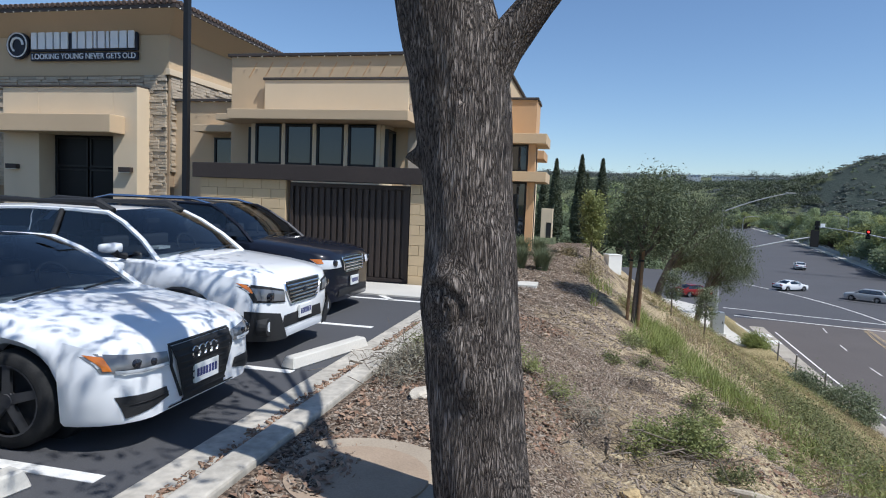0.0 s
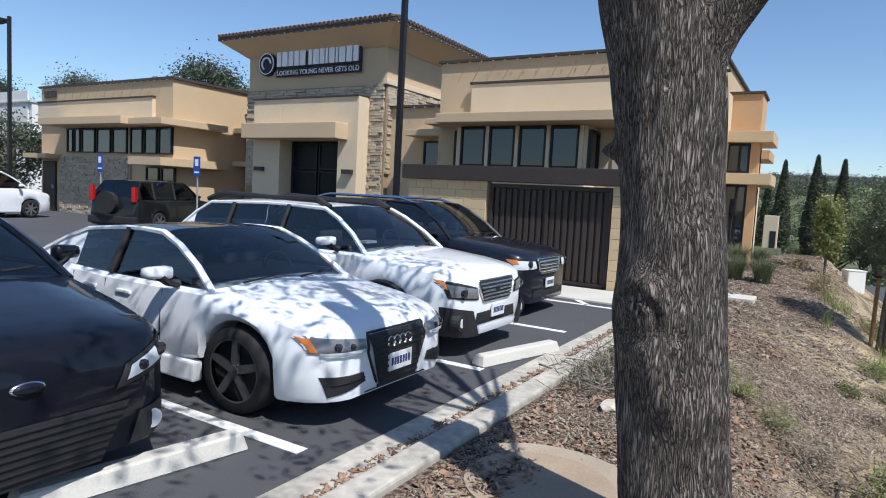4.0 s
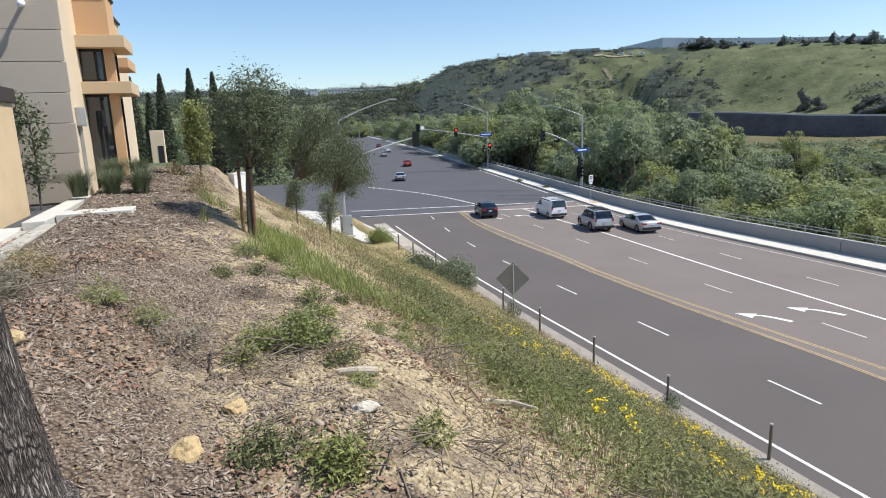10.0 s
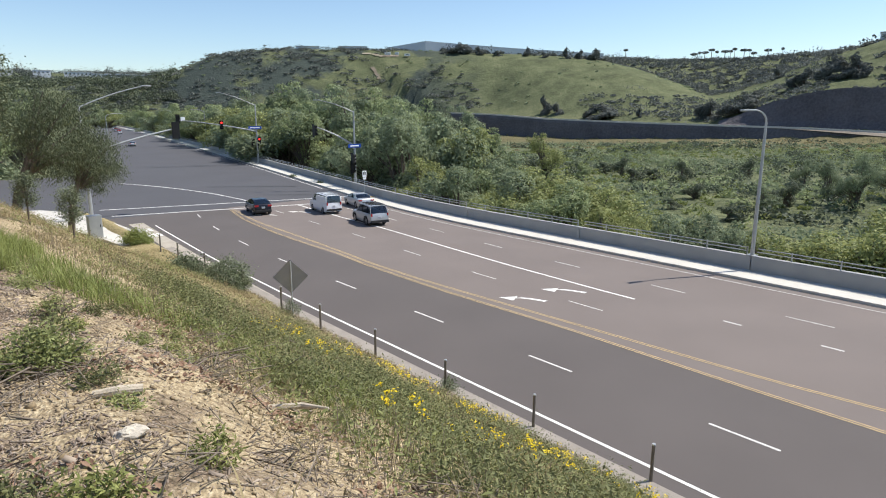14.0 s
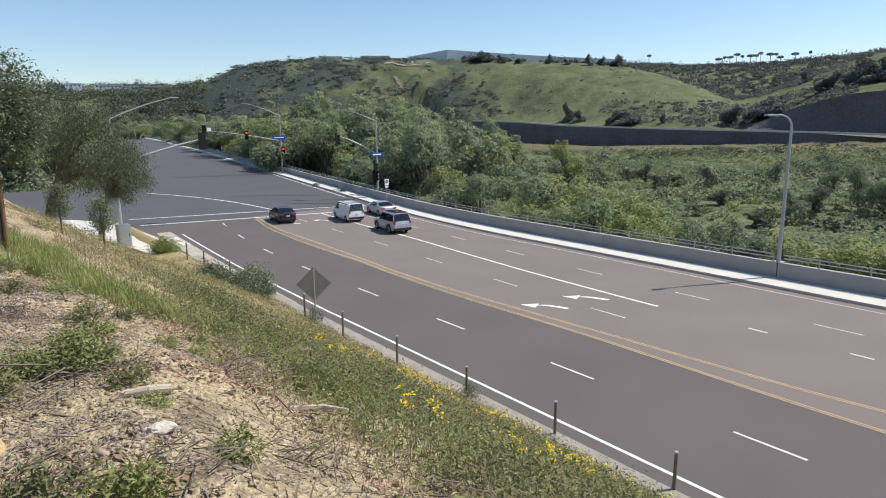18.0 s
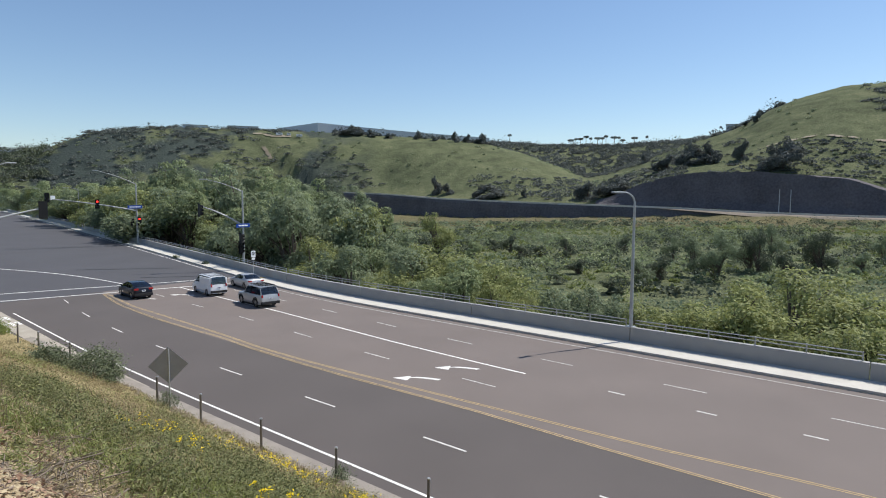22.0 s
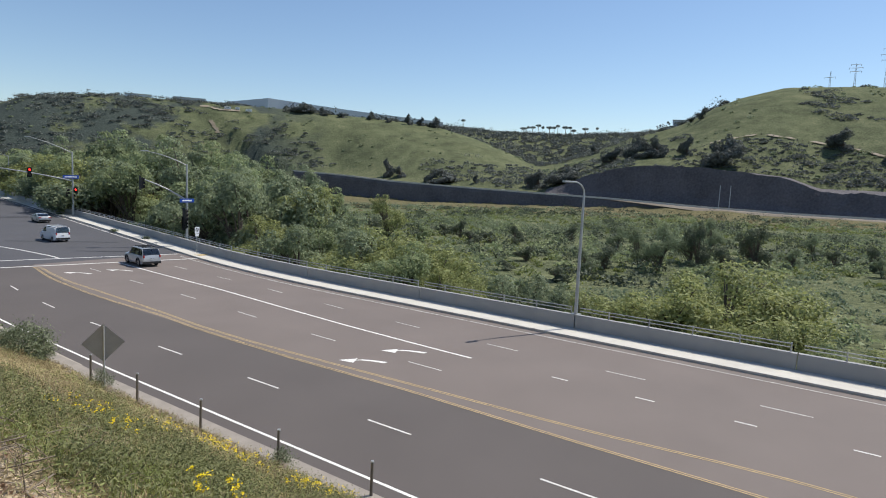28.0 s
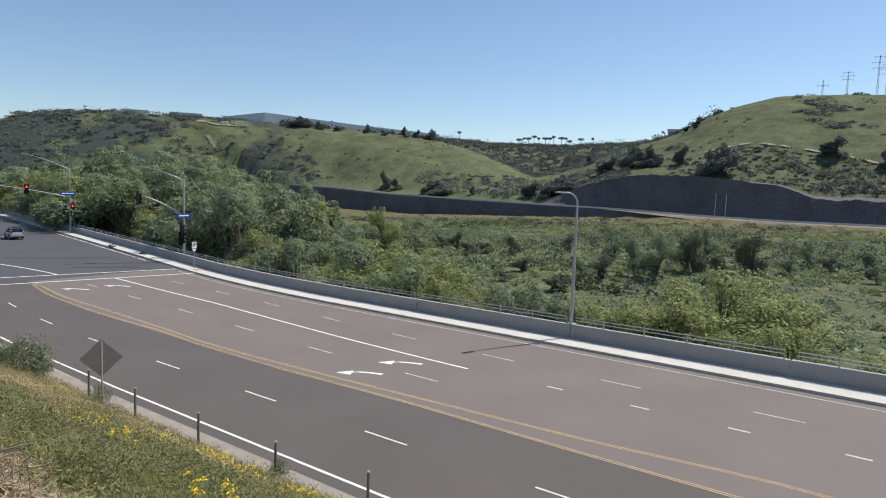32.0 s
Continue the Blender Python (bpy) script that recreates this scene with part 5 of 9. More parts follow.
def mir_patch(c, name, m, g, sg, pts, off=0.01, nu=10, nv=4, parent=None, label=""):
    return patch(c, name, m, g, *[(sg * y, z) for y, z in pts], off=off, nu=nu, nv=nv, parent=parent, label=label)


def grille_bars(c, g, m, yb, yt, z0, z1, n, off=0.02, h=0.012):
    for k in range(n):
        t = (k + 0.5) / n
        y, z = yb + (yt - yb) * t, z0 + (z1 - z0) * t
        patch(c, "grille_bar", m, g, (-y, z - h), (y, z - h), (y, z + h), (-y, z + h), off, 14, 2)


def frame_line(c, g, name, m, pts, r=0.012, off=0.012):
    bm = bmesh.new()
    line = []
    for (y0, z0), (y1, z1) in zip(pts, pts[1:]):
        line += [(g["surf"](y0 + (y1 - y0) * q / 8, z0 + (z1 - z0) * q / 8) + off, y0 + (y1 - y0) * q / 8, z0 + (z1 - z0) * q / 8) for q in range(8)]
    tube(bm, line, [r] * len(line), 6)
    return part(name, bm, m, c)


def projector(parent, g, y, z, r=0.035):
    x = g["surf"](y, z)
    bm = bmesh.new()
    tube(bm, [(x - 0.02, y, z), (x + 0.034, y, z), (x + 0.04, y, z)], [r, r, r * 0.5], 14)
    return part("projector", bm, dark_lens, parent)


SIZE = Matrix.Diagonal((0.945, 0.945, 0.945, 1))
LOWER = Matrix.Diagonal((0.945, 0.945, 0.885, 1))


def curved_panel(c, name, m, g, y0, y1, z0, z1, off=0.012, n=10, lean=0.0, parent=None, drop=0.0):
    """A panel that follows the nose between y0 and y1; drop: how far z sinks from y0 to y1."""
    bm = bmesh.new()
    prev = None

    def nose_x(y):
        lo, hi = g["nx"] - 1.3, g["nx"]
        for _ in range(24):
            mid = (lo + hi) / 2
            if g["half"](mid) * 0.985 > abs(y):
                lo = mid
            else:
                hi = mid
        return lo

    for k in range(n + 1):
        t = k / n
        y = y0 + (y1 - y0) * t
        x = nose_x(y) + off
        d = drop * t
        row = [bm.verts.new((x - lean * (z1 - z0), y, z1 + d)), bm.verts.new((x, y, z0 + d)), bm.verts.new((x - 0.08, y, z0 + d)), bm.verts.new((x - 0.08 - lean * (z1 - z0), y, z1 + d))]
        if prev:
            for a in range(4):
                bm.faces.new((prev[a], prev[(a + 1) % 4], row[(a + 1) % 4], row[a]))
        else:
            bm.faces.new(row)
        prev = row
    bm.faces.new(prev)
    bmesh.ops.recalc_face_normals(bm, faces=bm.faces[:])
    return part(name, bm, m, parent or c)


def plate(c, x, y, z, rear=False):
    s = -1 if rear else 1
    p = part("number_plate", boxes((x - 0.01, y - 0.153, z, x + 0.012, y + 0.153, z + 0.153), bevel=0.004), plate_white, c)
    for k in range(7):
        part("plate_bar", boxes((x + s * 0.013 - 0.001, y - 0.125 + 0.037 * k, z + 0.045, x + s * 0.013 + 0.002, y - 0.1 + 0.037 * k, z + 0.11)), plate_ink, p)
    return p


def wipers(c, g):
    p = g["pts"]
    for y0, y1 in ((0.1, 0.62), (-0.55, -0.05)):
        a, b = Vector(p[0][3]), Vector(p[1][3])
        bm = bmesh.new()
        tube(bm, [Vector((a.x + 0.05, y0, a.z + 0.02)), Vector((a.x - 0.04, y1, a.z + 0.05))], [0.01, 0.008], 5)
        part("wiper", bm, trim_black, c)


# white saloon with a black grille
white_saloon, g = car("white saloon with black grille and dark alloy wheels", "car", car_white, 4.46, 1.80, 1.42, 0.86, 2.64, 0.35, 0.80, 0.95, 0.95, 1.2, 2.0, 3.1, 3.85, 1.0, rims=alloy_dark, group="cars parked at the kerb", roof_m=car_black)
white_saloon.matrix_basis = pose(-2.78 - 2.1, 3.66, 0) @ LOWER
patch(white_saloon, "grille", trim_black, g, (-0.25, 0.26), (0.25, 0.26), (0.37, 0.7), (-0.37, 0.7), 0.012, 16, 8)
grille_bars(white_saloon, g, dark_steel, 0.25, 0.35, 0.28, 0.69, 8, 0.022, 0.009)
frame_line(white_saloon, g, "grille_frame", trim_black, [(-0.25, 0.26), (0.25, 0.26), (0.38, 0.56), (0.36, 0.71), (-0.36, 0.71), (-0.38, 0.56), (-0.25, 0.26)], 0.011, 0.006)
for k in range(4):
    bm = bmesh.new()
    ring = [(g["surf"](-0.112 + 0.075 * k, 0.6 + 0.046 * math.sin(q)) + 0.026, -0.112 + 0.075 * k + 0.046 * math.cos(q), 0.6 + 0.046 * math.sin(q)) for q in [2 * math.pi * j / 20 for j in range(21)]]
    tube(bm, ring, [0.007] * 21, 6)
    part("badge_ring", bm, chrome, white_saloon)
plate(white_saloon, g["nx"] + 0.03, 0, 0.36)
for sg in (1, -1):
    h = mir_patch(white_saloon, "headlight", lamp_smoke, g, sg, [(0.4, 0.58), (0.83, 0.6), (0.85, 0.735), (0.4, 0.675)], 0.006, 14, 5)
    mir_patch(white_saloon, "lens", lamp_smoke, g, sg, [(0.43, 0.612), (0.78, 0.622), (0.8, 0.7), (0.43, 0.665)], 0.012, 12, 4, h)
    mir_patch(white_saloon, "indicator", lens_amber, g, sg, [(0.795, 0.615), (0.824, 0.615), (0.841, 0.722), (0.812, 0.71)], 0.013, 6, 4, h)
    mir_patch(white_saloon, "light_strip", lens_clear, g, sg, [(0.43, 0.584), (0.79, 0.592), (0.79, 0.616), (0.43, 0.608)], 0.02, 10, 2, h)
    projector(h, g, sg * 0.68, 0.65, 0.032)
    projector(h, g, sg * 0.56, 0.64, 0.026)
    mir_patch(white_saloon, "air_intake", trim_black, g, sg, [(0.4, 0.34), (0.74, 0.27), (0.79, 0.43), (0.43, 0.42)], 0.004, 10, 4)
    mir_patch(white_saloon, "intake_blade", dark_steel, g, sg, [(0.42, 0.375), (0.73, 0.36), (0.73, 0.37), (0.42, 0.385)], 0.012, 8, 2)
    part("side_skirt", boxes((-0.84, min(sg * 0.82, sg * 0.912), 0.165, 0.94, max(sg * 0.82, sg * 0.912), 0.34), bevel=0.02), car_white, white_saloon)
patch(white_saloon, "lower_intake", trim_black, g, (-0.42, 0.243), (0.42, 0.243), (0.4, 0.256), (-0.4, 0.256), 0.004, 10, 2)
wipers(white_saloon, g)

# white estate with black cladding and roof rails
white_estate, g = car("white estate car with black cladding and roof rails", "car", car_white, 4.82, 1.84, 1.64, 0.93, 2.745, 0.345, 0.98, 1.10, 1.08, 1.25, 2.0, 4.05, 4.65, 1.1, cladding=True, rims=alloy_dark, group="cars parked at the kerb", estate=True)
white_estate.matrix_basis = pose(-3.06 - 2.28, 5.9, 0) @ LOWER
patch(white_estate, "grille", trim_black, g, (-0.32, 0.62), (0.32, 0.62), (0.42, 0.86), (-0.42, 0.86), 0.008, 16, 5)
grille_bars(white_estate, g, chrome, 0.34, 0.41, 0.63, 0.85, 5, 0.016, 0.01)
frame_line(white_estate, g, "grille_frame", chrome, [(-0.32, 0.62), (0.32, 0.62), (0.43, 0.78), (0.42, 0.865), (-0.42, 0.865), (-0.43, 0.78), (-0.32, 0.62)], 0.012, 0.01)
bm = bmesh.new()
bmesh.ops.create_uvsphere(bm, u_segments=14, v_segments=8, radius=1, matrix=Matrix.Translation((g["surf"](0, 0.75) + 0.02, 0, 0.75)) @ Matrix.Diagonal((0.02, 0.075, 0.04, 1)))
part("badge", bm, car_navy, white_estate, "small dark blue oval badge")
plate(white_estate, g["nx"] + 0.03, 0, 0.42)
patch(white_estate, "air_intake", trim_black, g, (-0.5, 0.36), (0.5, 0.36), (0.46, 0.5), (-0.46, 0.5), 0.004, 14, 3)
patch(white_estate, "skid_plate", lamp_silver, g, (-0.5, 0.25), (0.5, 0.25), (0.52, 0.33), (-0.52, 0.33), 0.012, 14, 3, label="silver skid plate under the bumper")
for sg in (1, -1):
    h = mir_patch(white_estate, "headlight", trim_black, g, sg, [(0.44, 0.655), (0.83, 0.69), (0.87, 0.895), (0.47, 0.8)], 0.005, 12, 5)
    mir_patch(white_estate, "lens", lamp_smoke, g, sg, [(0.47, 0.675), (0.81, 0.71), (0.835, 0.85), (0.49, 0.785)], 0.011, 10, 4, h)
    mir_patch(white_estate, "indicator", lens_amber, g, sg, [(0.832, 0.79), (0.847, 0.8), (0.862, 0.9), (0.842, 0.88)], 0.013, 6, 4, h)
    projector(h, g, sg * 0.7, 0.745, 0.05)
    mir_patch(white_estate, "bumper_cladding", trim_black, g, sg, [(0.44, 0.24), (0.885, 0.26), (0.89, 0.6), (0.6, 0.55)], 0.024, 12, 6)
    xf = g["surf"](sg * 0.74, 0.42)
    bm = bmesh.new()
    tube(bm, [(xf - 0.05, sg * 0.74, 0.42), (xf + 0.045, sg * 0.73, 0.42)], [0.12, 0.1], 18)
    fg = part("fog_lamp_bezel", bm, trim_black, white_estate)
    bm = bmesh.new()
    tube(bm, [(xf, sg * 0.73, 0.42), (xf + 0.05, sg * 0.73, 0.42)], [0.065, 0.055], 16)
    part("fog_lamp", bm, lamp_silver, fg)
    bm = bmesh.new()
    tube(bm, [(g["nx"] - 2.0, sg * 0.6, 1.60), (g["nx"] - 2.2, sg * 0.6, 1.69), (g["nx"] - 3.0, sg * 0.6, 1.685), (g["nx"] - 3.9, sg * 0.6, 1.69), (g["nx"] - 4.2, sg * 0.6, 1.6)], [0.04, 0.05, 0.028, 0.05, 0.04], 8)
    part("roof_rail", bm, trim_black, white_estate)
part("windscreen_tag", boxes((g["nx"] - 1.62, -0.5, 1.17, g["nx"] - 1.5, -0.3, 1.2)), plate_white, white_estate)
wipers(white_estate, g)

# dark blue-black SUV
black_suv, g = car("glossy black SUV with chrome-framed grille", "car", car_navy, 4.79, 1.91, 1.72, 0.92, 2.79, 0.36, 1.02, 1.14, 1.12, 1.25, 2.05, 4.1, 4.65, 1.12, group="cars parked at the kerb", estate=True)
black_suv.matrix_basis = pose(-3.46 - 2.26, 8.4, 0) @ LOWER
patch(black_suv, "grille", trim_black, g, (-0.36, 0.68), (0.36, 0.68), (0.42, 0.9), (-0.42, 0.9), 0.008, 14, 4)
grille_bars(black_suv, g, chrome, 0.36, 0.41, 0.69, 0.89, 4, 0.016, 0.016)
frame_line(black_suv, g, "grille_frame", chrome, [(-0.36, 0.68), (0.36, 0.68), (0.43, 0.91), (-0.43, 0.91), (-0.36, 0.68)], 0.016, 0.008)
plate(black_suv, g["nx"] + 0.03, 0, 0.44)
patch(black_suv, "air_intake", trim_black, g, (-0.6, 0.3), (0.6, 0.3), (0.56, 0.42), (-0.56, 0.42), 0.006, 14, 3)
for sg in (1, -1):
    h = mir_patch(black_suv, "headlight", lamp_silver, g, sg, [(0.5, 0.77), (0.87, 0.755), (0.895, 0.9), (0.52, 0.88)], 0.008, 10, 4)
    mir_patch(black_suv, "indicator", lens_amber, g, sg, [(0.84, 0.84), (0.885, 0.84), (0.897, 0.91), (0.85, 0.91)], 0.014, 5, 3, h)
    projector(h, g, sg * 0.68, 0.84, 0.05)
    bm = bmesh.new()
    tube(bm, [(g["nx"] - 2.1, sg * 0.62, 1.68), (g["nx"] - 2.4, sg * 0.62, 1.75), (g["nx"] - 3.9, sg * 0.62, 1.75), (g["nx"] - 4.2, sg * 0.62, 1.68)], [0.02, 0.025, 0.025, 0.02], 8)
    part("roof_rail", bm, chrome, black_suv)
wipers(black_suv, g)

# black hatchback
black_hatch, g = car("glossy black hatchback with pale headlights", "car", car_black, 4.36, 1.82, 1.47, 0.88, 2.65, 0.33, 0.88, 1.04, 1.0, 1.15, 2.05, 3.4, 4.1, 1.05, group="cars parked at the kerb", estate=True)
black_hatch.matrix_basis = pose(-3.17 - 2.05, 1.28, 0) @ SIZE
patch(black_hatch, "grille", trim_black, g, (-0.36, 0.2), (0.36, 0.2), (0.52, 0.5), (-0.52, 0.5), 0.006, 16, 6)
grille_bars(black_hatch, g, dark_steel, 0.36, 0.5, 0.22, 0.49, 7, 0.014, 0.008)
xb = g["surf"](0, 0.68)
for nm, r_, dx, mm in (("badge", 1.0, 0.0, chrome), ("badge_field", 0.84, 0.012, car_navy)):
    bm = bmesh.new()
    bmesh.ops.create_uvsphere(bm, u_segments=18, v_segments=8, radius=1, matrix=Matrix.Translation((xb + dx, 0, 0.68)) @ Matrix.Diagonal((0.016, 0.085 * r_, 0.035 * r_, 1)))
    part(nm, bm, mm, black_hatch, smooth=True)
for sg in (1, -1):
    h = mir_patch(black_hatch, "headlight", trim_black, g, sg, [(0.44, 0.57), (0.83, 0.67), (0.855, 0.84), (0.5, 0.7)], 0.005, 12, 5)
    mir_patch(black_hatch, "lens", lamp_silver, g, sg, [(0.5, 0.615), (0.8, 0.69), (0.82, 0.8), (0.53, 0.69)], 0.011, 10, 4, h)
    mir_patch(black_hatch, "indicator", lens_amber, g, sg, [(0.8, 0.7), (0.825, 0.705), (0.84, 0.8), (0.82, 0.79)], 0.014, 6, 2, h)
    projector(h, g, sg * 0.74, 0.735, 0.04)
    projector(h, g, sg * 0.6, 0.68, 0.03)
    mir_patch(black_hatch, "air_intake", trim_black, g, sg, [(0.52, 0.24), (0.82, 0.26), (0.82, 0.44), (0.58, 0.42)], 0.006, 8, 3)
    xf = g["surf"](sg * 0.68, 0.34)
    bm = bmesh.new()
    tube(bm, [(xf - 0.03, sg * 0.68, 0.34), (xf + 0.02, sg * 0.68, 0.34)], [0.06, 0.055], 14)
    part("fog_lamp", bm, lamp_silver, black_hatch)
wipers(black_hatch, g)


def tail(c, g, z0, z1, tall=False, y0=0.62):
    for sg in (1, -1):
        yb = sorted((sg * (g["hw"] - (0.22 if tall else 0.42)), sg * (g["hw"] - (0.1 if tall else 0.05))))
        part("tail_light", boxes((-g["nx"] - 0.015, yb[0], z0, -g["nx"] + 0.12, yb[1], z1), bevel=0.01), lens_red, c)
    plate(c, -g["nx"] - 0.02, 0, z0 - 0.15, True)
    part("rear_bumper", boxes((-g["nx"] - 0.05, -g["hw"] * 0.92, 0.32, -g["nx"] + 0.2, g["hw"] * 0.92, 0.55), bevel=0.04), trim_black, c)
    for sg in (1, -1):
        curved_panel(c, "headlight", lens_clear, g, sg * g["hw"] * 0.5, sg * g["hw"] * 0.92, 0.62, 0.76, 0.016, n=5)
    curved_panel(c, "grille", trim_black, g, -g["hw"] * 0.42, g["hw"] * 0.42, 0.42, 0.68, 0.016, n=6)


silver_sedan_dims = (4.6, 1.79, 1.43, 0.9, 2.68, 0.32, 0.82, 0.98, 0.97, 1.2, 2.05, 3.1, 3.9, 1.0)
dark_liftback, g = car("dark blue-black hatchback waiting in the turn lane", "car", car_navy, 4.46, 1.75, 1.49, 0.92, 2.7, 0.31, 0.82, 1.0, 1.0, 1.05, 2.15, 3.3, 4.25, 1.08, far=True, estate=True)
tail(dark_liftback, g, 0.85, 1.02)
van, g = car("small white panel van with a roof rack", "van", car_white, 4.7, 1.73, 1.86, 0.82, 2.92, 0.31, 0.98, 1.15, 1.12, 0.85, 1.55, 4.55, 4.66, 1.1, far=True, estate=True, boxy=0.94)
tail(van, g, 0.9, 1.2, True)
for y0 in (-0.86, 0.7):
    part("cargo_side", boxes((-2.2, y0, 1.05, 0.3, y0 + 0.16, 1.72), bevel=0.03), car_white, van, "windowless cargo side")
part("roof_rack", boxes((-1.9, -0.6, 1.9, 0.6, -0.55, 1.95), (-1.9, 0.55, 1.9, 0.6, 0.6, 1.95), (-1.2, -0.6, 1.9, -1.15, 0.6, 1.94), (0.1, -0.6, 1.9, 0.15, 0.6, 1.94), (-1.8, -0.6, 1.84, -1.76, 0.6, 1.94)), alloy, van)
suv, g = car("boxy silver SUV with a roof rack", "car", car_silver, 4.53, 1.85, 1.78, 0.8, 2.7, 0.37, 1.0, 1.1, 1.1, 1.3, 1.85, 4.1, 4.45, 1.12, far=True, estate=True, boxy=0.9, cladding=True)
tail(suv, g, 0.9, 1.15, True)
part("roof_rack", boxes((-1.9, -0.62, 1.84, 0.2, -0.56, 1.9), (-1.9, 0.56, 1.84, 0.2, 0.62, 1.9), (-1.5, -0.62, 1.8, -1.44, 0.62, 1.88), (-0.7, -0.62, 1.8, -0.64, 0.62, 1.88), (0.05, -0.62, 1.8, 0.11, 0.62, 1.88)), trim_black, suv)
sedan, g = car("silver saloon in the kerbside lane", "car", car_silver, *silver_sedan_dims, far=True)
tail(sedan, g, 0.78, 0.92)
through_car, g = car("silver saloon driving across the junction", "car", car_silver, *silver_sedan_dims, far=True)
tail(through_car, g, 0.78, 0.92)
red_car, g = car("orange-red saloon driving across the junction", "car", car_red, *silver_sedan_dims, far=True)
tail(red_car, g, 0.78, 0.92)
far_car, g = car("white saloon far along the road", "car", car_white, *silver_sedan_dims, far=True)
tail(far_car, g, 0.78, 0.92)
far_dark, g = car("dark red hatchback far along the road", "car", paint("maroon_paint", (0.2, 0.02, 0.02)), 4.4, 1.78, 1.5, 0.9, 2.65, 0.32, 0.85, 1.0, 1.0, 1.1, 2.05, 3.3, 4.1, 1.05, far=True, estate=True)
tail(far_dark, g, 0.85, 1.0)
early, g = car("silver estate driving through the junction", "car", car_silver, 4.6, 1.8, 1.55, 0.9, 2.7, 0.33, 0.88, 1.03, 1.0, 1.15, 2.0, 3.9, 4.45, 1.05, far=True, estate=True)
tail(early, g, 0.85, 1.0)
early2, g = car("white saloon driving through the junction", "car", car_white, *silver_sedan_dims, far=True)
tail(early2, g, 0.78, 0.92)

minivan, g = car("white minivan parked across the car park", "car", car_white, 5.1, 1.95, 1.75, 0.95, 3.03, 0.34, 0.95, 1.12, 1.1, 1.0, 1.9, 4.6, 5.0, 1.12, far=True, estate=True)
tail(minivan, g, 0.95, 1.3, True)
minivan.matrix_basis = pose(-25.3, 10.0, 0, 0, 0, 100) @ SIZE
lot_suv, g = car("dark green-black SUV parked by the entrance, spare wheel behind", "car", car_grey, 4.55, 1.78, 1.68, 0.85, 2.62, 0.34, 0.95, 1.08, 1.06, 1.15, 1.9, 4.1, 4.45, 1.1, far=True, estate=True)
tail(lot_suv, g, 1.0, 1.45, True)
bm = bmesh.new()
tube(bm, [(-2.45, 0.1, 0.95), (-2.28, 0.1, 0.95)], [0.34, 0.34], 24)
part("spare_wheel", bm, rubber, lot_suv)
lot_suv.matrix_basis = pose(-18.3, 12.4, 0, 0, 0, 110) @ SIZE
for x, y, rz, nm in ((-38, 11.5, 20, car_black), (-36, 13.8, 20, car_red)):
    o, g = car("parked car far across the car park", "car", nm, *silver_sedan_dims, far=True, group="far parked cars")
    tail(o, g, 0.78, 0.92)
    o.matrix_basis = pose(x, y, 0, 0, 0, rz)

# wheel stops and stall lines
for x, y in ((-3.2, 1.87), (-2.68, 5.72)):
    w = tagged(empty("wheel_stop", x, y, 0), "chipped white concrete wheel stop", "wheel stop", "wheel stops")
    bm = bmesh.new()
    vs = []
    for yy in (-0.62, 0.62):
        vs.append([bm.verts.new((xx, yy + (0.03 if zz > 0 else 0) * (-1 if yy > 0 else 1), zz)) for xx, zz in ((-0.09, 0.0), (-0.06, 0.11), (0.06, 0.11), (0.09, 0.0))])
    for k in range(4):
        bm.faces.new((vs[0][k], vs[0][(k + 1) % 4], vs[1][(k + 1) % 4], vs[1][k]))
    bm.faces.new(vs[0])
    bm.faces.new(vs[1])
    bmesh.ops.recalc_face_normals(bm, faces=bm.faces[:])
    bmesh.ops.bevel(bm, geom=bm.edges[:], offset=0.012, segments=1, affect="EDGES")
    part("block", bm, concrete, w)
    w.matrix_basis = pose(x, y, 0, 0, 0, -15 if y > 3 else -10)
stalls = tagged(empty("stall_lines"), "white parking stall lines on the asphalt", "stall lines", kind="structure")
for y in (0.15, 2.65, 5.05, 7.3):
    part("stall_line", boxes((-7.5, y - 0.05, -0.01, -2.75, y + 0.05, 0.004)), white_paint, stalls)
for q in range(5):
    bm = boxes((-0.05, 0, -0.01, 0.05, 1.6, 0.004))
    o = part("hatch_line", bm, white_paint, stalls)
    o.matrix_basis = pose(-3.2 - 0.7 * q, 9.55, 0, 0, 0, 40)
part("stall_line", boxes((-7.5, 9.5, -0.01, -2.5, 9.6, 0.004)), white_paint, stalls)
# ---- plants ----
leaf_olive = island_mat("olive_leaf", (0.075, 0.092, 0.05), (0.235, 0.27, 0.155), 0.6, 0.25)
leaf_fresh = island_mat("fresh_leaf", (0.12, 0.148, 0.042), (0.35, 0.39, 0.12), 0.6, 0.35)
leaf_willow = island_mat("willow_leaf", (0.06, 0.074, 0.04), (0.19, 0.215, 0.115), 0.6, 0.25)
leaf_valley = island_mat("valley_leaf", (0.14, 0.175, 0.085), (0.4, 0.46, 0.235), 0.65, 0.45)
leaf_grove = island_mat("grove_leaf", (0.12, 0.15, 0.09), (0.33, 0.385, 0.225), 0.65, 0.45)
# Grey sage, made paler and bluer so the colour carries distant haze.
leaf_hazy_sage = island_mat("hazy_sage_leaf", (0.079, 0.091, 0.085), (0.19, 0.205, 0.182), 0.8, 0.25)
leaf_litter = island_mat("litter_leaf", (0.15, 0.08, 0.052), (0.47, 0.32, 0.22), 0.9, 0.1)
leaf_yellow = island_mat("yellow_green_leaf", (0.14, 0.158, 0.055), (0.42, 0.45, 0.18), 0.65, 0.4)
leaf_dark = island_mat("dark_leaf", (0.052, 0.066, 0.045), (0.165, 0.19, 0.115), 0.7, 0.25)
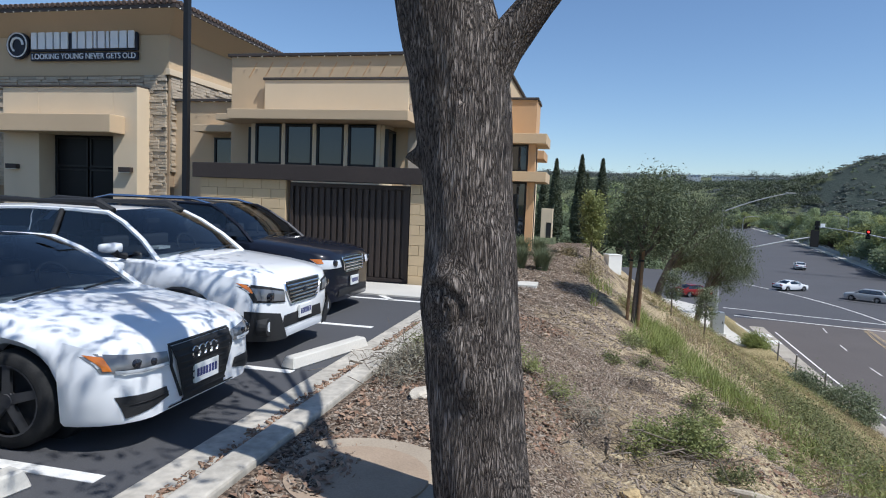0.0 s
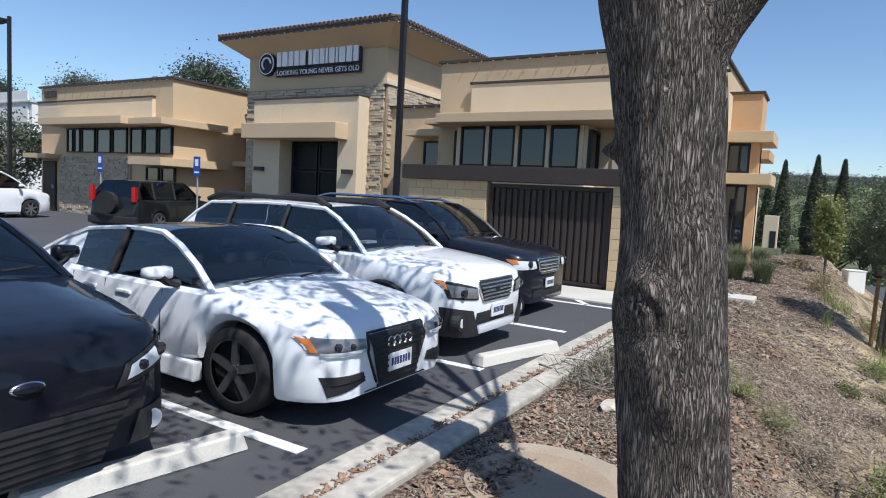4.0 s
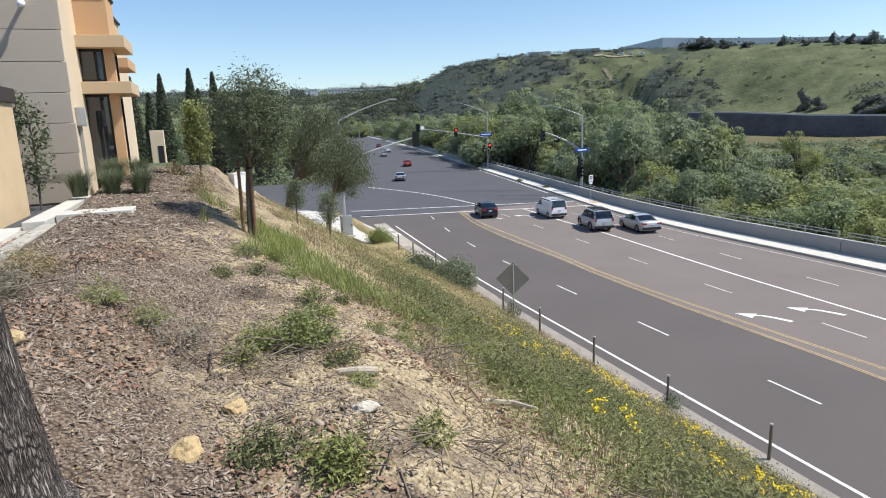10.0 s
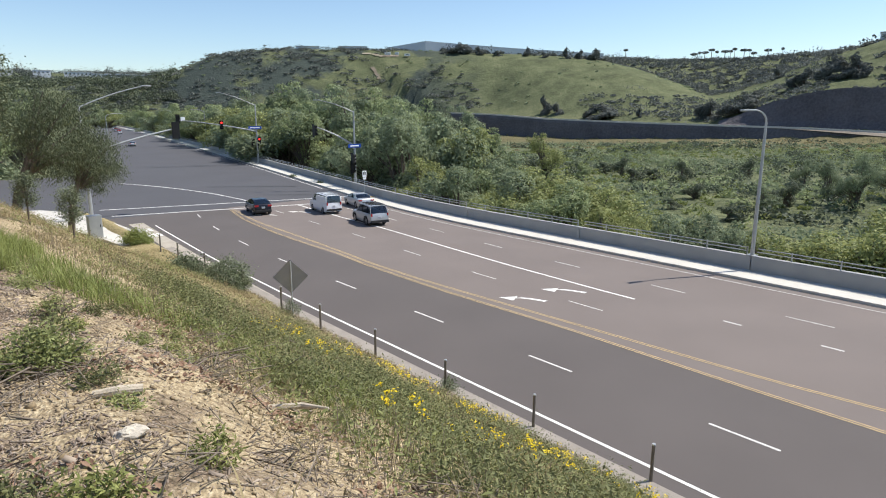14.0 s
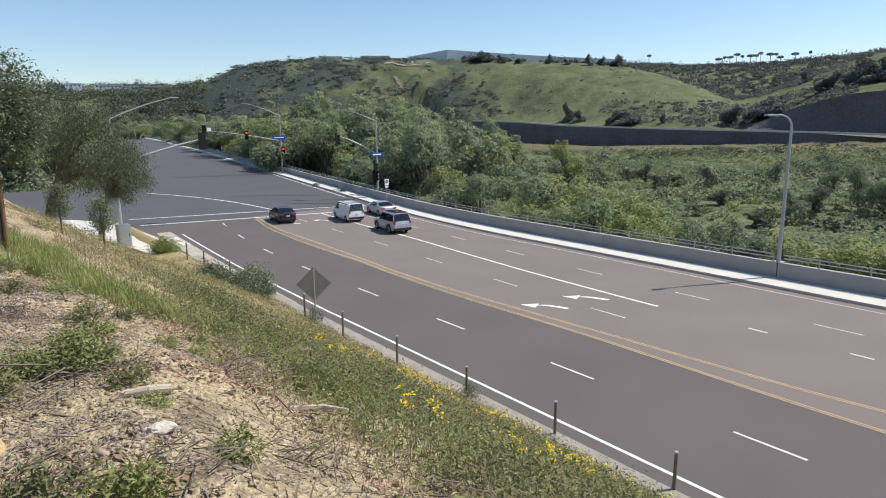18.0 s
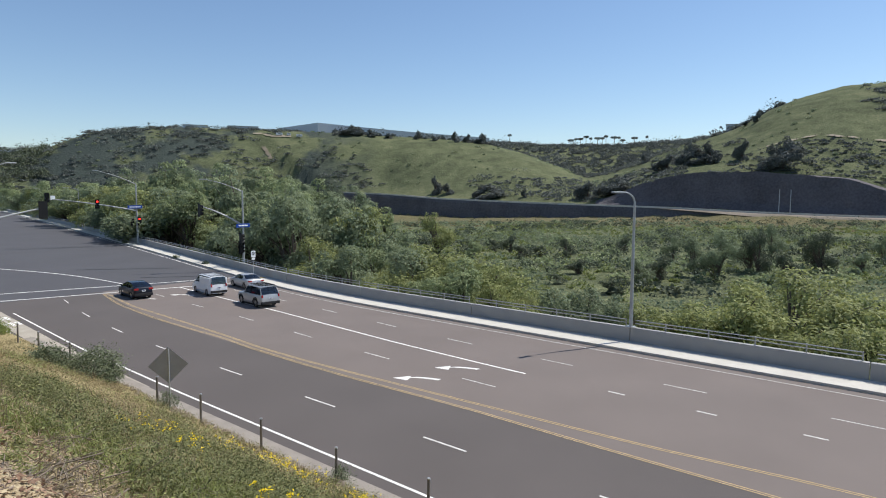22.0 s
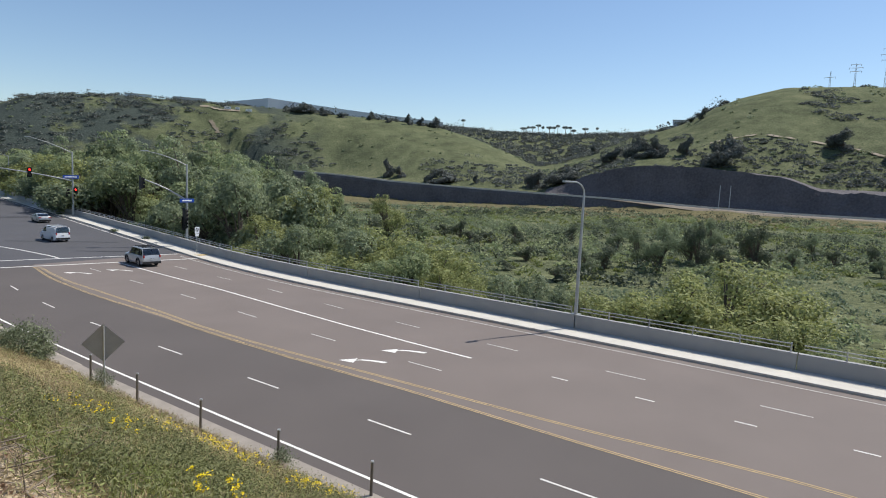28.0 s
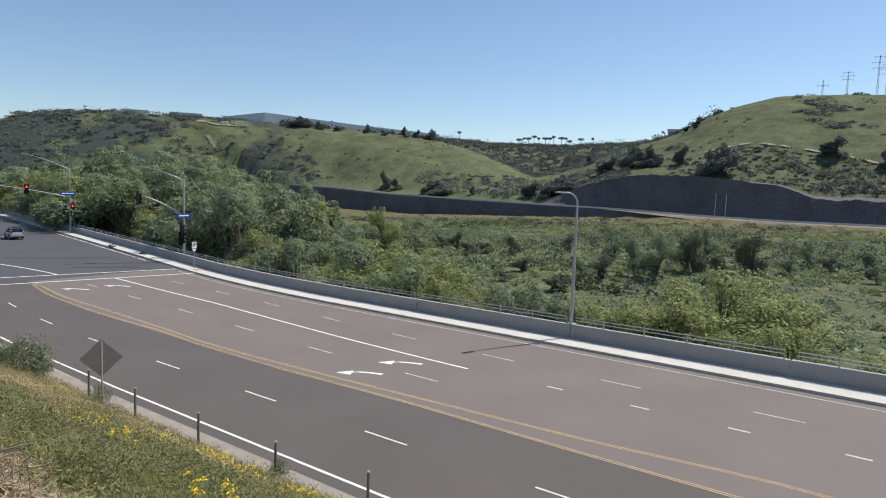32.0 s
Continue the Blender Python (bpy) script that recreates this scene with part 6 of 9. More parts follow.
leaf_dry = island_mat("dry_leaf", (0.15, 0.115, 0.062), (0.46, 0.38, 0.21), 0.9, 0.2)
leaf_grey = island_mat("grey_dry_leaf", (0.13, 0.11, 0.08), (0.36, 0.33, 0.25), 0.9, 0.1)
leaf_reed = island_mat("reed_leaf", (0.105, 0.12, 0.035), (0.34, 0.36, 0.12), 0.8, 0.25)
leaf_weed = island_mat("weed_leaf", (0.08, 0.09, 0.04), (0.295, 0.305, 0.13), 0.75, 0.25)
petal = island_mat("yellow_petal", (0.72, 0.52, 0.01), (0.92, 0.76, 0.03), 0.6, 0.3)
chip_mat = island_mat("mulch_chip", (0.085, 0.056, 0.04), (0.42, 0.345, 0.27), 0.95)
pebble_mat = island_mat("pebble", (0.2, 0.145, 0.08), (0.5, 0.41, 0.28), 0.95)
twig_mat = island_mat("twig", (0.1, 0.075, 0.055), (0.32, 0.27, 0.21), 0.95)
trunk_mat = mat("grey_trunk", (0.13, 0.105, 0.085), 0.95, var=0.35, scale=5, fine=30, bump=0.8, dist=0.02)
stake_mat = mat("stake_wood", (0.22, 0.13, 0.07), 0.9, var=0.3, scale=5, fine=50)


def bark_material():
    """Furrowed grey-brown bark: stretched ridges over larger blotches."""
    m = bpy.data.materials.new("furrowed_bark")
    m.use_nodes = True
    n, l = m.node_tree.nodes, m.node_tree.links
    bs = n["Principled BSDF"]
    bs.inputs["Roughness"].default_value, bs.inputs["Specular IOR Level"].default_value = 0.95, 0.15
    tc, mp = n.new("ShaderNodeTexCoord"), n.new("ShaderNodeMapping")
    mp.inputs["Scale"].default_value = (1, 1, 0.11)
    l.new(tc.outputs["Object"], mp.inputs["Vector"])
    v = n.new("ShaderNodeTexVoronoi")
    v.feature = "DISTANCE_TO_EDGE"
    v.inputs["Scale"].default_value = 70
    wob = n.new("ShaderNodeTexNoise")
    wob.inputs["Scale"].default_value, wob.inputs["Detail"].default_value = 22, 6
    l.new(mp.outputs[0], wob.inputs["Vector"])
    add = n.new("ShaderNodeVectorMath")
    add.operation = "MULTIPLY_ADD"
    add.inputs[1].default_value = (0.09, 0.09, 0.09)
    l.new(wob.outputs["Color"], add.inputs[0])
    l.new(mp.outputs[0], add.inputs[2])
    l.new(add.outputs[0], v.inputs["Vector"])
    big = n.new("ShaderNodeTexNoise")
    big.inputs["Scale"].default_value, big.inputs["Detail"].default_value = 5, 6
    l.new(tc.outputs["Object"], big.inputs["Vector"])
    fine = n.new("ShaderNodeTexNoise")
    fine.inputs["Scale"].default_value, fine.inputs["Detail"].default_value = 75, 9
    l.new(mp.outputs[0], fine.inputs["Vector"])
    r = n.new("ShaderNodeValToRGB")
    e = r.color_ramp.elements
    e[0].position, e[1].position = 0.0, 0.42
    e[0].color, e[1].color = (0.055, 0.047, 0.043, 1), (0.36, 0.315, 0.28, 1)
    e.new(0.14).color = (0.24, 0.205, 0.18, 1)
    gr = n.new("ShaderNodeMath")
    gr.operation, gr.inputs[1].default_value = "MULTIPLY_ADD", 0.3
    sb_ = n.new("ShaderNodeMath")
    sb_.operation, sb_.inputs[1].default_value = "SUBTRACT", 0.5
    l.new(fine.outputs["Fac"], sb_.inputs[0])
    l.new(sb_.outputs[0], gr.inputs[0])
    l.new(v.outputs["Distance"], gr.inputs[2])
    l.new(gr.outputs[0], r.inputs[0])
    r2 = n.new("ShaderNodeValToRGB")
    r2.color_ramp.elements[0].position, r2.color_ramp.elements[1].position = 0.3, 0.72
    r2.color_ramp.elements[0].color, r2.color_ramp.elements[1].color = (0.6, 0.57, 0.55, 1), (1.2, 1.18, 1.15, 1)
    l.new(big.outputs["Fac"], r2.inputs[0])
    mx = n.new("ShaderNodeMix")
    mx.data_type, mx.blend_type = "RGBA", "MULTIPLY"
    mx.inputs[0].default_value = 1
    l.new(r.outputs[0], mx.inputs[6])
    l.new(r2.outputs[0], mx.inputs[7])
    l.new(mx.outputs[2], bs.inputs["Base Color"])
    hs = n.new("ShaderNodeMath")
    hs.operation, hs.inputs[1].default_value = "MULTIPLY_ADD", 0.8
    l.new(fine.outputs["Fac"], hs.inputs[0])
    cl = n.new("ShaderNodeMapRange")
    cl.inputs["From Max"].default_value = 0.3
    l.new(v.outputs["Distance"], cl.inputs["Value"])
    l.new(cl.outputs[0], hs.inputs[2])
    bp = n.new("ShaderNodeBump")
    bp.inputs["Strength"].default_value, bp.inputs["Distance"].default_value = 1.0, 0.02
    l.new(hs.outputs[0], bp.inputs["Height"])
    l.new(bp.outputs[0], bs.inputs["Normal"])
    return m


bark = bark_material()


def trunk_mesh(points, radii, sides=64, rings=60, bumps=(), seed=0.0):
    """A rounded trunk with swellings: bumps are (height fraction, angle, size, reach, spread)."""
    bm = bmesh.new()
    pts = [Vector(p) for p in points]
    ln = [0.0]
    for a, b in zip(pts, pts[1:]):
        ln.append(ln[-1] + (b - a).length)
    prev = None
    for k in range(rings + 1):
        s = ln[-1] * k / rings
        i = next(q for q in range(len(pts) - 1) if s <= ln[q + 1] + 1e-6)
        t = (s - ln[i]) / (ln[i + 1] - ln[i])
        p0, p1, p2, p3 = pts[max(i - 1, 0)], pts[i], pts[i + 1], pts[min(i + 2, len(pts) - 1)]
        c = 0.5 * (2 * p1 + (p2 - p0) * t + (2 * p0 - 5 * p1 + 4 * p2 - p3) * t * t + (3 * p1 - p0 - 3 * p2 + p3) * t ** 3)
        r = radii[i] + (radii[i + 1] - radii[i]) * (t * t * (3 - 2 * t))
        ring = []
        for q in range(sides):
            a = 2 * math.pi * q / sides
            d = Vector((math.cos(a), math.sin(a), 0))
            rr = r * (1 + 0.07 * noise.noise((math.cos(a) * 1.3, math.sin(a) * 1.3, c.z * 1.1 + seed)) + 0.03 * noise.noise((math.cos(a) * 5, math.sin(a) * 5, c.z * 3 + seed)))
            for f, ba, size, reach, spread in bumps:
                da = (a - ba + math.pi) % (2 * math.pi) - math.pi
                dist = math.hypot(da * r, c.z - f)
                if size > 0:
                    rr += size * math.exp(-((dist / reach) ** 2))
                else:
                    rr += size * math.exp(-(((dist - spread) / reach) ** 2))
            ring.append(bm.verts.new(c + d * rr))
        if prev:
            for q in range(sides):
                bm.faces.new((prev[q], prev[(q + 1) % sides], ring[(q + 1) % sides], ring[q]))
        else:
            bm.faces.new(ring[::-1])
        prev = ring
    bm.faces.new(prev)
    bmesh.ops.recalc_face_normals(bm, faces=bm.faces[:])
    return bm


tree_big = tagged(empty("shade_tree"), "large tree with grey-brown furrowed bark and a knotted trunk", "tree")
TX, TY = -0.66, 2.68
base_z = hill(TX, TY)
trunk_line = [(-0.47, TY, base_z - 0.3), (-0.505, TY, base_z + 0.1), (-0.54, TY, 0.12), (-0.61, TY, 0.7), (-0.66, TY, 1.16), (-0.7, TY, 1.68), (-0.75, TY, 2.17), (-0.81, TY - 0.02, 2.45), (-0.9, TY - 0.05, 2.8), (-1.06, TY - 0.12, 3.4), (-1.25, TY - 0.2, 3.95)]
bm = trunk_mesh(trunk_line, [0.29, 0.262, 0.245, 0.235, 0.23, 0.212, 0.235, 0.24, 0.225, 0.16, 0.09], sides=110, rings=230, bumps=((1.17, -2.02, 0.06, 0.15, 0), (1.17, -2.02, -0.03, 0.02, 0.1), (1.17, -2.02, -0.022, 0.014, 0.055), (1.17, -2.02, -0.035, 0.03, 0.0), (1.31, -1.8, 0.035, 0.07, 0), (1.0, -1.75, 0.025, 0.08, 0), (0.87, -1.5, 0.03, 0.09, 0), (1.1, -1.25, -0.02, 0.03, 0.0), (0.78, -1.3, 0.02, 0.1, 0), (1.86, -3.0, 0.07, 0.035, 0), (2.12, -1.4, -0.015, 0.03, 0.0), (1.5, -1.2, 0.015, 0.12, 0)))
part("trunk", bm, bark, tree_big, smooth=True)
for pts_, rad in (([(-0.72, TY, 2.1), (-0.58, TY - 0.01, 2.36), (-0.36, TY - 0.02, 2.64), (-0.02, TY + 0.05, 3.05), (0.25, TY + 0.2, 3.8)], [0.17, 0.125, 0.1, 0.085, 0.05]), ([(-1.0, TY - 0.1, 3.15), (-1.3, TY + 0.1, 3.6), (-1.7, TY + 0.3, 4.2)], [0.11, 0.08, 0.05])):
    part("limb", trunk_mesh(pts_, rad, 40, 30, seed=4.0), bark, tree_big, smooth=True)
    e = Vector(pts_[-1])
    rb = random.Random(int(e.x * 100))
    for q in range(7):
        d = Vector((rb.uniform(-1, 1), rb.uniform(-1, 1), rb.uniform(0.1, 0.9)))
        bm = bmesh.new()
        tube(bm, [e - Vector((0, 0, 0.05)), e + d * 0.7, e + d * 1.5 + Vector((0, 0, 0.2))], [0.045, 0.03, 0.012], 8)
        part("branch", bm, bark, tree_big)


def leaf_part(name, parent, centers, length, width, m, seed, up=0.3, droop=0.0, label=""):
    v, f = leaf_cards(np.random.default_rng(seed), centers, length, width, up, droop)
    o = mesh_np(name, v, f, m)
    o.parent = parent
    o["kind"] = "stuff"
    if label:
        o["label"] = label
    return o


def clumps(rng, n, per, size, spread):
    """Leaf centers in n clumps over an ellipsoid shell of radii size, each with per leaves within spread."""
    d = rand_dirs(rng, n) * rng.uniform(0.35, 1.0, n)[:, None] ** 0.55
    c = d * np.array(size)
    return (c[:, None] + rng.normal(0, 1, (n, per, 3)) * spread * rng.uniform(0.6, 1.4, n)[:, None, None]).reshape(-1, 3), c


def tree(name, label, height, crown_z, size, n, per, spread, ll, lw, m, seed, radius, trunk_m=None, droop=0.0, category="tree", limbs=8, lean=0.0):
    """A tapered trunk with limbs to its clumps, and a crown of small leaves."""
    rng = np.random.default_rng(seed)
    t = tagged(empty(name), label, category)
    pts, cl = clumps(rng, n, per, size, spread)
    off = np.array([lean, 0, crown_z])
    bm = bmesh.new()
    tube(bm, [(0, 0, -0.4), (lean * 0.2, 0, crown_z * 0.4), (lean * 0.7, 0.05, crown_z), (lean, 0, crown_z + size[2] * 0.6)], [radius * 1.25, radius, radius * 0.7, radius * 0.25], 10)
    for c in cl[: limbs * 3 : 3]:
        e = Vector(c + off)
        s = Vector((lean * 0.5, 0, crown_z * 0.62 + 0.25 * max(0, c[2])))
        tube(bm, [s, s.lerp(e, 0.5) + Vector((0, 0, 0.08 * size[2])), e], [radius * 0.5, radius * 0.32, radius * 0.1], 6)
    part("trunk", bm, trunk_m or trunk_mat, t)
    leaf_part("crown", t, pts + off, ll, lw, m, seed + 1, droop=droop)
    return t


def put(t, x, y, z, s=1.0, rz=0.0, sz=None):
    t.matrix_basis = pose(x, y, z, 0, 0, rz) @ Matrix.Diagonal((s, s, sz or s, 1))
    return t


def again(t, x, y, z, s=1.0, rz=0.0, label="", sz=None):
    o = copy_thing(t, pose(x, y, z, 0, 0, rz) @ Matrix.Diagonal((s / t.scale[0], s / t.scale[1], (sz or s) / t.scale[2], 1)))
    if label:
        o["label"] = label
    return o


rng_c = np.random.default_rng(3)
cen = np.array([TX - 1.1, TY - 0.5, 4.9])
pts, _ = clumps(rng_c, 105, 38, (2.3, 2.3, 1.15), 0.24)
leaf_part("crown", tree_big, pts + cen, 0.12, 0.04, leaf_olive, 4)


# the staked olive and its neighbours on the bank
olive = put(tree("olive_tree", "staked young olive tree with grey-green leaves", 3.4, 2.25, (0.74, 0.72, 0.9), 190, 70, 0.12, 0.075, 0.024, leaf_olive, 11, 0.05, limbs=14, lean=0.25), 0.85, 12.5, hill(0.85, 12.5), 0.95)
for dx in (-0.11, 0.1):
    st = tagged(empty("tree_stake", 0.85 + dx, 12.45, hill(0.85, 12.45)), "round brown timber stake beside the olive", "stake", "olive stakes")
    bm = bmesh.new()
    tube(bm, [(0, 0, -0.3), (0.02, 0, 1.45)], [0.035, 0.03], 10)
    part("pole", bm, stake_mat, st)
    part("tie", boxes((-0.05, -0.05, 1.25, 0.05, 0.05, 1.28)), rubber, st)
put(tree("young_tree", "slim young tree with fresh yellow-green leaves", 2.6, 1.15, (0.27, 0.27, 0.82), 80, 60, 0.085, 0.075, 0.045, leaf_yellow, 13, 0.028, limbs=12), 0.02, 17.3, hill(0.02, 17.3))
pepper = put(tree("pepper_tree", "drooping grey-green pepper tree", 6, 6.6, (2.6, 2.6, 2.9), 120, 150, 0.42, 0.22, 0.05, leaf_willow, 17, 0.27, droop=1.1, limbs=20, lean=3.0), 5.0, 50.0, -6.7)
again(pepper, 8.5, 51.2, -7.2, 0.78, 25, "smaller drooping pepper tree near the signal pole")
o = None
for x, y, s in ((2.99, 23.3, 0.75), (4.08, 22.9, 0.8)):
    o = tree("sapling", "thin staked sapling on the lower bank", 2, 1.5, (0.42, 0.42, 0.72), 60, 50, 0.13, 0.09, 0.035, leaf_olive, 19, 0.035) if o is None else again(o, 0, 0, 0, s, 50)
    put(o, x, y, hill(x, y), s)
cyp = None
for x, y, top in ((-4.6, 50, 5.2), (-2.68, 50, 5.36), (-0.74, 50.1, 5.73), (0.84, 50.2, 5.48), (-0.3, 55, 4.6), (-4.0, 56, 4.4), (-6.4, 54, 4.4)):
    s = (top - hill(x, y)) / 7.55
    if cyp is None:
        rng = np.random.default_rng(23)
        cyp = tagged(empty("cypress"), "tall narrow dark green cypress", "tree", "cypress row")
        bm = bmesh.new()
        tube(bm, [(0, 0, -0.5), (0, 0, 3), (0, 0, 6.8)], [0.14, 0.1, 0.02], 8)
        part("trunk", bm, trunk_mat, cyp)
        h = rng.uniform(0, 1, 9000) ** 0.8
        a = rng.uniform(0, 2 * np.pi, 9000)
        rr = 0.86 * np.minimum(1, 0.5 + 2.2 * h) * (1 - h) ** 0.75 * rng.uniform(0.55, 1.12, 9000)
        leaf_part("crown", cyp, np.stack([rr * np.cos(a), rr * np.sin(a), 0.3 + h * 7.2], 1), 0.26, 0.09, leaf_dark, 24)
        put(cyp, x, y, hill(x, y), s)
    else:
        again(cyp, x, y, hill(x, y), s, 40 * s)


def grass_clump(name, label, n, h, w, r, m, seed, lean=0.5, category="grass"):
    rng = np.random.default_rng(seed)
    a, q = rng.uniform(0, 2 * np.pi, n), r * rng.uniform(0, 1, n) ** 0.6
    v, f = blades(rng, np.stack([q * np.cos(a), q * np.sin(a), np.full(n, -0.03)], 1), h, w, lean)
    o = mesh_np(name, v, f, m)
    return tagged(o, label, category)


gc = grass_clump("ornamental_grass", "rounded clump of grey-green ornamental grass", 900, 0.62, 0.012, 0.16, leaf_olive, 31, 0.75)
gc["group"] = "ornamental grasses by the wall"
for k, (x, y, s) in enumerate(((-2.2, 14.3, 0.8), (-1.6, 14.2, 0.8), (-1.08, 14.2, 0.82), (-1.75, 16.0, 0.85), (-1.3, 16.3, 0.8))):
    put(gc, x, y, hill(x, y), s) if k == 0 else again(gc, x, y, hill(max(x, -1.9), y), s, 50 * k)
vine = tagged(empty("wall_shrub", -2.82, 13.95, 0.1), "slim leafy shrub trained against the wall", "shrub")
bm = bmesh.new()
tube(bm, [(0, 0, -0.2), (0.05, 0, 1), (0, 0.05, 2.0)], [0.025, 0.02, 0.01], 6)
part("stem", bm, trunk_mat, vine)
pts, _ = clumps(np.random.default_rng(35), 40, 30, (0.3, 0.3, 0.9), 0.09)
leaf_part("crown", vine, pts + np.array([0, 0, 1.15]), 0.09, 0.045, leaf_olive, 36)

# ---- bank cover ----
rng = np.random.default_rng(41)


def on_bank(n, x0, x1, y0, y1, keep=None, lift=0.0):
    x, y = rng.uniform(x0, x1, n), rng.uniform(y0, y1, n)
    if keep is not None:
        k = np.array([keep(a, b) for a, b in zip(x, y)])
        x, y = x[k], y[k]
    return np.stack([x, y, [bank(a, b) + lift for a, b in zip(x, y)]], 1)


def bare(x, y):
    """Patches where the sandy soil shows."""
    return noise.noise((x * 0.9, y * 0.7, 8)) > 0.12 and x > 0.2


def stuff(name, v, f, m, label, category):
    o = mesh_np(name, v, f, m)
    return tagged(o, label, category, kind="stuff")


keep = lambda x, y: (x < 1.2 + 0.8 * noise.noise((x, y, 2)) or rng.random() < 0.3) and (not bare(x, y) or rng.random() < 0.2)
p = on_bank(60000, -1.9, 3.2, 1.2, 9, keep, 0.003)
v, f = chunks(rng, p, 0.029, 0.008, 0.004, 0.45)
stuff("mulch_chips", v, f, chip_mat, "weathered brown and grey wood-chip mulch", "mulch")
p = on_bank(30000, -1.9, 2.6, 9, 24, lambda x, y: x < 0.6 + 0.6 * noise.noise((x, y, 2)), 0.006)
v, f = chunks(rng, p, 0.055, 0.014, 0.006, 0.35)
stuff("mulch_chips", v, f, chip_mat, "weathered wood-chip mulch farther along the bank", "mulch")
p = on_bank(14000, -1.9, 3.4, 1.0, 9, lambda x, y: noise.noise((x * 0.9, y * 0.8, 44)) > min(0.2, 0.35 * (x + 0.7)) - 0.05 * (5 - y), 0.012)
v, f = leaf_cards(rng, p, 0.06, 0.035, 1.2)
stuff("leaf_litter", v, f, leaf_litter, "reddish brown fallen leaves by the kerb", "leaf litter")
p = np.stack([-2.2 - 0.13 * rng.random(2600) ** 2, rng.uniform(0, 11, 2600), np.full(2600, 0.018)], 1)
p = p[np.array([noise.noise((0, q[1] * 1.3, 7)) > -0.15 for q in p])]
v, f = chunks(rng, p, 0.03, 0.012, 0.005, 0.3)
stuff("gutter_debris", v, f, leaf_litter, "brown leaf and dirt debris lying in the gutter", "debris")
p = on_bank(11000, -0.6, 4.5, 1.2, 10, lambda x, y: bare(x, y) or rng.random() < 0.25, 0.004)
v, f = chunks(rng, p, 0.016, 0.014, 0.011, 0.6)
stuff("pebbles", v, f, pebble_mat, "small sandy clods and pebbles", "pebbles")
p = on_bank(2200, -1.8, 4.5, 1.2, 12, lambda x, y: x > 0.3 or rng.random() < 0.4, 0.01)
v, f = chunks(rng, p, 0.16, 0.004, 0.004, 0.2)
stuff("dry_twigs", v, f, twig_mat, "dry grey twigs lying on the bank", "twigs")
# dry thatch, then green weeds on the slope
slope = lambda x, y: noise.noise((x * 0.5, y * 0.35, 4)) > -0.1 + 0.5 * sstep(4.0, 1.5, x)
p = on_bank(52000, 1.4, 13.2, 1.0, 44, slope)
v, f = blades(rng, p, 0.2, 0.011, 1.3)
stuff("dry_grass", v, f, leaf_dry, "dry straw-coloured grass on the slope", "grass")
green = lambda x, y: noise.noise((x * 0.5, y * 0.4, 14)) > 0.0 + 0.6 * sstep(4.5, 2.2, x) - 0.2 * sstep(5, 7, x) * sstep(16, 10, y) + 0.3 * sstep(12, 17, y)
p = on_bank(34000, 1.8, 13.2, 1.0, 40, green)
v, f = blades(rng, p, 0.2, 0.011, 1.5)
stuff("weeds", v, f, leaf_reed, "green weeds and grass covering the slope", "weeds")
lush = lambda x, y: abs(x - lerps([(5, 5.0), (6.5, 4.4), (8, 3.4), (9.5, 2.4), (11, 1.6), (13, 1.2), (15, 1.1)], y)) < 0.7 + 1.5 * noise.noise((x * 1.0, y * 0.8, 6))
p = on_bank(30000, 0.0, 6.0, 5, 14.5, lush)
v, f = blades(rng, p, 0.3, 0.009, 1.1)
stuff("green_grass", v, f, leaf_fresh, "fresh green grass along the brow", "grass")
p = on_bank(13000, 3.0, 10.5, 1.5, 20, lambda x, y: noise.noise((x * 0.6, y * 0.5, 31)) > 0.12 + 0.4 * sstep(11, 18, y))
p = p[:, None] + rng.normal(0, 1, (len(p), 15, 3)) * [0.1, 0.1, 0.15] + [0, 0, 0.24]
v, f = leaf_cards(rng, p.reshape(-1, 3), 0.06, 0.018)
stuff("weed_leaves", v, f, leaf_weed, "leafy grey-green flowering weeds", "weeds")
p = on_bank(13000, 2.0, 12.9, 1.2, 40, lambda x, y: noise.noise((x * 0.7, y * 0.5, 71)) > -0.1)
p = p[:, None] + rng.normal(0, 1, (len(p), 8, 3)) * [0.08, 0.08, 0.07] + [0, 0, 0.14]
v, f = leaf_cards(rng, p.reshape(-1, 3), 0.1, 0.012)
stuff("dry_weeds", v, f, leaf_dry, "dry brownish weeds among the green", "weeds")
p = on_bank(6500, 2.4, 12.0, 1.2, 34, lambda x, y: noise.noise((x * 0.6, y * 0.5, 81)) > 0.12)
p = p[:, None] + rng.normal(0, 1, (len(p), 9, 3)) * [0.09, 0.09, 0.09] + [0, 0, 0.16]
v, f = leaf_cards(rng, p.reshape(-1, 3), 0.08, 0.022)
stuff("pale_weeds", v, f, leaf_yellow, "yellowish green weeds on the slope", "weeds")
tall = lambda x, y: noise.noise((x * 0.9, y * 0.7, 61)) > -0.08 and abs(x - 4.7 - 0.1 * (y - 3)) < 1.9
p = on_bank(3600, 2.4, 9, 1.5, 15, tall)
k = rng.uniform(0.25, 0.62, len(p))
p = np.repeat(p, 26, 0) + rng.normal(0, 1, (len(p) * 26, 3)) * [0.06, 0.06, 0] + np.repeat(k, 26)[:, None] * rng.uniform(0.05, 1, len(p) * 26)[:, None] * [0, 0, 1]
v, f = leaf_cards(rng, p, 0.062, 0.016)
stuff("tall_weeds", v, f, leaf_weed, "tall leafy green weeds on the upper slope", "weeds")
p = on_bank(7000, 2.2, 11.5, 1.0, 20, lambda x, y: noise.noise((x * 0.8, y * 0.7, 91)) > 0.02)
v, f = blades(rng, p, 0.5, 0.006, 0.5)
stuff("dry_stalks", v, f, twig_mat, "thin grey-brown dry stalks among the weeds", "stalks")
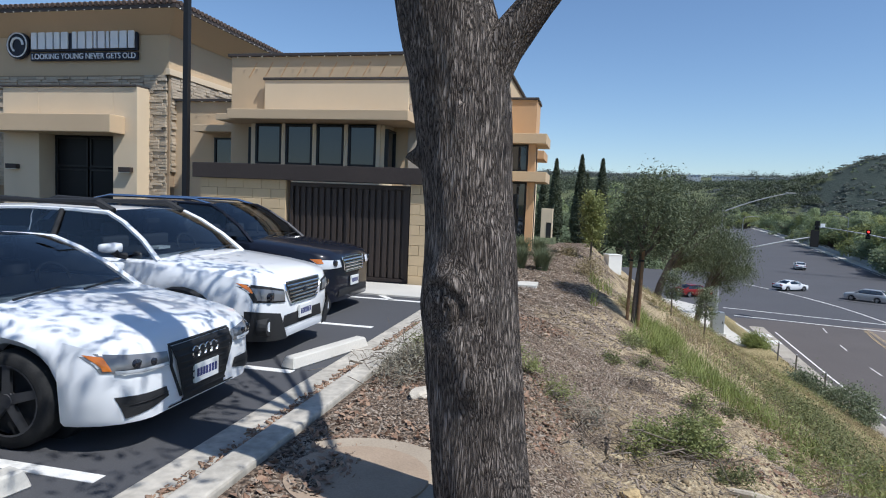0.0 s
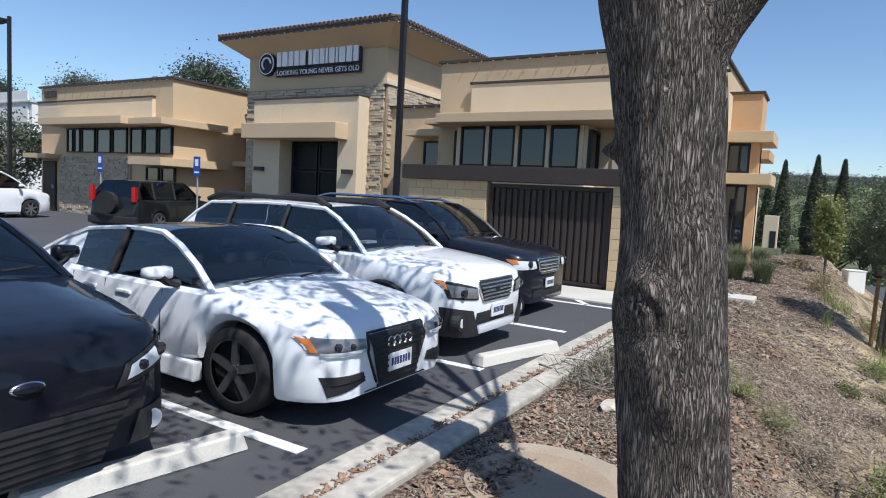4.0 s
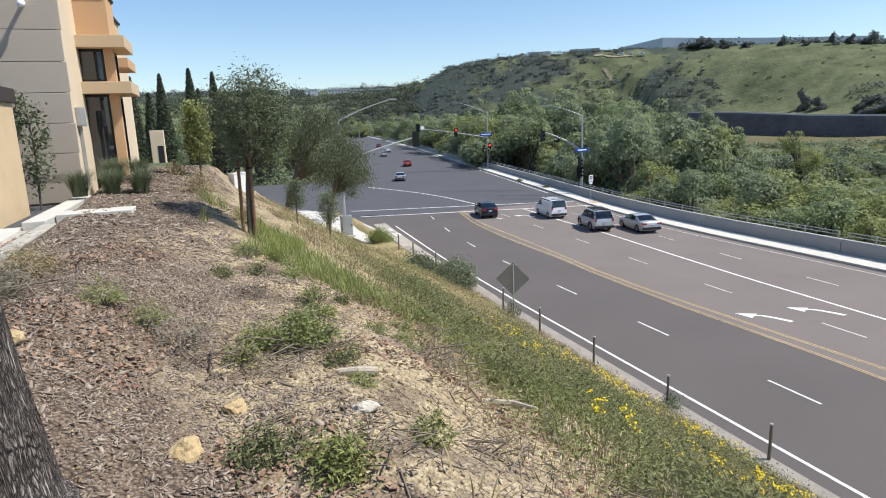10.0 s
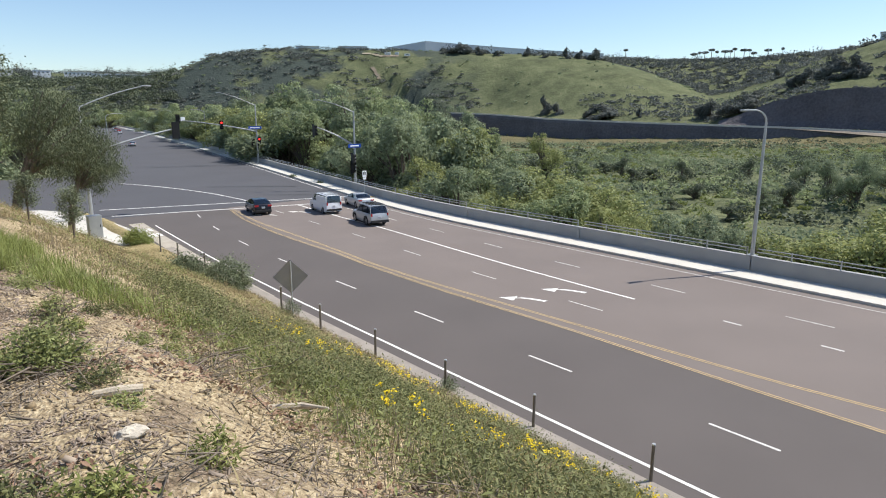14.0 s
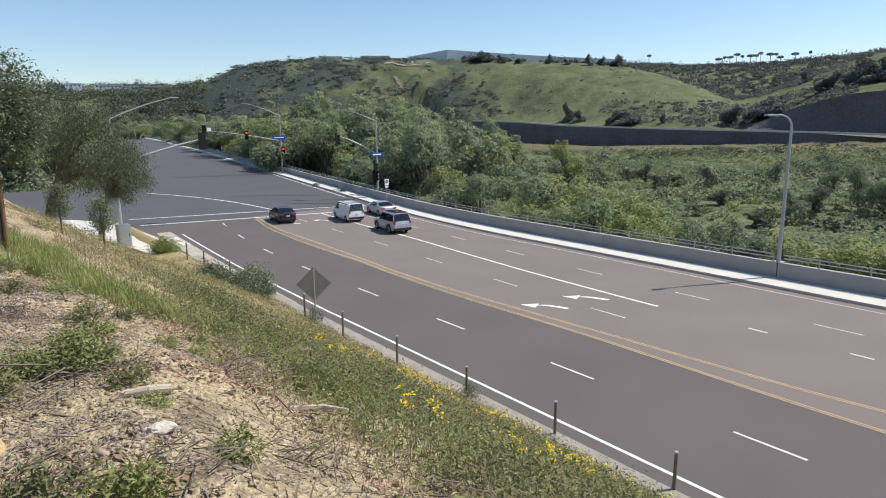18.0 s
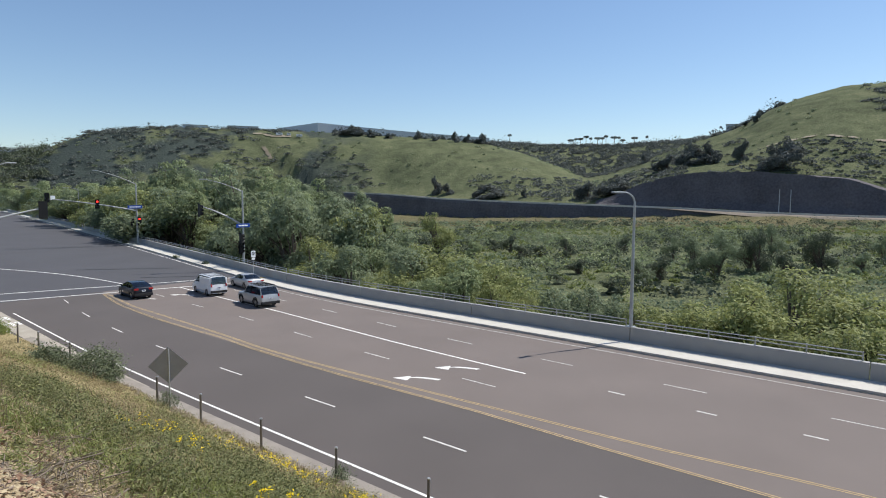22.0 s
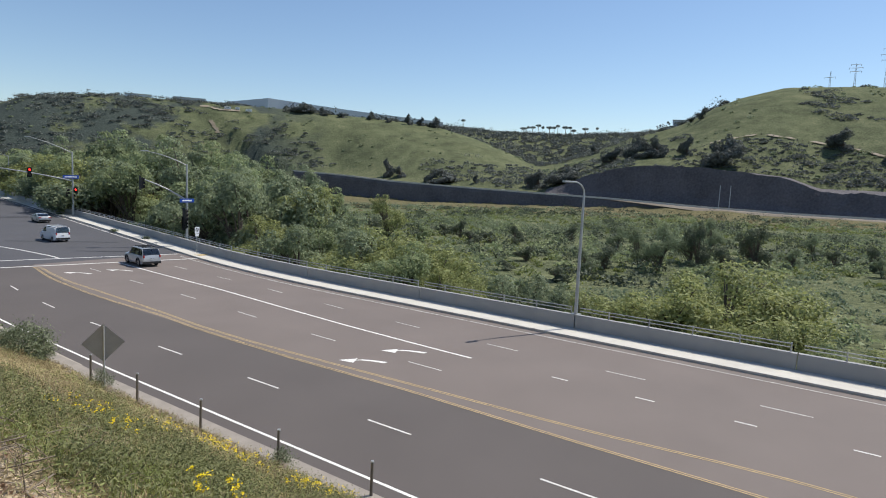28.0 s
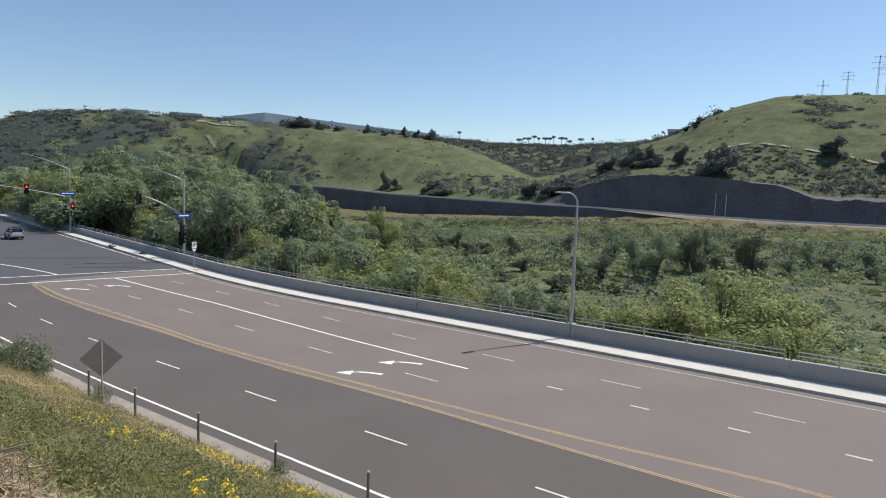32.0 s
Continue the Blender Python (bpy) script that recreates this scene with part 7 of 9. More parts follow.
p = on_bank(2600, 3.8, 12.0, 2.0, 15, lambda x, y: noise.noise((x * 0.9, y * 0.8, 33)) > 0.36 - 0.16 * sstep(5, 9, x))
p = np.repeat(p, 8, 0) + rng.normal(0, 0.022, (len(p) * 8, 3)) + np.repeat(rng.uniform(0.3, 0.55, len(p)), 8)[:, None] * [0, 0, 1]
v, f = leaf_cards(rng, p, 0.042, 0.026, 1.5)
stuff("yellow_flowers", v, f, petal, "yellow wild flowers on the slope", "flowers")


def bush(label, x, y, size, n, per, spread, ll, lw, m, seed, category="bush", up=0.3):
    b = tagged(empty(category.replace(" ", "_"), x, y, hill(x, y)), label, category)
    r = np.random.default_rng(seed)
    pts, cl = clumps(r, n, per, size, spread)
    pts[:, 2] = np.abs(pts[:, 2])
    bm = bmesh.new()
    for c in cl[:10]:
        tube(bm, [(0, 0, -0.1), (c[0] * 0.5, c[1] * 0.5, abs(c[2]) * 0.6), (c[0], c[1], abs(c[2]))], [0.012, 0.009, 0.004], 5)
    part("woody_base", bm, twig_mat, b)["kind"] = "stuff"
    leaf_part("leaves", b, pts, ll, lw, m, seed + 1, up)
    return b


def tangle(x, y, seed, n=60, r=0.28):
    """A heap of dry twigs."""
    t = tagged(empty("brush_heap", x, y, bank(x, y)), "small tangle of dry grey-brown twigs on the soil", "brush", "twig tangles on the brow")
    q = np.random.default_rng(seed)
    p = q.normal(0, 1, (n, 3)) * [r * 0.6, r * 0.6, 0.025] + [0, 0, 0.04]
    v, f = chunks(q, p, 0.15, 0.0042, 0.0042, 0.3)
    o = mesh_np("twig_mass", v, f, twig_mat)
    o.parent = t
    o["kind"] = "stuff"


bush("small bright green bush on the brow", 0.92, 6.05, (0.38, 0.3, 0.27), 80, 44, 0.05, 0.042, 0.02, leaf_yellow, 51)
for x, y, size, m, k in ((-1.7, 5.3, (0.26, 0.5, 0.26), leaf_grey, 53), (-1.62, 5.95, (0.26, 0.45, 0.24), leaf_weed, 54), (-1.58, 6.6, (0.24, 0.4, 0.2), leaf_grey, 56), (-1.5, 7.3, (0.3, 0.45, 0.24), leaf_dry, 58)):
    bush("low straggly grey-brown bush along the kerb", x, y, size, 70, 34, 0.06, 0.06, 0.008, m, k)["group"] = "dry bushes along the kerb"
    tangle(x, y, 900 + k, 150, 0.5)
bush("low grey-green weed on the mulch", -0.12, 5.8, (0.32, 0.3, 0.2), 20, 26, 0.06, 0.05, 0.012, leaf_grey, 55, "weed")
bush("low grey-green weed on bare soil", 0.44, 3.63, (0.22, 0.22, 0.2), 30, 35, 0.05, 0.05, 0.014, leaf_weed, 57, "weed")
bush("straggly green weed on bare soil", 0.8, 3.4, (0.2, 0.2, 0.25), 30, 35, 0.05, 0.05, 0.016, leaf_reed, 59, "weed")
bush("yellowish dry weed on the mulch", -0.69, 6.35, (0.2, 0.2, 0.2), 22, 34, 0.05, 0.06, 0.008, leaf_yellow, 61, "weed")
bush("yellowish dry weed among the chips", -0.38, 6.0, (0.25, 0.2, 0.18), 18, 30, 0.05, 0.06, 0.008, leaf_yellow, 63, "weed")
bush("dry reddish brush on the brow", 0.0, 15.0, (0.36, 0.36, 0.42), 50, 30, 0.08, 0.08, 0.012, leaf_dry, 65)
bush("dark dry brush along the brow", -0.58, 17.2, (0.25, 0.25, 0.28), 40, 30, 0.07, 0.07, 0.014, leaf_dry, 66)
bush("dry brush on the brow", 0.8, 13.6, (0.3, 0.3, 0.4), 40, 30, 0.08, 0.08, 0.012, leaf_dry, 67)
bush("round olive-green bush at the roadside", 11.9, 31.3, (1.3, 1.6, 1.4), 130, 60, 0.2, 0.13, 0.045, leaf_olive, 69)
bush("green shrub at the roadside", 10.6, 33.0, (0.9, 0.9, 1.0), 80, 60, 0.2, 0.14, 0.05, leaf_olive, 71)
bush("grassy shrub at the corner", 12.0, 47.5, (0.9, 1.6, 0.8), 80, 60, 0.2, 0.14, 0.05, leaf_fresh, 73)
bush("small grey shrub beside a post", 13.0, 15.1, (0.4, 0.4, 0.6), 40, 40, 0.1, 0.09, 0.02, leaf_olive, 75)
bush("small grey shrub beside the sign", 12.7, 25.6, (0.4, 0.4, 0.7), 40, 40, 0.1, 0.09, 0.02, leaf_olive, 77)

wr = random.Random(5)
tangle(0.72, 5.72, 790, 260, 0.5)
tangle(0.1, 5.4, 791, 160, 0.45)
tangle(2.2, 5.9, 792, 160, 0.4)
for k in range(16):
    tangle(wr.uniform(0.5, 3.6), wr.uniform(2.4, 8.5), 800 + k)
for k in range(34):
    x, y = wr.uniform(0.2, 3.4), wr.uniform(2.6, 10.5)
    q = wr.uniform(0.1, 0.24)
    bush("sparse grey-green weed on pale soil", x, y, (q, q, q * wr.uniform(0.7, 1.3)), 22, 26, 0.04, 0.045, 0.013, wr.choice((leaf_weed, leaf_reed, leaf_yellow, leaf_weed)), 500 + k, "weed")["group"] = "weeds on the brow"
rock_y = mat("ochre_rock", (0.46, 0.34, 0.18), 0.95, var=0.3, scale=9, fine=60, bump=0.6)
rock_w = mat("pale_rock", (0.55, 0.49, 0.40), 0.95, var=0.2, scale=9, fine=60, bump=0.6)
log_m = mat("bleached_wood", (0.5, 0.43, 0.33), 0.95, var=0.25, scale=9, fine=60, bump=0.6)


def rock(label, x, y, sx, sy, sz, m, seed, lift=0.3):
    bm = bmesh.new()
    bmesh.ops.create_icosphere(bm, subdivisions=2 if lift == 0.2 else 3, radius=1)
    for v in bm.verts:
        d = v.co.normalized()
        s = 1 + 0.5 * noise.noise(d * 1.2 + Vector((seed, 0, 0))) + 0.22 * noise.noise(d * 4 + Vector((0, seed, 0)))
        v.co = Vector((d.x * sx * s, d.y * sy * s, max(-0.6, d.z * s) * sz))
    o = obj("rock", bm, m)
    o.matrix_basis = pose(x, y, bank(x, y) + sz * lift, 0, 0, seed * 57)
    return tagged(o, label, "rock")


rock("ochre sandstone rock on bare soil", 0.03, 3.82, 0.105, 0.08, 0.08, rock_y, 1)
rock("pale ochre rock half buried in mulch", 0.32, 4.53, 0.09, 0.08, 0.07, rock_y, 2, 0.1)
rock("smooth pale rounded stone on bare soil", 1.13, 4.08, 0.09, 0.06, 0.045, rock_w, 3)
rock("pale flat rock among the chips", -1.35, 4.7, 0.16, 0.1, 0.06, rock_w, 4)
rock("pale flat rock by the kerb", -1.05, 5.0, 0.1, 0.08, 0.05, rock_y, 5)
rock_b = mat("brown_rubble", (0.22, 0.18, 0.14), 0.95, var=0.35, scale=6, fine=50, bump=0.6)
for k in range(54):
    y = 7 + 0.55 * k + rng.uniform(-0.35, 0.35)
    q = min(1.1, rng.lognormal(-0.45, 0.4))
    rock("brownish rubble stone along the slope foot", 12.65 + rng.uniform(-0.45, 0.4), y, 0.17 * q, 0.24 * q, 0.13 * q, rock_b, 10 + k, 0.2)["group"] = "rubble along the road edge"
lg = tagged(empty("log", 1.3, 5.1, bank(1.3, 5.1) + 0.03, 160), "short bleached piece of branch", "log")
bm = bmesh.new()
tube(bm, [(-0.16, 0, 0), (0, 0.01, 0.01), (0.16, 0, 0)], [0.035, 0.04, 0.03], 10)
part("wood", bm, log_m, lg)
br = tagged(empty("branch", 2.6, 5.3, bank(2.6, 5.3) + 0.05, 130), "crooked bleached fallen branch on the slope", "branch")
bm = bmesh.new()
tube(bm, [(-0.48, 0.06, 0.06), (-0.2, -0.03, 0.02), (0.1, 0.04, 0.0), (0.42, -0.05, 0.05)], [0.012, 0.03, 0.035, 0.014], 8)
part("wood", bm, log_m, br)
pad = tagged(empty("utility_cover"), "round brown utility cover in a concrete collar", "manhole")
zc = bank(-1.35, 3.05) - 0.005
bm = bmesh.new()
tube(bm, [(-1.35, 3.05, zc - 0.2), (-1.35, 3.05, zc + 0.02)], [0.6, 0.6], 40)
part("collar", bm, mat("dusty_concrete", (0.38, 0.31, 0.23), 0.95, var=0.2, scale=4, fine=70), pad)
bm = bmesh.new()
tube(bm, [(-1.35, 3.05, zc), (-1.35, 3.05, zc + 0.035)], [0.42, 0.42], 36)
part("cover", bm, mat("rusty_concrete", (0.36, 0.27, 0.19), 0.9, var=0.2, scale=4, fine=80), pad)
# ---- valley trees ----
def grove_tree(label, height, spread, lobes, per, ll, lw, m, seed, radius, low=0.3, sparse=0.25):
    """A tree with an uneven crown of leafy lobes, large ones within and small ones at the limb ends, gaps between them."""
    rng = np.random.default_rng(seed)
    t = tagged(empty("valley_tree"), label, "tree", "riverside trees")
    cz, hz = height * (0.5 + low / 2), height * (0.5 - low / 2)
    bm = bmesh.new()
    tube(bm, [(0, 0, -0.5), (0.1, 0.1, height * 0.3), (-0.1, 0, height * 0.7)], [radius, radius * 0.75, radius * 0.3], 8)
    pts, out = [], []
    for k in range(lobes):
        small = k > lobes * 0.45
        zz = 1 - 2 * (k * 0.618 % 1)
        a = k * 2.4 + rng.uniform(-0.5, 0.5)
        h = math.sqrt(max(0.05, 1 - zz * zz))
        d = np.array([h * math.cos(a), h * math.sin(a), zz * 0.9 + 0.1])
        q = rng.uniform(0.75, 1.08) if small else rng.uniform(0.35, 0.75)
        c = d * q * np.array([spread, spread, hz]) + [0, 0, cz]
        r = spread * (rng.uniform(0.13, 0.22) if small else rng.uniform(0.26, 0.4))
        n = int(per * (r / spread / 0.3) ** 2)
        o = rand_dirs(rng, n)
        o[:, 2] = np.where(o[:, 2] < -0.45, -o[:, 2], o[:, 2])
        tuft = np.sin(o[:, 0] * 6 + k) * np.sin(o[:, 1] * 7 + 2 * k) * np.sin(o[:, 2] * 6 + 3 * k)
        o = o[tuft > -0.28 - 0.25 * rng.random(n)]
        tuft = np.sin(o[:, 0] * 6 + k) * np.sin(o[:, 1] * 7 + 2 * k) * np.sin(o[:, 2] * 6 + 3 * k)
        rr = r * (1 - sparse * rng.random(len(o)) ** 1.5) * (1 + 0.35 * tuft)
        pts.append(c + o * rr[:, None] * [1, 1, 0.8])
        out.append(o + [0, 0, 0.25])
        tube(bm, [(0, 0, height * rng.uniform(0.2, 0.5)), tuple(c * [0.5, 0.5, 0.85]), tuple(c)], [radius * 0.4, radius * 0.25, radius * 0.08], 5)
    part("trunk", bm, trunk_mat, t)
    v, f = shell_cards(rng, np.concatenate(pts), np.concatenate(out), ll, lw)
    o = mesh_np("crown", v, f, m)
    o.parent = t
    o["kind"] = "stuff"
    return t


vt = [
    grove_tree("broad green riverside tree below the bridge", 13, 5.2, 40, 330, 0.34, 0.2, leaf_valley, 101, 0.3),
    grove_tree("tall grey-green riverside tree below the bridge", 15, 4.8, 44, 330, 0.34, 0.19, leaf_grove, 103, 0.3),
    grove_tree("sparse yellow-green riverside tree", 9, 4.2, 46, 170, 0.27, 0.15, leaf_yellow, 105, 0.2, 0.25, 0.6),
    grove_tree("dense dark green riverside tree", 10, 4.4, 30, 300, 0.31, 0.19, leaf_dark, 107, 0.28, 0.1),
    grove_tree("rounded olive-green riverside tree", 11, 5.0, 36, 320, 0.31, 0.19, leaf_grove, 109, 0.28, 0.2),
]
tops = (12.6, 14.5, 8.8, 9.6, 10.6)
vrng = random.Random(77)
used = [False] * len(vt)


def valley(kind, x, y, s, sz=None):
    s, sz = s * 1.1, (sz or s) * 1.16
    z = land(x, y) - 0.2 - 0.24 * tops[kind] * sz
    if not used[kind]:
        used[kind] = True
        return put(vt[kind], x, y, z, s, vrng.uniform(0, 360), sz)
    return again(vt[kind], x, y, z, s, vrng.uniform(0, 360), sz=sz)


def polar(az, r):
    return r * math.sin(radians(az)), r * math.cos(radians(az))


# the tall belt behind the parapet
for az, r, top in [(vrng.uniform(11, 45), vrng.uniform(80, 190), None) for _ in range(88)]:
    x, y = polar(az, r)
    if x < 44 + bend(y):
        continue
    el = lerps([(10, 0.4), (16, 0.9), (20, 1.2), (24, 2.1), (27, 2.5), (30, 2.7), (35, 2.1), (39.5, 1.4), (43.5, 1.0), (46, -0.8)], az) - 1.9 * vrng.random() ** 1.6 - (1.2 if r < 110 else 0)
    h = 1.4 + r * math.tan(radians(el)) - land(x, y)
    if h < 5:
        continue
    kind = vrng.choice((0, 4, 1, 1, 4, 0, 3) if r > 105 else (0, 2, 4, 4))
    s = h / tops[kind]
    valley(kind, x, y, min(s, 1.5) * vrng.uniform(0.8, 1.1), s)
# lower trees and thickets right behind the parapet
for k in range(78):
    az = vrng.uniform(14, 92)
    d = vrng.uniform(4, 24)
    rr = (42 + d) / max(0.35, math.sin(radians(az)))
    x, y = polar(az, rr)
    if x < 43 + bend(y) or y > 150 or (az > 55 and vrng.random() < 0.55):
        continue
    el = lerps([(14, -1.0), (30, -2.0), (40, -3.0), (46, -4.3), (52, -5.8), (56, -7.6), (60, -8.7), (66, -8.7), (70, -9.3), (74, -8.2), (77, -7.6), (81, -8.3), (85, -9.7), (92, -10.5)], az) - vrng.uniform(0, 2.0)
    h = 1.4 + rr * math.tan(radians(el)) - land(x, y)
    if h < 1.5:
        continue
    kind = vrng.choice((0, 2, 2, 4, 0)) if az < 52 else vrng.choice((3, 3, 4, 2, 0)) if az < 67 else vrng.choice((2, 2, 4, 0))
    s = h / tops[kind]
    valley(kind, x, y, s * 1.15, s)
for az, r, el in ((47.3, 66, -4.2), (50.6, 68, -4.9), (54.0, 64, -5.9), (71.9, 52, -8.5), (74.7, 54, -6.7), (79.0, 57, -5.1), (76.9, 61, -6.4), (81.6, 54, -7.2), (84.5, 50, -9.0), (60.2, 57, -8.2), (62.9, 58, -8.0), (65.8, 56, -9.0)):
    x, y = polar(az, r)
    h = 1.4 + r * math.tan(radians(el)) - land(x, y)
    kind = 2 if az > 68 or az < 55 else 4
    valley(kind, x, y, h / tops[kind] * (1.3 if kind == 2 else 1.05), h / tops[kind])
for az, r, kind, sz in ((49.3, 150, 2, 1.35), (81.0, 140, 3, 1.0), (76.0, 135, 4, 0.85), (77.5, 165, 4, 0.8), (56, 165, 3, 0.6), (61, 150, 3, 0.6), (66, 170, 3, 0.55), (70, 150, 4, 0.6), (85, 160, 4, 0.6), (89, 150, 3, 0.6)):
    x, y = polar(az, r)
    valley(kind, x, y, sz * 0.75, sz)
# single dark and olive trees standing out on the valley floor
for az, r, el, kind, wide in ((76.6, 130, -2.5, 3, 0.6), (71.8, 120, -3.4, 4, 0.8), (73.6, 116, -2.8, 4, 0.7), (57.0, 150, -4.5, 3, 1.5), (58.7, 156, -4.5, 3, 1.4), (62.1, 120, -5.5, 3, 1.3),
                              (60.2, 105, -6.9, 3, 1.5), (69.0, 115, -4.9, 3, 1.1), (67.3, 110, -5.6, 4, 1.1), (65.0, 98, -7.2, 3, 1.4), (80.6, 150, -3.6, 3, 0.9), (83.7, 140, -4.2, 4, 1.0),
                              (86.5, 150, -4.0, 3, 1.0), (54.5, 170, -4.0, 3, 1.2), (52.6, 150, -4.2, 0, 1.0), (78.6, 118, -4.2, 3, 0.9), (89.5, 140, -4.4, 4, 1.0)):
    x, y = polar(az, r)
    s = (1.4 + r * math.tan(radians(el)) - land(x, y)) / tops[kind]
    valley(kind, x, y, s * wide, s)
# trees along the far parapet, where the road swings away
for k in range(95):
    az = vrng.uniform(10, 27)
    edge = 70.0
    while polar(az, edge)[0] < 40 + bend(polar(az, edge)[1]) and edge < 420:
        edge += 4
    r = edge * vrng.uniform(1.02, 1.3)
    x, y = polar(az, r)
    el = lerps([(10, -0.1), (14, 0.5), (19, 0.8), (24, 0.9), (27, 0.6)], az) - vrng.uniform(0, 1.5) * (1.3 - r / edge) / 0.28
    h = 1.4 + r * math.tan(radians(el)) - land(x, y)
    if h > 2:
        kind = vrng.choice((2, 0, 2, 4))
        valley(kind, x, y, min(h / tops[kind], 1.3) * 1.3, h / tops[kind])
# thickets over the valley floor
srng = np.random.default_rng(211)
for m, nm, lab, seed in ((leaf_yellow, "parapet_shrubs", "yellow-olive shrubs leaning over the parapet foot", 5), (leaf_olive, "parapet_brush", "grey-green brush behind the parapet", 6)):
    out = []
    for _ in range(230):
        y, q = srng.uniform(8, 165), 1.15 * srng.lognormal(0, 0.35)
        x = 40.6 + bend(y) + srng.uniform(0.4, 6)
        if noise.noise((x * 0.08, y * 0.06, seed)) < -0.08:
            continue
        dd = rand_dirs(srng, 190) * srng.uniform(0.35, 1, 190)[:, None]
        dd[:, 2] = np.abs(dd[:, 2]) * 1.2 - 0.2
        out.append(dd * q * [1.2, 1.5, 1.0] + [x, y, max(land(x, y), -10.2)])
    v, f = leaf_cards(srng, np.concatenate(out), 0.26, 0.13)
    stuff(nm, v, f, m, lab, "shrubs")


def scrub(name, n, az0, az1, r0, r1, size, per, m, label, keep=None, leafs=(1.4, 0.9), flat=0.6):
    out = []
    for _ in range(n):
        az, r = srng.uniform(az0, az1), math.sqrt(srng.uniform(r0 * r0, r1 * r1))
        x, y = polar(az, r)
        if (x < 46 + bend(y) and (r < 330 or x > bend(y) - 4) and r < 640) or (keep and not keep(x, y, az, r)):
            continue
        s = size * srng.lognormal(0, 0.45)
        z = land(x, y)
        d = rand_dirs(srng, per) * srng.uniform(0.5, 1, per)[:, None]
        d[:, 2] = np.abs(d[:, 2]) * flat
        out.append(d * s + [x, y, z])
    v, f = leaf_cards(srng, np.concatenate(out), *leafs)
    return stuff(name, v, f, m, label, "scrub")


scrub("valley_scrub", 1500, 8, 96, 70, 380, 1.8, 60, leaf_valley, "green bushes over the valley floor", lambda x, y, az, r: noise.noise((x * 0.02, y * 0.02, 4)) > 0.0, (0.8, 0.5))
scrub("valley_thicket", 900, 8, 96, 80, 400, 2.5, 70, leaf_dark, "dark thickets on the valley floor", lambda x, y, az, r: noise.noise((x * 0.022, y * 0.022, 9)) > 0.02, (0.85, 0.5), 0.8)
scrub("reeds", 2300, 42, 96, 90, 330, 1.0, 36, leaf_fresh, "pale green reeds on the valley floor", lambda x, y, az, r: noise.noise((x * 0.015, y * 0.015, 14)) > -0.12, (0.9, 0.25), 0.7)
scrub("dry_scrub", 380, 46, 96, 300, 412, 1.1, 24, leaf_dry, "brown dry brush below the freeway", lambda x, y, az, r: x < 404, (0.9, 0.5), 0.4)
scrub("green_scrub", 500, 44, 96, 300, 412, 1.8, 40, leaf_grove, "green bushes below the freeway", lambda x, y, az, r: x < 402 and noise.noise((x * 0.02, y * 0.02, 24)) > 0.1, (0.9, 0.6), 0.6)


scrub("valley_bushes", 2600, 40, 96, 72, 270, 1.5, 40, leaf_grove, "dense green bushes on the near valley floor", lambda x, y, az, r: noise.noise((x * 0.025, y * 0.025, 34)) > -0.1, (0.55, 0.36), 0.7)
scrub("dark_bushes", 800, 40, 96, 80, 320, 2.4, 60, leaf_dark, "dark rounded bushes on the near valley floor", lambda x, y, az, r: noise.noise((x * 0.022, y * 0.022, 44)) > 0.06, (0.6, 0.4), 0.9)


# chaparral on the hills
def on_hill(x, az, r):
    return r > min(462 / max(0.01, math.sin(radians(az))), 650)


hillk = lambda x, y, az, r: on_hill(x, az, r) and noise.noise((x * 0.011, y * 0.011, 3)) + 0.5 * noise.noise((x * 0.04, y * 0.04, 13)) > lerps([(14, -0.9), (19, -0.4), (30, -0.28), (37, -0.2), (41, 0.1), (45, 0.33), (58, 0.35), (62, -0.1), (70, -0.05), (74, 0.3), (95, 0.3)], az)
scrub("hill_chaparral", 5200, 10, 95, 480, 800, 5.0, 46, leaf_hazy_sage, "dark grey-green chaparral over the hills", hillk, (1.7, 1.2), 0.4)
scrub("hill_brush", 1200, 14, 95, 480, 780, 2.2, 26, leaf_grove, "low green brush over the hills", lambda x, y, az, r: on_hill(x, az, r) and noise.noise((x * 0.02, y * 0.02, 6)) > 0.1, (1.6, 1.1), 0.5)
scrub("skyline_trees", 2200, -12, 18, 600, 930, 6.0, 60, leaf_dark, "green trees below the western skyline", lambda x, y, az, r: (r > 640 or (y > 560 and x > 60 + bend(y))) and noise.noise((x * 0.02, y * 0.02, 9)) > -0.25, (2.0, 1.4), 0.9)
scrub("roadside_wood", 900, -6, 12, 340, 720, 4.0, 70, leaf_valley, "green woods beside the far road", None, (2.2, 1.5), 0.75)
scrub("far_wood", 3000, -10, 19, 900, 1440, 8.0, 56, leaf_hazy_sage, "hazy grey-green woods on the far slope", lambda x, y, az, r: noise.noise((x * 0.011, y * 0.011, 19)) > -0.12, (2.0, 1.4), 0.8)
scrub("ridge_trees", 300, 40, 78, 755, 800, 4.0, 60, leaf_hazy_sage, "tree line along the ridge", lambda x, y, az, r: az < 55 or az > 67, (2.0, 1.4), 0.9)
scrub("gully_scrub", 1500, 54, 74, 780, 1440, 7.0, 44, leaf_hazy_sage, "dark scrub in the gully between the hills", None, (3.4, 2.4), 0.6)
scrub("far_ridge_trees", 600, -10, 76, 1370, 1460, 5.5, 60, leaf_hazy_sage, "tree line on the far ridge", lambda x, y, az, r: (az < 20 and noise.noise((x * 0.01, y * 0.01, 3)) > -0.05) or az > 52, (2.0, 1.4), 1.0)
scrub("skyline_crowns", 90, -11, 19, 1250, 1430, 5.5, 150, leaf_hazy_sage, "separate tall trees along the far ridge", None, (2.6, 1.9), 1.3)
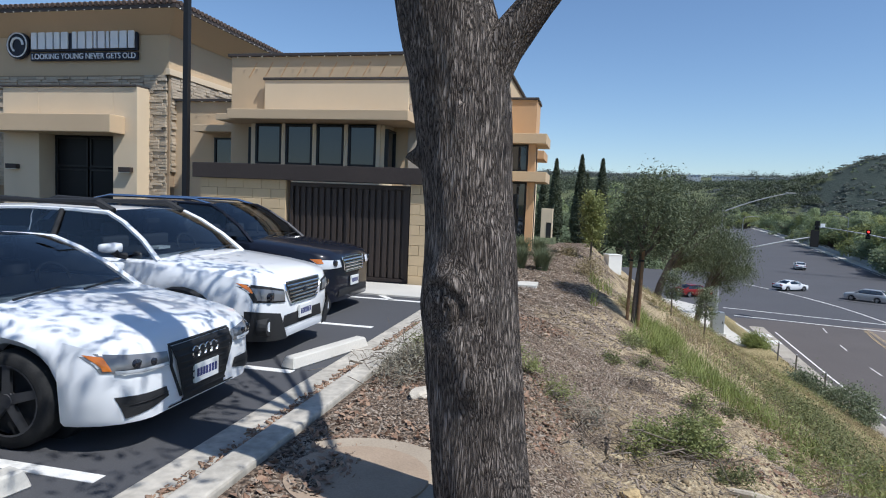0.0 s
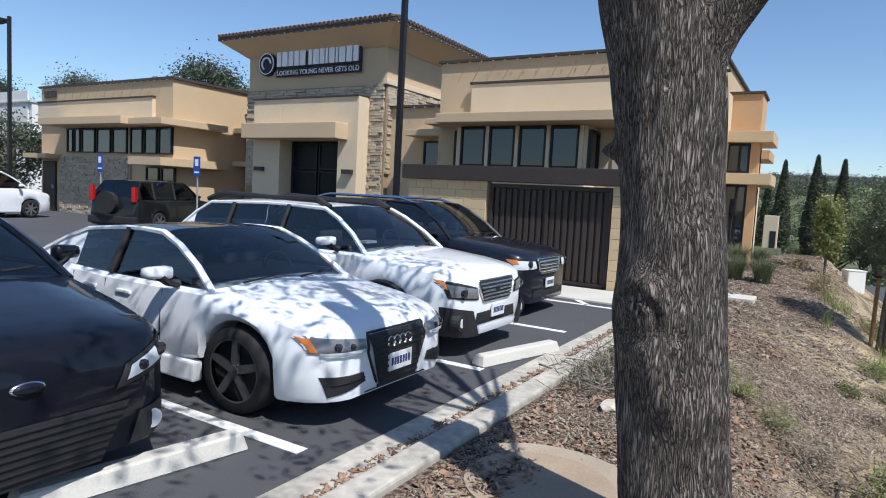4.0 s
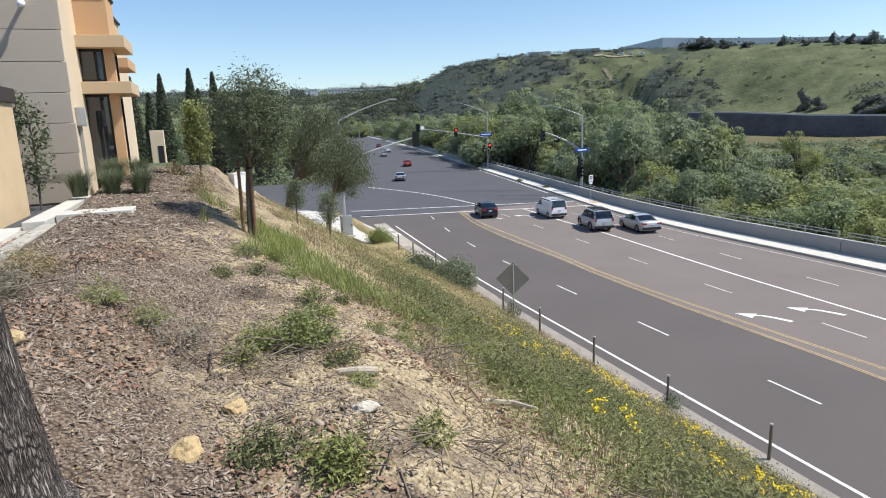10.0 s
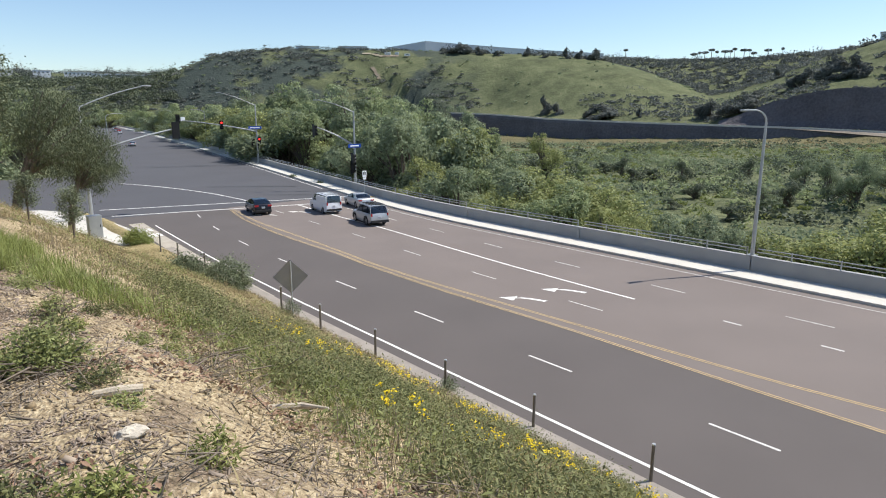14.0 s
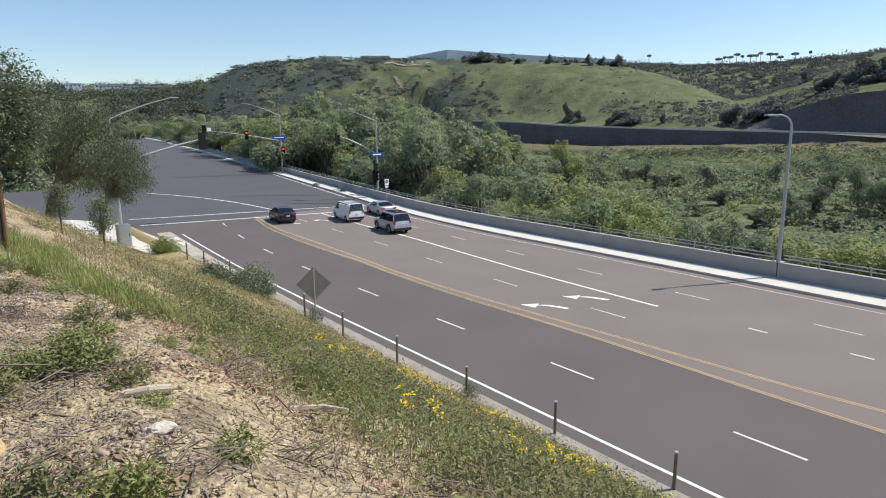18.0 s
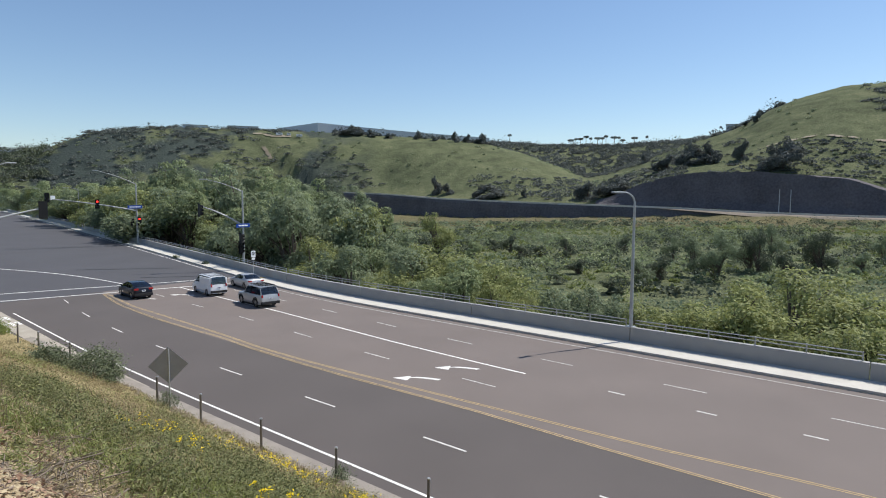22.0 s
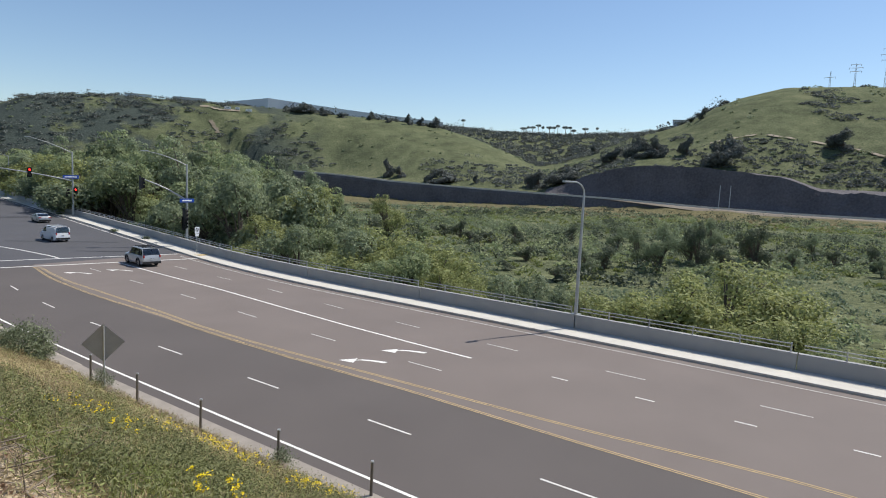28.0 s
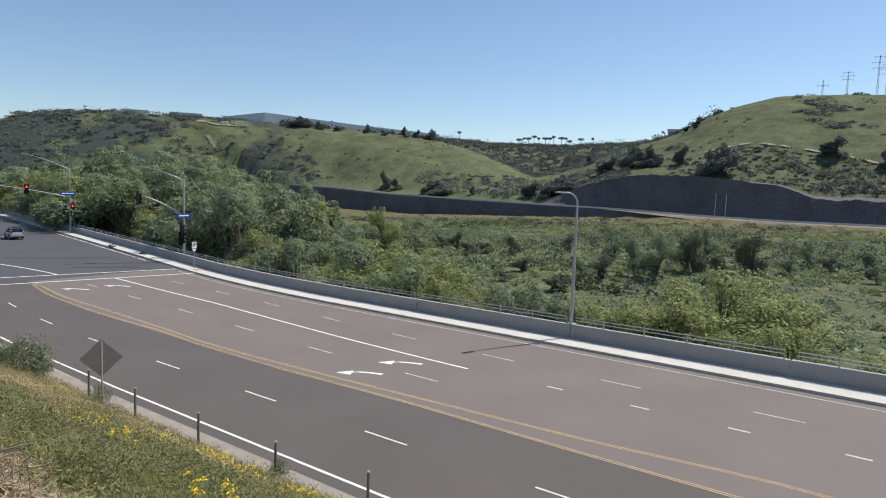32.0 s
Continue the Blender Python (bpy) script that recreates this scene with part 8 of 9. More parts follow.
rt_ = grove_tree("dark spreading tree on the grassy hillside", 9, 5.4, 52, 210, 0.6, 0.42, leaf_hazy_sage, 301, 0.3, -0.4, 0.25)
rt_.name = "hill_tree"
rt_["group"] = "trees on the far hillside"


def on_slope(az, el, lift=0.0):
    """The place on the hillside that is seen from the bank at this bearing and height angle."""
    best = 800.0
    for k in range(90):
        r = 462 + 4 * k
        x, y = polar(az, r)
        if land(x, y) - 1.4 > r * math.tan(radians(el)):
            best = r
            break
    x, y = polar(az, best)
    return x, y, land(x, y) + lift


first = True
for az, el, s in ((78.05, 1.96, 2.6), (77.2, 2.2, 1.3), (75.08, 2.68, 1.5), (76.07, 5.75, 1.0), (75.3, 5.5, 0.8), (86.2, 3.37, 1.9), (90.6, 2.6, 2.4), (89.4, 2.7, 1.3), (71.8, 2.5, 2.1), (70.9, 2.4, 1.7), (72.7, 2.5, 1.4), (69.3, 2.0, 1.1), (68.6, 1.7, 0.9),
                  (62.77, -0.6, 2.0), (64.93, -0.1, 2.2), (61.9, -0.6, 0.9), (66.0, 1.0, 0.8), (54.15, -0.5, 1.9), (53.2, -0.5, 1.0), (49.22, -0.2, 1.4), (50.3, -0.3, 1.0), (57.2, -0.5, 0.7), (67.5, 2.6, 0.8), (66.9, 3.2, 0.9), (65.2, 2.6, 0.8), (63.6, 2.0, 0.7), (60.4, 2.6, 0.7), (41.5, 5.0, 1.7), (42.3, 5.0, 1.0), (43.4, 4.9, 1.0), (45.0, 4.8, 0.9), (47.5, 4.75, 0.9), (49.0, 4.6, 1.0), (50.9, 4.5, 1.1), (52.0, 4.45, 1.0), (53.2, 4.35, 1.1)):
    x, y, z = on_slope(az, el, -0.4)
    if first:
        put(rt_, x, y, z - s, s)
        first = False
    else:
        again(rt_, x, y, z - s, s * (1 + 0.25 * math.sin(az * 7)), 61 * az, sz=s * (1.1 + 0.3 * math.sin(az * 11)))
# darker scrub between the cutting and the fenced track, and the fence
track = [(76.0, 3.3), (76.8, 3.68), (78.5, 4.11), (80.4, 4.45), (82.5, 4.15), (84.5, 3.81), (86.5, 3.48), (88.3, 2.98), (90.8, 2.51), (96, 2.0)]
scrub("slope_scrub", 900, 74, 96, 476, 640, 2.6, 30, leaf_hazy_sage, "dark scrub on the slope above the cutting", lambda x, y, az, r: x > 474 and math.degrees(math.atan2(land(x, y) - 1.4, r)) < lerps(track, az) - 0.12, (1.5, 1.1), 0.45)
fence = tagged(empty("hill_fence"), "line of small fence posts along a hillside track", "fence")
for k in range(34):
    az = 76.8 + 0.42 * k
    x, y, z = on_slope(az, lerps(track, az))
    bm = bmesh.new()
    tube(bm, [(x, y, z - 0.5), (x, y, z + 1.5 + 0.5 * noise.noise((k, 0, 0)))], [0.22, 0.2], 5)
    part("post", bm, trunk_mat, fence)
slip_m = mat("bare_slope_soil", (0.19, 0.16, 0.115), 1.0, var=0.35, scale=0.2, fine=1)
pad_m = mat("graded_earth", (0.32, 0.27, 0.2), 1.0, var=0.2, scale=0.1, fine=1)
for nm, lab, pts_, w in (("earth_track", "pale graded track near the hilltop", [(33.2, 4.9), (33.9, 4.85), (34.7, 4.7), (36, 4.66), (37.2, 4.62)], 0.05), ("bare_slip", "bare pale slip on the scrubby slope", [(34.05, 3.7), (34.25, 3.35), (34.5, 3.0), (34.6, 2.75)], 0.17), ("hill_track", "worn track beside the hillside fence", track[1:9], 0.035)):
    bm = bmesh.new()
    prev = None
    for q in range(33):
        t = q / 32 * (len(pts_) - 1)
        i = min(int(t), len(pts_) - 2)
        az = pts_[i][0] + (pts_[i + 1][0] - pts_[i][0]) * (t - i)
        el = pts_[i][1] + (pts_[i + 1][1] - pts_[i][1]) * (t - i)
        ww = w * (1 + 0.7 * noise.noise((q * 0.6, 2, 0)))
        ends = ((az - ww, el), (az + ww, el)) if nm == "bare_slip" else ((az, el - ww), (az, el + ww))
        row = [bm.verts.new(on_slope(a_, e_, 1.0)) for a_, e_ in ends]
        if prev:
            bm.faces.new((prev[0], prev[1], row[1], row[0]))
        prev = row
    tagged(obj(nm, bm, slip_m if nm == "bare_slip" else pad_m), lab, "track", kind="structure")

for k, (az, el, ln) in enumerate(((35.4, 4.72, 7), (36.2, 4.7, 4.5), (37.1, 4.66, 6.5))):
    x, y, z = on_slope(az, el, 0.6)
    tr = tagged(empty("parked_trailer", x, y, z, -az), "white trailer parked beside the hilltop track", "trailer", "hilltop trailers")
    part("body", boxes((-ln / 2, -1.2, 0.6, ln / 2, 1.2, 3.0), bevel=0.15), sign_white, tr)
    part("window", boxes((-ln / 4, -1.24, 1.7, ln / 4, -1.205, 2.4)), dark_glass, tr)
    for sx in (-0.28, 0.28):
        bm = bmesh.new()
        tube(bm, [(sx * ln, -1.1, 0.4), (sx * ln, 1.1, 0.4)], [0.4, 0.4], 12)
        part("wheel", bm, rubber, tr)
# Unclear dark debris on the pavement, built here as small leafy bushes.
for x, y, k in ((49.2, 115.4, 940), (43.1, 84.9, 941), (42.0, 75.0, 942)):
    o = bush("low dark debris clump on the pavement, built as a bush", x, y, (0.4, 0.55, 0.3), 26, 40, 0.1, 0.1, 0.035, leaf_olive, k, "weed")
    o.location.z = -7.86
# ---- freeway, ridge buildings, palms, pylons ----
fwy = tagged(empty("freeway"), "distant freeway on an embankment with a pale barrier", "freeway", kind="structure")
# Dark earth; the tone also holds the shade of the west-facing embankment.
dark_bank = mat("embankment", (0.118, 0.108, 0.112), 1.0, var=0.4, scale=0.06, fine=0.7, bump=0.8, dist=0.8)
pale_bank = mat("pale_dirt", (0.29, 0.24, 0.185), 1.0, var=0.2, scale=0.05, fine=0.5)


def ribbon(name, sections, m, parent):
    bm = bmesh.new()
    prev = None
    for row in sections:
        row = [bm.verts.new(p) for p in row]
        if prev:
            for a, b, c, d in zip(prev, prev[1:], row[1:], row):
                bm.faces.new((a, b, c, d))
        prev = row
    bmesh.ops.recalc_face_normals(bm, faces=bm.faces[:])
    return part(name, bm, m, parent)


ysf = [-120 + 10 * k for k in range(120)]
ribbon("carriageway", [[(420.6, y, freeway_z(y)), (446, y, freeway_z(y))] for y in ysf], asphalt, fwy)
ribbon("barrier", [[(420.2, y, freeway_z(y) - 0.3), (420.2, y, freeway_z(y) + 1.25), (420.6, y, freeway_z(y) + 1.25), (420.6, y, freeway_z(y))] for y in ysf], concrete, fwy)
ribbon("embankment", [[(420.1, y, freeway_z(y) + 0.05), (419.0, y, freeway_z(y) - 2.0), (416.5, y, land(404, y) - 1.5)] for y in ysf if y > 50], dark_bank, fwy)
w_ = lambda y: sstep(185, 60, y)
ribbon("dirt_shoulder", [[(420.1, y, freeway_z(y) + 0.15), (420.0 - 3 * w_(y), y, freeway_z(y) + 0.1 - 0.4 * w_(y)), (419.9 - (6.5 + 1.5 * noise.noise((y * 0.03, 3, 0))) * w_(y), y, freeway_z(y) + 0.05 - 2.6 * w_(y))] for y in ysf if y < 190], pale_bank, fwy)
cut = tagged(empty("road_cutting"), "dark bare cutting at the foot of the hill", "cutting", kind="structure")
secs = []
for k in range(110):
    az = 63.4 + k * 0.3
    r0_ = 450 / math.sin(radians(az))
    h = lerps([(63.4, 1), (64, 3), (66.9, 15), (69.3, 21), (71.8, 24.5), (76.3, 25.5), (80.8, 22.5), (82.8, 20.5), (85, 13.5), (88.7, 13), (97, 14)], az) + 1.2 * noise.noise((az * 0.7, 0, 5)) + 0.6 * noise.noise((az * 2.5, 0, 9))
    y0_ = r0_ * math.cos(radians(az))
    z0 = freeway_z(y0_)
    w = lambda q: 0.8 * noise.noise((az * 1.9, q * 3.0, 2))
    secs.append([(448, y0_, z0 - 0.5)] + [(450 + 7 * q + w(q), y0_ * (1 + 0.012 * q), z0 + (h + 1.0) * q) for q in (0.2, 0.4, 0.6, 0.8, 1.0)] + [(476, y0_ * 1.04, land(476, y0_ * 1.04) - 1.0)])
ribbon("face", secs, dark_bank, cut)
ware = tagged(empty("ridge_warehouse"), "long pale warehouse along the ridge", "building")
wm = mat("pale_metal_wall", (0.62, 0.64, 0.66), 0.8, var=0.06, scale=0.1, fine=1)
roof_el = [(35.4, 5.5), (38.7, 6.05), (46.5, 5.42), (54.0, 4.88)]
for k in range(18):
    a0_, a1_ = (35.4 + 1.1 * k, 36.5 + 1.1 * k) if k < 3 else (38.7 + 1.02 * (k - 3), 39.72 + 1.02 * (k - 3))
    bm = bmesh.new()
    front, back_ = [], []
    for az in (a0_, a1_):
        rr = lerps([(35.4, 850), (38.7, 790), (54, 860)], az)
        (xa, ya), (xb_, yb_) = polar(az, rr), polar(az, rr + 40)
        zt_ = 1.4 + rr * math.tan(radians(lerps(roof_el, az)))
        front += [bm.verts.new((xa, ya, zt_ - 16)), bm.verts.new((xa, ya, zt_))]
        back_ += [bm.verts.new((xb_, yb_, zt_ - 16)), bm.verts.new((xb_, yb_, zt_ + 0.4))]
    f0, f1, f3, f2 = front
    b0, b1, b3, b2 = back_
    for f in ((f0, f1, f2, f3), (f1, b1, b2, f2), (b0, b3, b2, b1), (f0, b0, b1, f1), (f3, f2, b2, b3)):
        bm.faces.new(f)
    bmesh.ops.recalc_face_normals(bm, faces=bm.faces[:])
    part("bay", bm, wm, ware)
for az, el, w in ((28.6, 5.42, 26), (32.4, 5.46, 34), (11.0, 3.0, 44), (8.6, 3.06, 26), (12.6, 2.94, 30), (6.3, 3.0, 22), (14.6, 2.95, 48), (16.0, 2.98, 20), (74.5, 5.55, 20)):
    b = tagged(empty("hill_building"), "pale low building on the skyline", "building", "skyline buildings")
    r = 800 if az > 20 else 1300
    x, y = polar(az, r)
    z = 1.4 + r * math.tan(radians(el))
    part("wall", boxes((-w / 2, -10, -16, w / 2, 10, 0)), wm, b)
    part("roof", boxes((-w / 2 - 0.5, -10.5, 0.01, w / 2 + 0.5, 10.5, 0.7)), concrete, b)
    for q in range(int(w / 6)):
        part("window", boxes((-w / 2 + 2 + 6 * q, -10.1, -4, -w / 2 + 5 + 6 * q, -10.0, -2)), dark_glass, b)
    b.matrix_basis = pose(x, y, z, 0, 0, -az)
palm = tagged(empty("palm_tree"), "tall fan palm on the far skyline", "palm", "skyline palms")
bm = bmesh.new()
tube(bm, [(0, 0, -10), (0, 0, 9)], [0.5, 0.35], 6)
part("trunk", bm, trunk_mat, palm)
prng = np.random.default_rng(9)
leaf_part("crown", palm, rand_dirs(prng, 170) * [4.6, 4.6, 2.2] + [0, 0, 9.5], 3.2, 1.1, leaf_hazy_sage, 10)
palms = [(55.8, 4.5), (61.2, 4.2), (61.6, 4.25), (62.0, 4.2), (62.5, 4.3), (62.9, 4.3), (63.5, 4.3), (63.9, 4.35), (64.2, 4.3), (64.9, 4.3), (65.3, 4.25), (65.6, 4.2), (66.6, 4.2), (67.6, 4.3)]
for k, (az, el) in enumerate(palms):
    x, y = polar(az, 1380)
    z = 1.4 + 1380 * math.tan(radians(el)) + (6 if k == 0 else 3 + 2 * math.sin(5.0 * k))
    put(palm, x, y, z, 0.9) if k == 0 else again(palm, x, y, z - 1.5 * math.sin(3.0 * k), 1.05 + 0.45 * math.sin(2.3 * k), 33 * k, sz=0.95)
for az, el, h, arms in ((84.9, 8.0, 22, 1), (86.5, 7.95, 30, 3), (88.4, 7.8, 47, 3), (88.95, 7.7, 40, 3)):
    r = 800
    x, y = polar(az, r)
    p = tagged(empty("pylon", x, y, 1.4 + r * math.tan(radians(el)) - 4, -az), "slim lattice power pylon on the hilltop", "pylon", "power pylons")
    bm = bmesh.new()
    for sx in (-1, 1):
        tube(bm, [(sx * 0.9, 0, 0), (sx * 0.25, 0, h)], [0.22, 0.16], 4)
    for q in range(8):
        k = 0.9 - 0.65 * q / 8
        tube(bm, [(-k if q % 2 else k, 0, q * h / 8), (k * 0.92 if q % 2 else -k * 0.92, 0, (q + 1) * h / 8)], [0.1, 0.1], 4)
    part("mast", bm, steel, p)
    for q in range(arms):
        z, w = h * (0.72 + 0.12 * q), (5.2, 6.4, 4.6)[q]
        bm = bmesh.new()
        tube(bm, [(-w, 0, z + 0.5), (0, 0, z), (w, 0, z + 0.5)], [0.16, 0.28, 0.16], 4)
        arm_ = part("crossarm", bm, steel, p)
        for sx in (-1, 1):
            bm = bmesh.new()
            tube(bm, [(sx * w * 0.95, 0, z + 0.5), (sx * w * 0.95, 0, z - 1.4)], [0.16, 0.16], 4)
            part("insulator", bm, steel, arm_)
for az in (77.9, 78.7):
    x, y = polar(az, 425)
    p = tagged(empty("sign_gantry_post", x, y, freeway_z(y)), "thin lattice mast beside the freeway", "mast", "freeway masts")
    bm = bmesh.new()
    for sx in (-0.6, 0.6):
        tube(bm, [(sx, 0, 0), (sx, 0, 15)], [0.12, 0.12], 4)
    for q in range(7):
        tube(bm, [(-0.6, 0, 2 * q), (0.6, 0, 2 * q + 1.8)], [0.09, 0.09], 4)
    part("mast", bm, steel, p)

# trees round the car park, behind the buildings
bt = tree("park_tree", "dark leafy tree at the edge of the car park", 5, 3.0, (2.6, 2.6, 2.0), 120, 60, 0.35, 0.25, 0.12, leaf_dark, 401, 0.15, limbs=8)
put(bt, -41.5, 18.5, 0, 1.0)
again(bt, -69, 19, 0, 2.1, 60)
again(bt, -74, 16, 0, 1.8, 100)
bt2 = tree("tall_tree", "tall grey-green tree behind the offices", 14, 9.5, (4.0, 4.0, 4.2), 150, 120, 0.7, 0.36, 0.18, leaf_dark, 403, 0.25, limbs=10)
put(bt2, -57.5, 45, 0.5, 1.0)
for x, y, s in ((-54, 46, 0.85), (-61, 47, 0.8), (-85, 47, 1.05), (-108, 45, 1.15), (-124, 47, 1.2), (-116, 50, 1.05), (-95, 52, 1.0), (-40, 60, 1.0), (-72, 55, 0.95)):
    again(bt2, x, y, 0, s, 47 * s)
# trees on the low ground beyond the side street
for k in range(16):
    x, y = -26 + 2.6 * k + vrng.uniform(-1, 1), 118 + vrng.uniform(-6, 14)
    o = again(vt[vrng.choice((0, 1, 4))], x, y, -11.5, 1.05 + 0.25 * vrng.random(), 50 * k, "green street tree beyond the side street")
out = []
for _ in range(420):
    x, y, q = srng.uniform(-60, 13), srng.uniform(109, 119), 2.2 * srng.lognormal(0, 0.4)
    dd = rand_dirs(srng, 60) * srng.uniform(0.5, 1, 60)[:, None]
    dd[:, 2] = np.abs(dd[:, 2]) * 0.9
    out.append(dd * q + [x, y, -8.6])
v, f = leaf_cards(srng, np.concatenate(out), 0.5, 0.34)
stuff("street_hedge", v, f, leaf_grove, "uneven green hedge beyond the side street", "hedge")
# ---- signals, lamps, signs, posts ----
signal_black = mat("signal_black", (0.012, 0.012, 0.012), 0.6, var=0.1, bump=0)
glow = {}
for nm, col, st in (("red_glow", (1.0, 0.03, 0.02), 3.0), ("green_glow", (0.05, 1.0, 0.5), 2.0)):
    m = bpy.data.materials.new(nm)
    m.use_nodes = True
    b = m.node_tree.nodes["Principled BSDF"]
    b.inputs["Emission Color"].default_value, b.inputs["Emission Strength"].default_value = (*col, 1), st
    b.inputs["Base Color"].default_value = (*col, 1)
    glow[nm] = m
unlit = mat("unlit_lens", (0.02, 0.02, 0.02), 0.3, bump=0)


def signal_head(parent, x, y, z, turn, lit=None):
    """A three-lens head whose lenses face -y before the turn; z is its middle."""
    h = part("signal_head", boxes((-0.2, -0.1, -0.62, 0.2, 0.14, 0.62), (-0.34, 0.14, -0.76, 0.34, 0.16, 0.76), bevel=0.015), signal_black, parent)
    h.matrix_basis = pose(x, y, z, 0, 0, turn)
    for k, dz in enumerate((0.4, 0.0, -0.4)):
        bm = bmesh.new()
        tube(bm, [(0, -0.16, dz), (0, -0.11, dz)], [0.155, 0.155], 14)
        part("lens", bm, glow["red_glow"] if lit == "red" and k == 0 else unlit, h)
        bm = bmesh.new()
        tube(bm, [(0, -0.32, dz + 0.02), (0, -0.1, dz + 0.02)], [0.185, 0.185], 14, cap=False)
        part("visor", bm, signal_black, h)
    return h


def arm(parent, name, p0, p1, sag, r0, r1, m=steel):
    a, b = Vector(p0), Vector(p1)
    bm = bmesh.new()
    pts = [a.lerp(b, t) + Vector((0, 0, sag * (1 - (1 - t) ** 2) - sag * t)) for t in [k / 10 for k in range(11)]]
    tube(bm, pts, [r0 + (r1 - r0) * k / 10 for k in range(11)], 10)
    return part(name, bm, m, parent)


def pole(parent, z0, z1, r0, r1, x=0, y=0):
    bm = bmesh.new()
    tube(bm, [(x, y, z0), (x, y, (z0 + z1) / 2), (x, y, z1)], [r0, (r0 + r1) / 2, r1], 14)
    part("pole", bm, steel, parent)
    part("base_plate", boxes((x - 0.25, y - 0.25, z0, x + 0.25, y + 0.25, z0 + 0.05), bevel=0.01), steel, parent)


def luminaire(parent, p, toward):
    d = Vector(toward).normalized()
    o = part("lamp_head", boxes((-0.1, -0.13, -0.05, 0.75, 0.13, 0.06), bevel=0.04), steel, parent)
    o.matrix_basis = Matrix.Translation(p) @ pose(0, 0, 0, 0, 0, math.degrees(math.atan2(d.y, d.x)))
    return o


# near-corner signal pole, its mast arm reaching over the road
s1 = tagged(empty("traffic_signal", 12.0, 61.8, -7.85), "galvanised signal pole with mast arm and street light", "traffic signal", "junction signals")
pole(s1, 0, 9.8, 0.17, 0.1)
arm(s1, "mast_arm", (0, 0, 5.6), (7.9, 0, 7.75), 0.5, 0.11, 0.06)
arm(s1, "lamp_arm", (0, 0, 9.6), (5.4, 0, 11.5), 0.7, 0.06, 0.035)
luminaire(s1, (5.2, 0, 11.5), (1, 0, 0))
signal_head(s1, 7.75, 0, 7.55, 170)
signal_head(s1, -0.1, -0.35, 3.6, 170)
# far-corner pole A with the long arm
sa = tagged(empty("traffic_signal", 49.6, 111.2, -7.85), "tall signal pole with long mast arm and red light", "traffic signal", "junction signals")
pole(sa, 0, 10.6, 0.17, 0.1)
arm(sa, "mast_arm", (0, 0, 5.8), (-12.6, 4.6, 7.9), 0.9, 0.12, 0.06)
arm(sa, "lamp_arm", (0, 0, 10.4), (-5.6, 2.0, 12.6), 0.9, 0.06, 0.035)
luminaire(sa, (-5.4, 1.95, 12.6), (-5.6, 2, 0))
signal_head(sa, -12.3, 4.5, 8.1, -15)
signal_head(sa, -5.6, 2.0, 7.0, -15, "red")
signal_head(sa, 0.25, -0.35, 4.0, -15, "red")
signal_head(sa, -0.9, -0.1, 3.9, 60)
part("name_plate", boxes((-1.6, -0.2, 6.2, 0.9, -0.16, 6.75), bevel=0.005), sign_blue, sa, "blue street-name plate, lettering left as a bar")
part("name_bar", boxes((-1.3, -0.21, 6.4, 0.6, -0.202, 6.55)), sign_white, sa)
part("turn_sign", boxes((-11.9, 4.2, 7.7, -11.2, 4.24, 8.4)), sign_white, sa)
# pole B in the parapet gap
sb = tagged(empty("traffic_signal", 43.0, 68.3, -7.85), "signal pole with short arm, street light and blue plate", "traffic signal", "junction signals")
sb.location = (42.05, 66.35, -7.85)
pole(sb, 0, 9.35, 0.16, 0.09)
arm(sb, "mast_arm", (0, 0, 5.2), (-4.0, 2.3, 7.5), 0.9, 0.1, 0.06)
arm(sb, "lamp_arm", (0, 0, 9.2), (-3.6, 2.2, 10.6), 0.8, 0.055, 0.03)
luminaire(sb, (-3.4, 2.1, 10.6), (-3.6, 2.2, 0))
signal_head(sb, -4.05, 2.35, 7.05, 80)
signal_head(sb, -0.3, -0.1, 3.6, 80)
signal_head(sb, -0.3, -0.1, 2.6, 0)
part("name_plate", boxes((-1.0, -0.2, 5.0, 0.8, -0.16, 5.45), bevel=0.005), sign_blue, sb, "blue street-name plate, lettering left as a bar")
part("name_bar", boxes((-0.7, -0.21, 5.15, 0.5, -0.202, 5.3)), sign_white, sb)


def street_lamp(x, y, z, h, dx, dy, label):
    p = tagged(empty("street_lamp", x, y, z), label, "street lamp", "street lamps")
    pole(p, 0, h * 0.93, 0.12, 0.07)
    bm = bmesh.new()
    pts = [(dx * (1 - math.cos(a)) * 0.5, dy * (1 - math.cos(a)) * 0.5, h * 0.93 + 0.7 * math.sin(a)) for a in [math.pi * k / 14 for k in range(9)]]
    tube(bm, pts, [0.06 - 0.003 * k for k in range(9)], 10)
    part("lamp_arm", bm, steel, p)
    luminaire(p, (pts[-1][0], pts[-1][1], pts[-1][2]), (dx, dy, 0))
    return p


street_lamp(37.78, 16.3, -6.98, 8.3, -1.9, 0.6, "slender grey street lamp on the bridge parapet")
street_lamp(37.78 + bend(170), 170, -6.98, 9, -4, 1.0, "distant grey street lamp on the bridge")
street_lamp(37.78 + bend(235), 235, -6.98, 9, -4, 1.0, "far grey street lamp on the bridge")
street_lamp(13.5 + bend(150), 150, -7.95, 9, 4, 0, "grey street lamp at the far kerb")
cab = tagged(empty("signal_cabinet", 10.3, 52.2, -7.86), "grey metal signal control cabinet on a pad", "cabinet")
part("body", boxes((-0.45, -0.4, 0.12, 0.45, 0.4, 1.75), bevel=0.02), steel, cab)
d_ = part("door", boxes((-0.4, -0.43, 0.2, 0.4, -0.405, 1.68), bevel=0.008), steel, cab)
part("handle", boxes((0.28, -0.46, 0.9, 0.33, -0.43, 1.1)), dark_steel, d_)
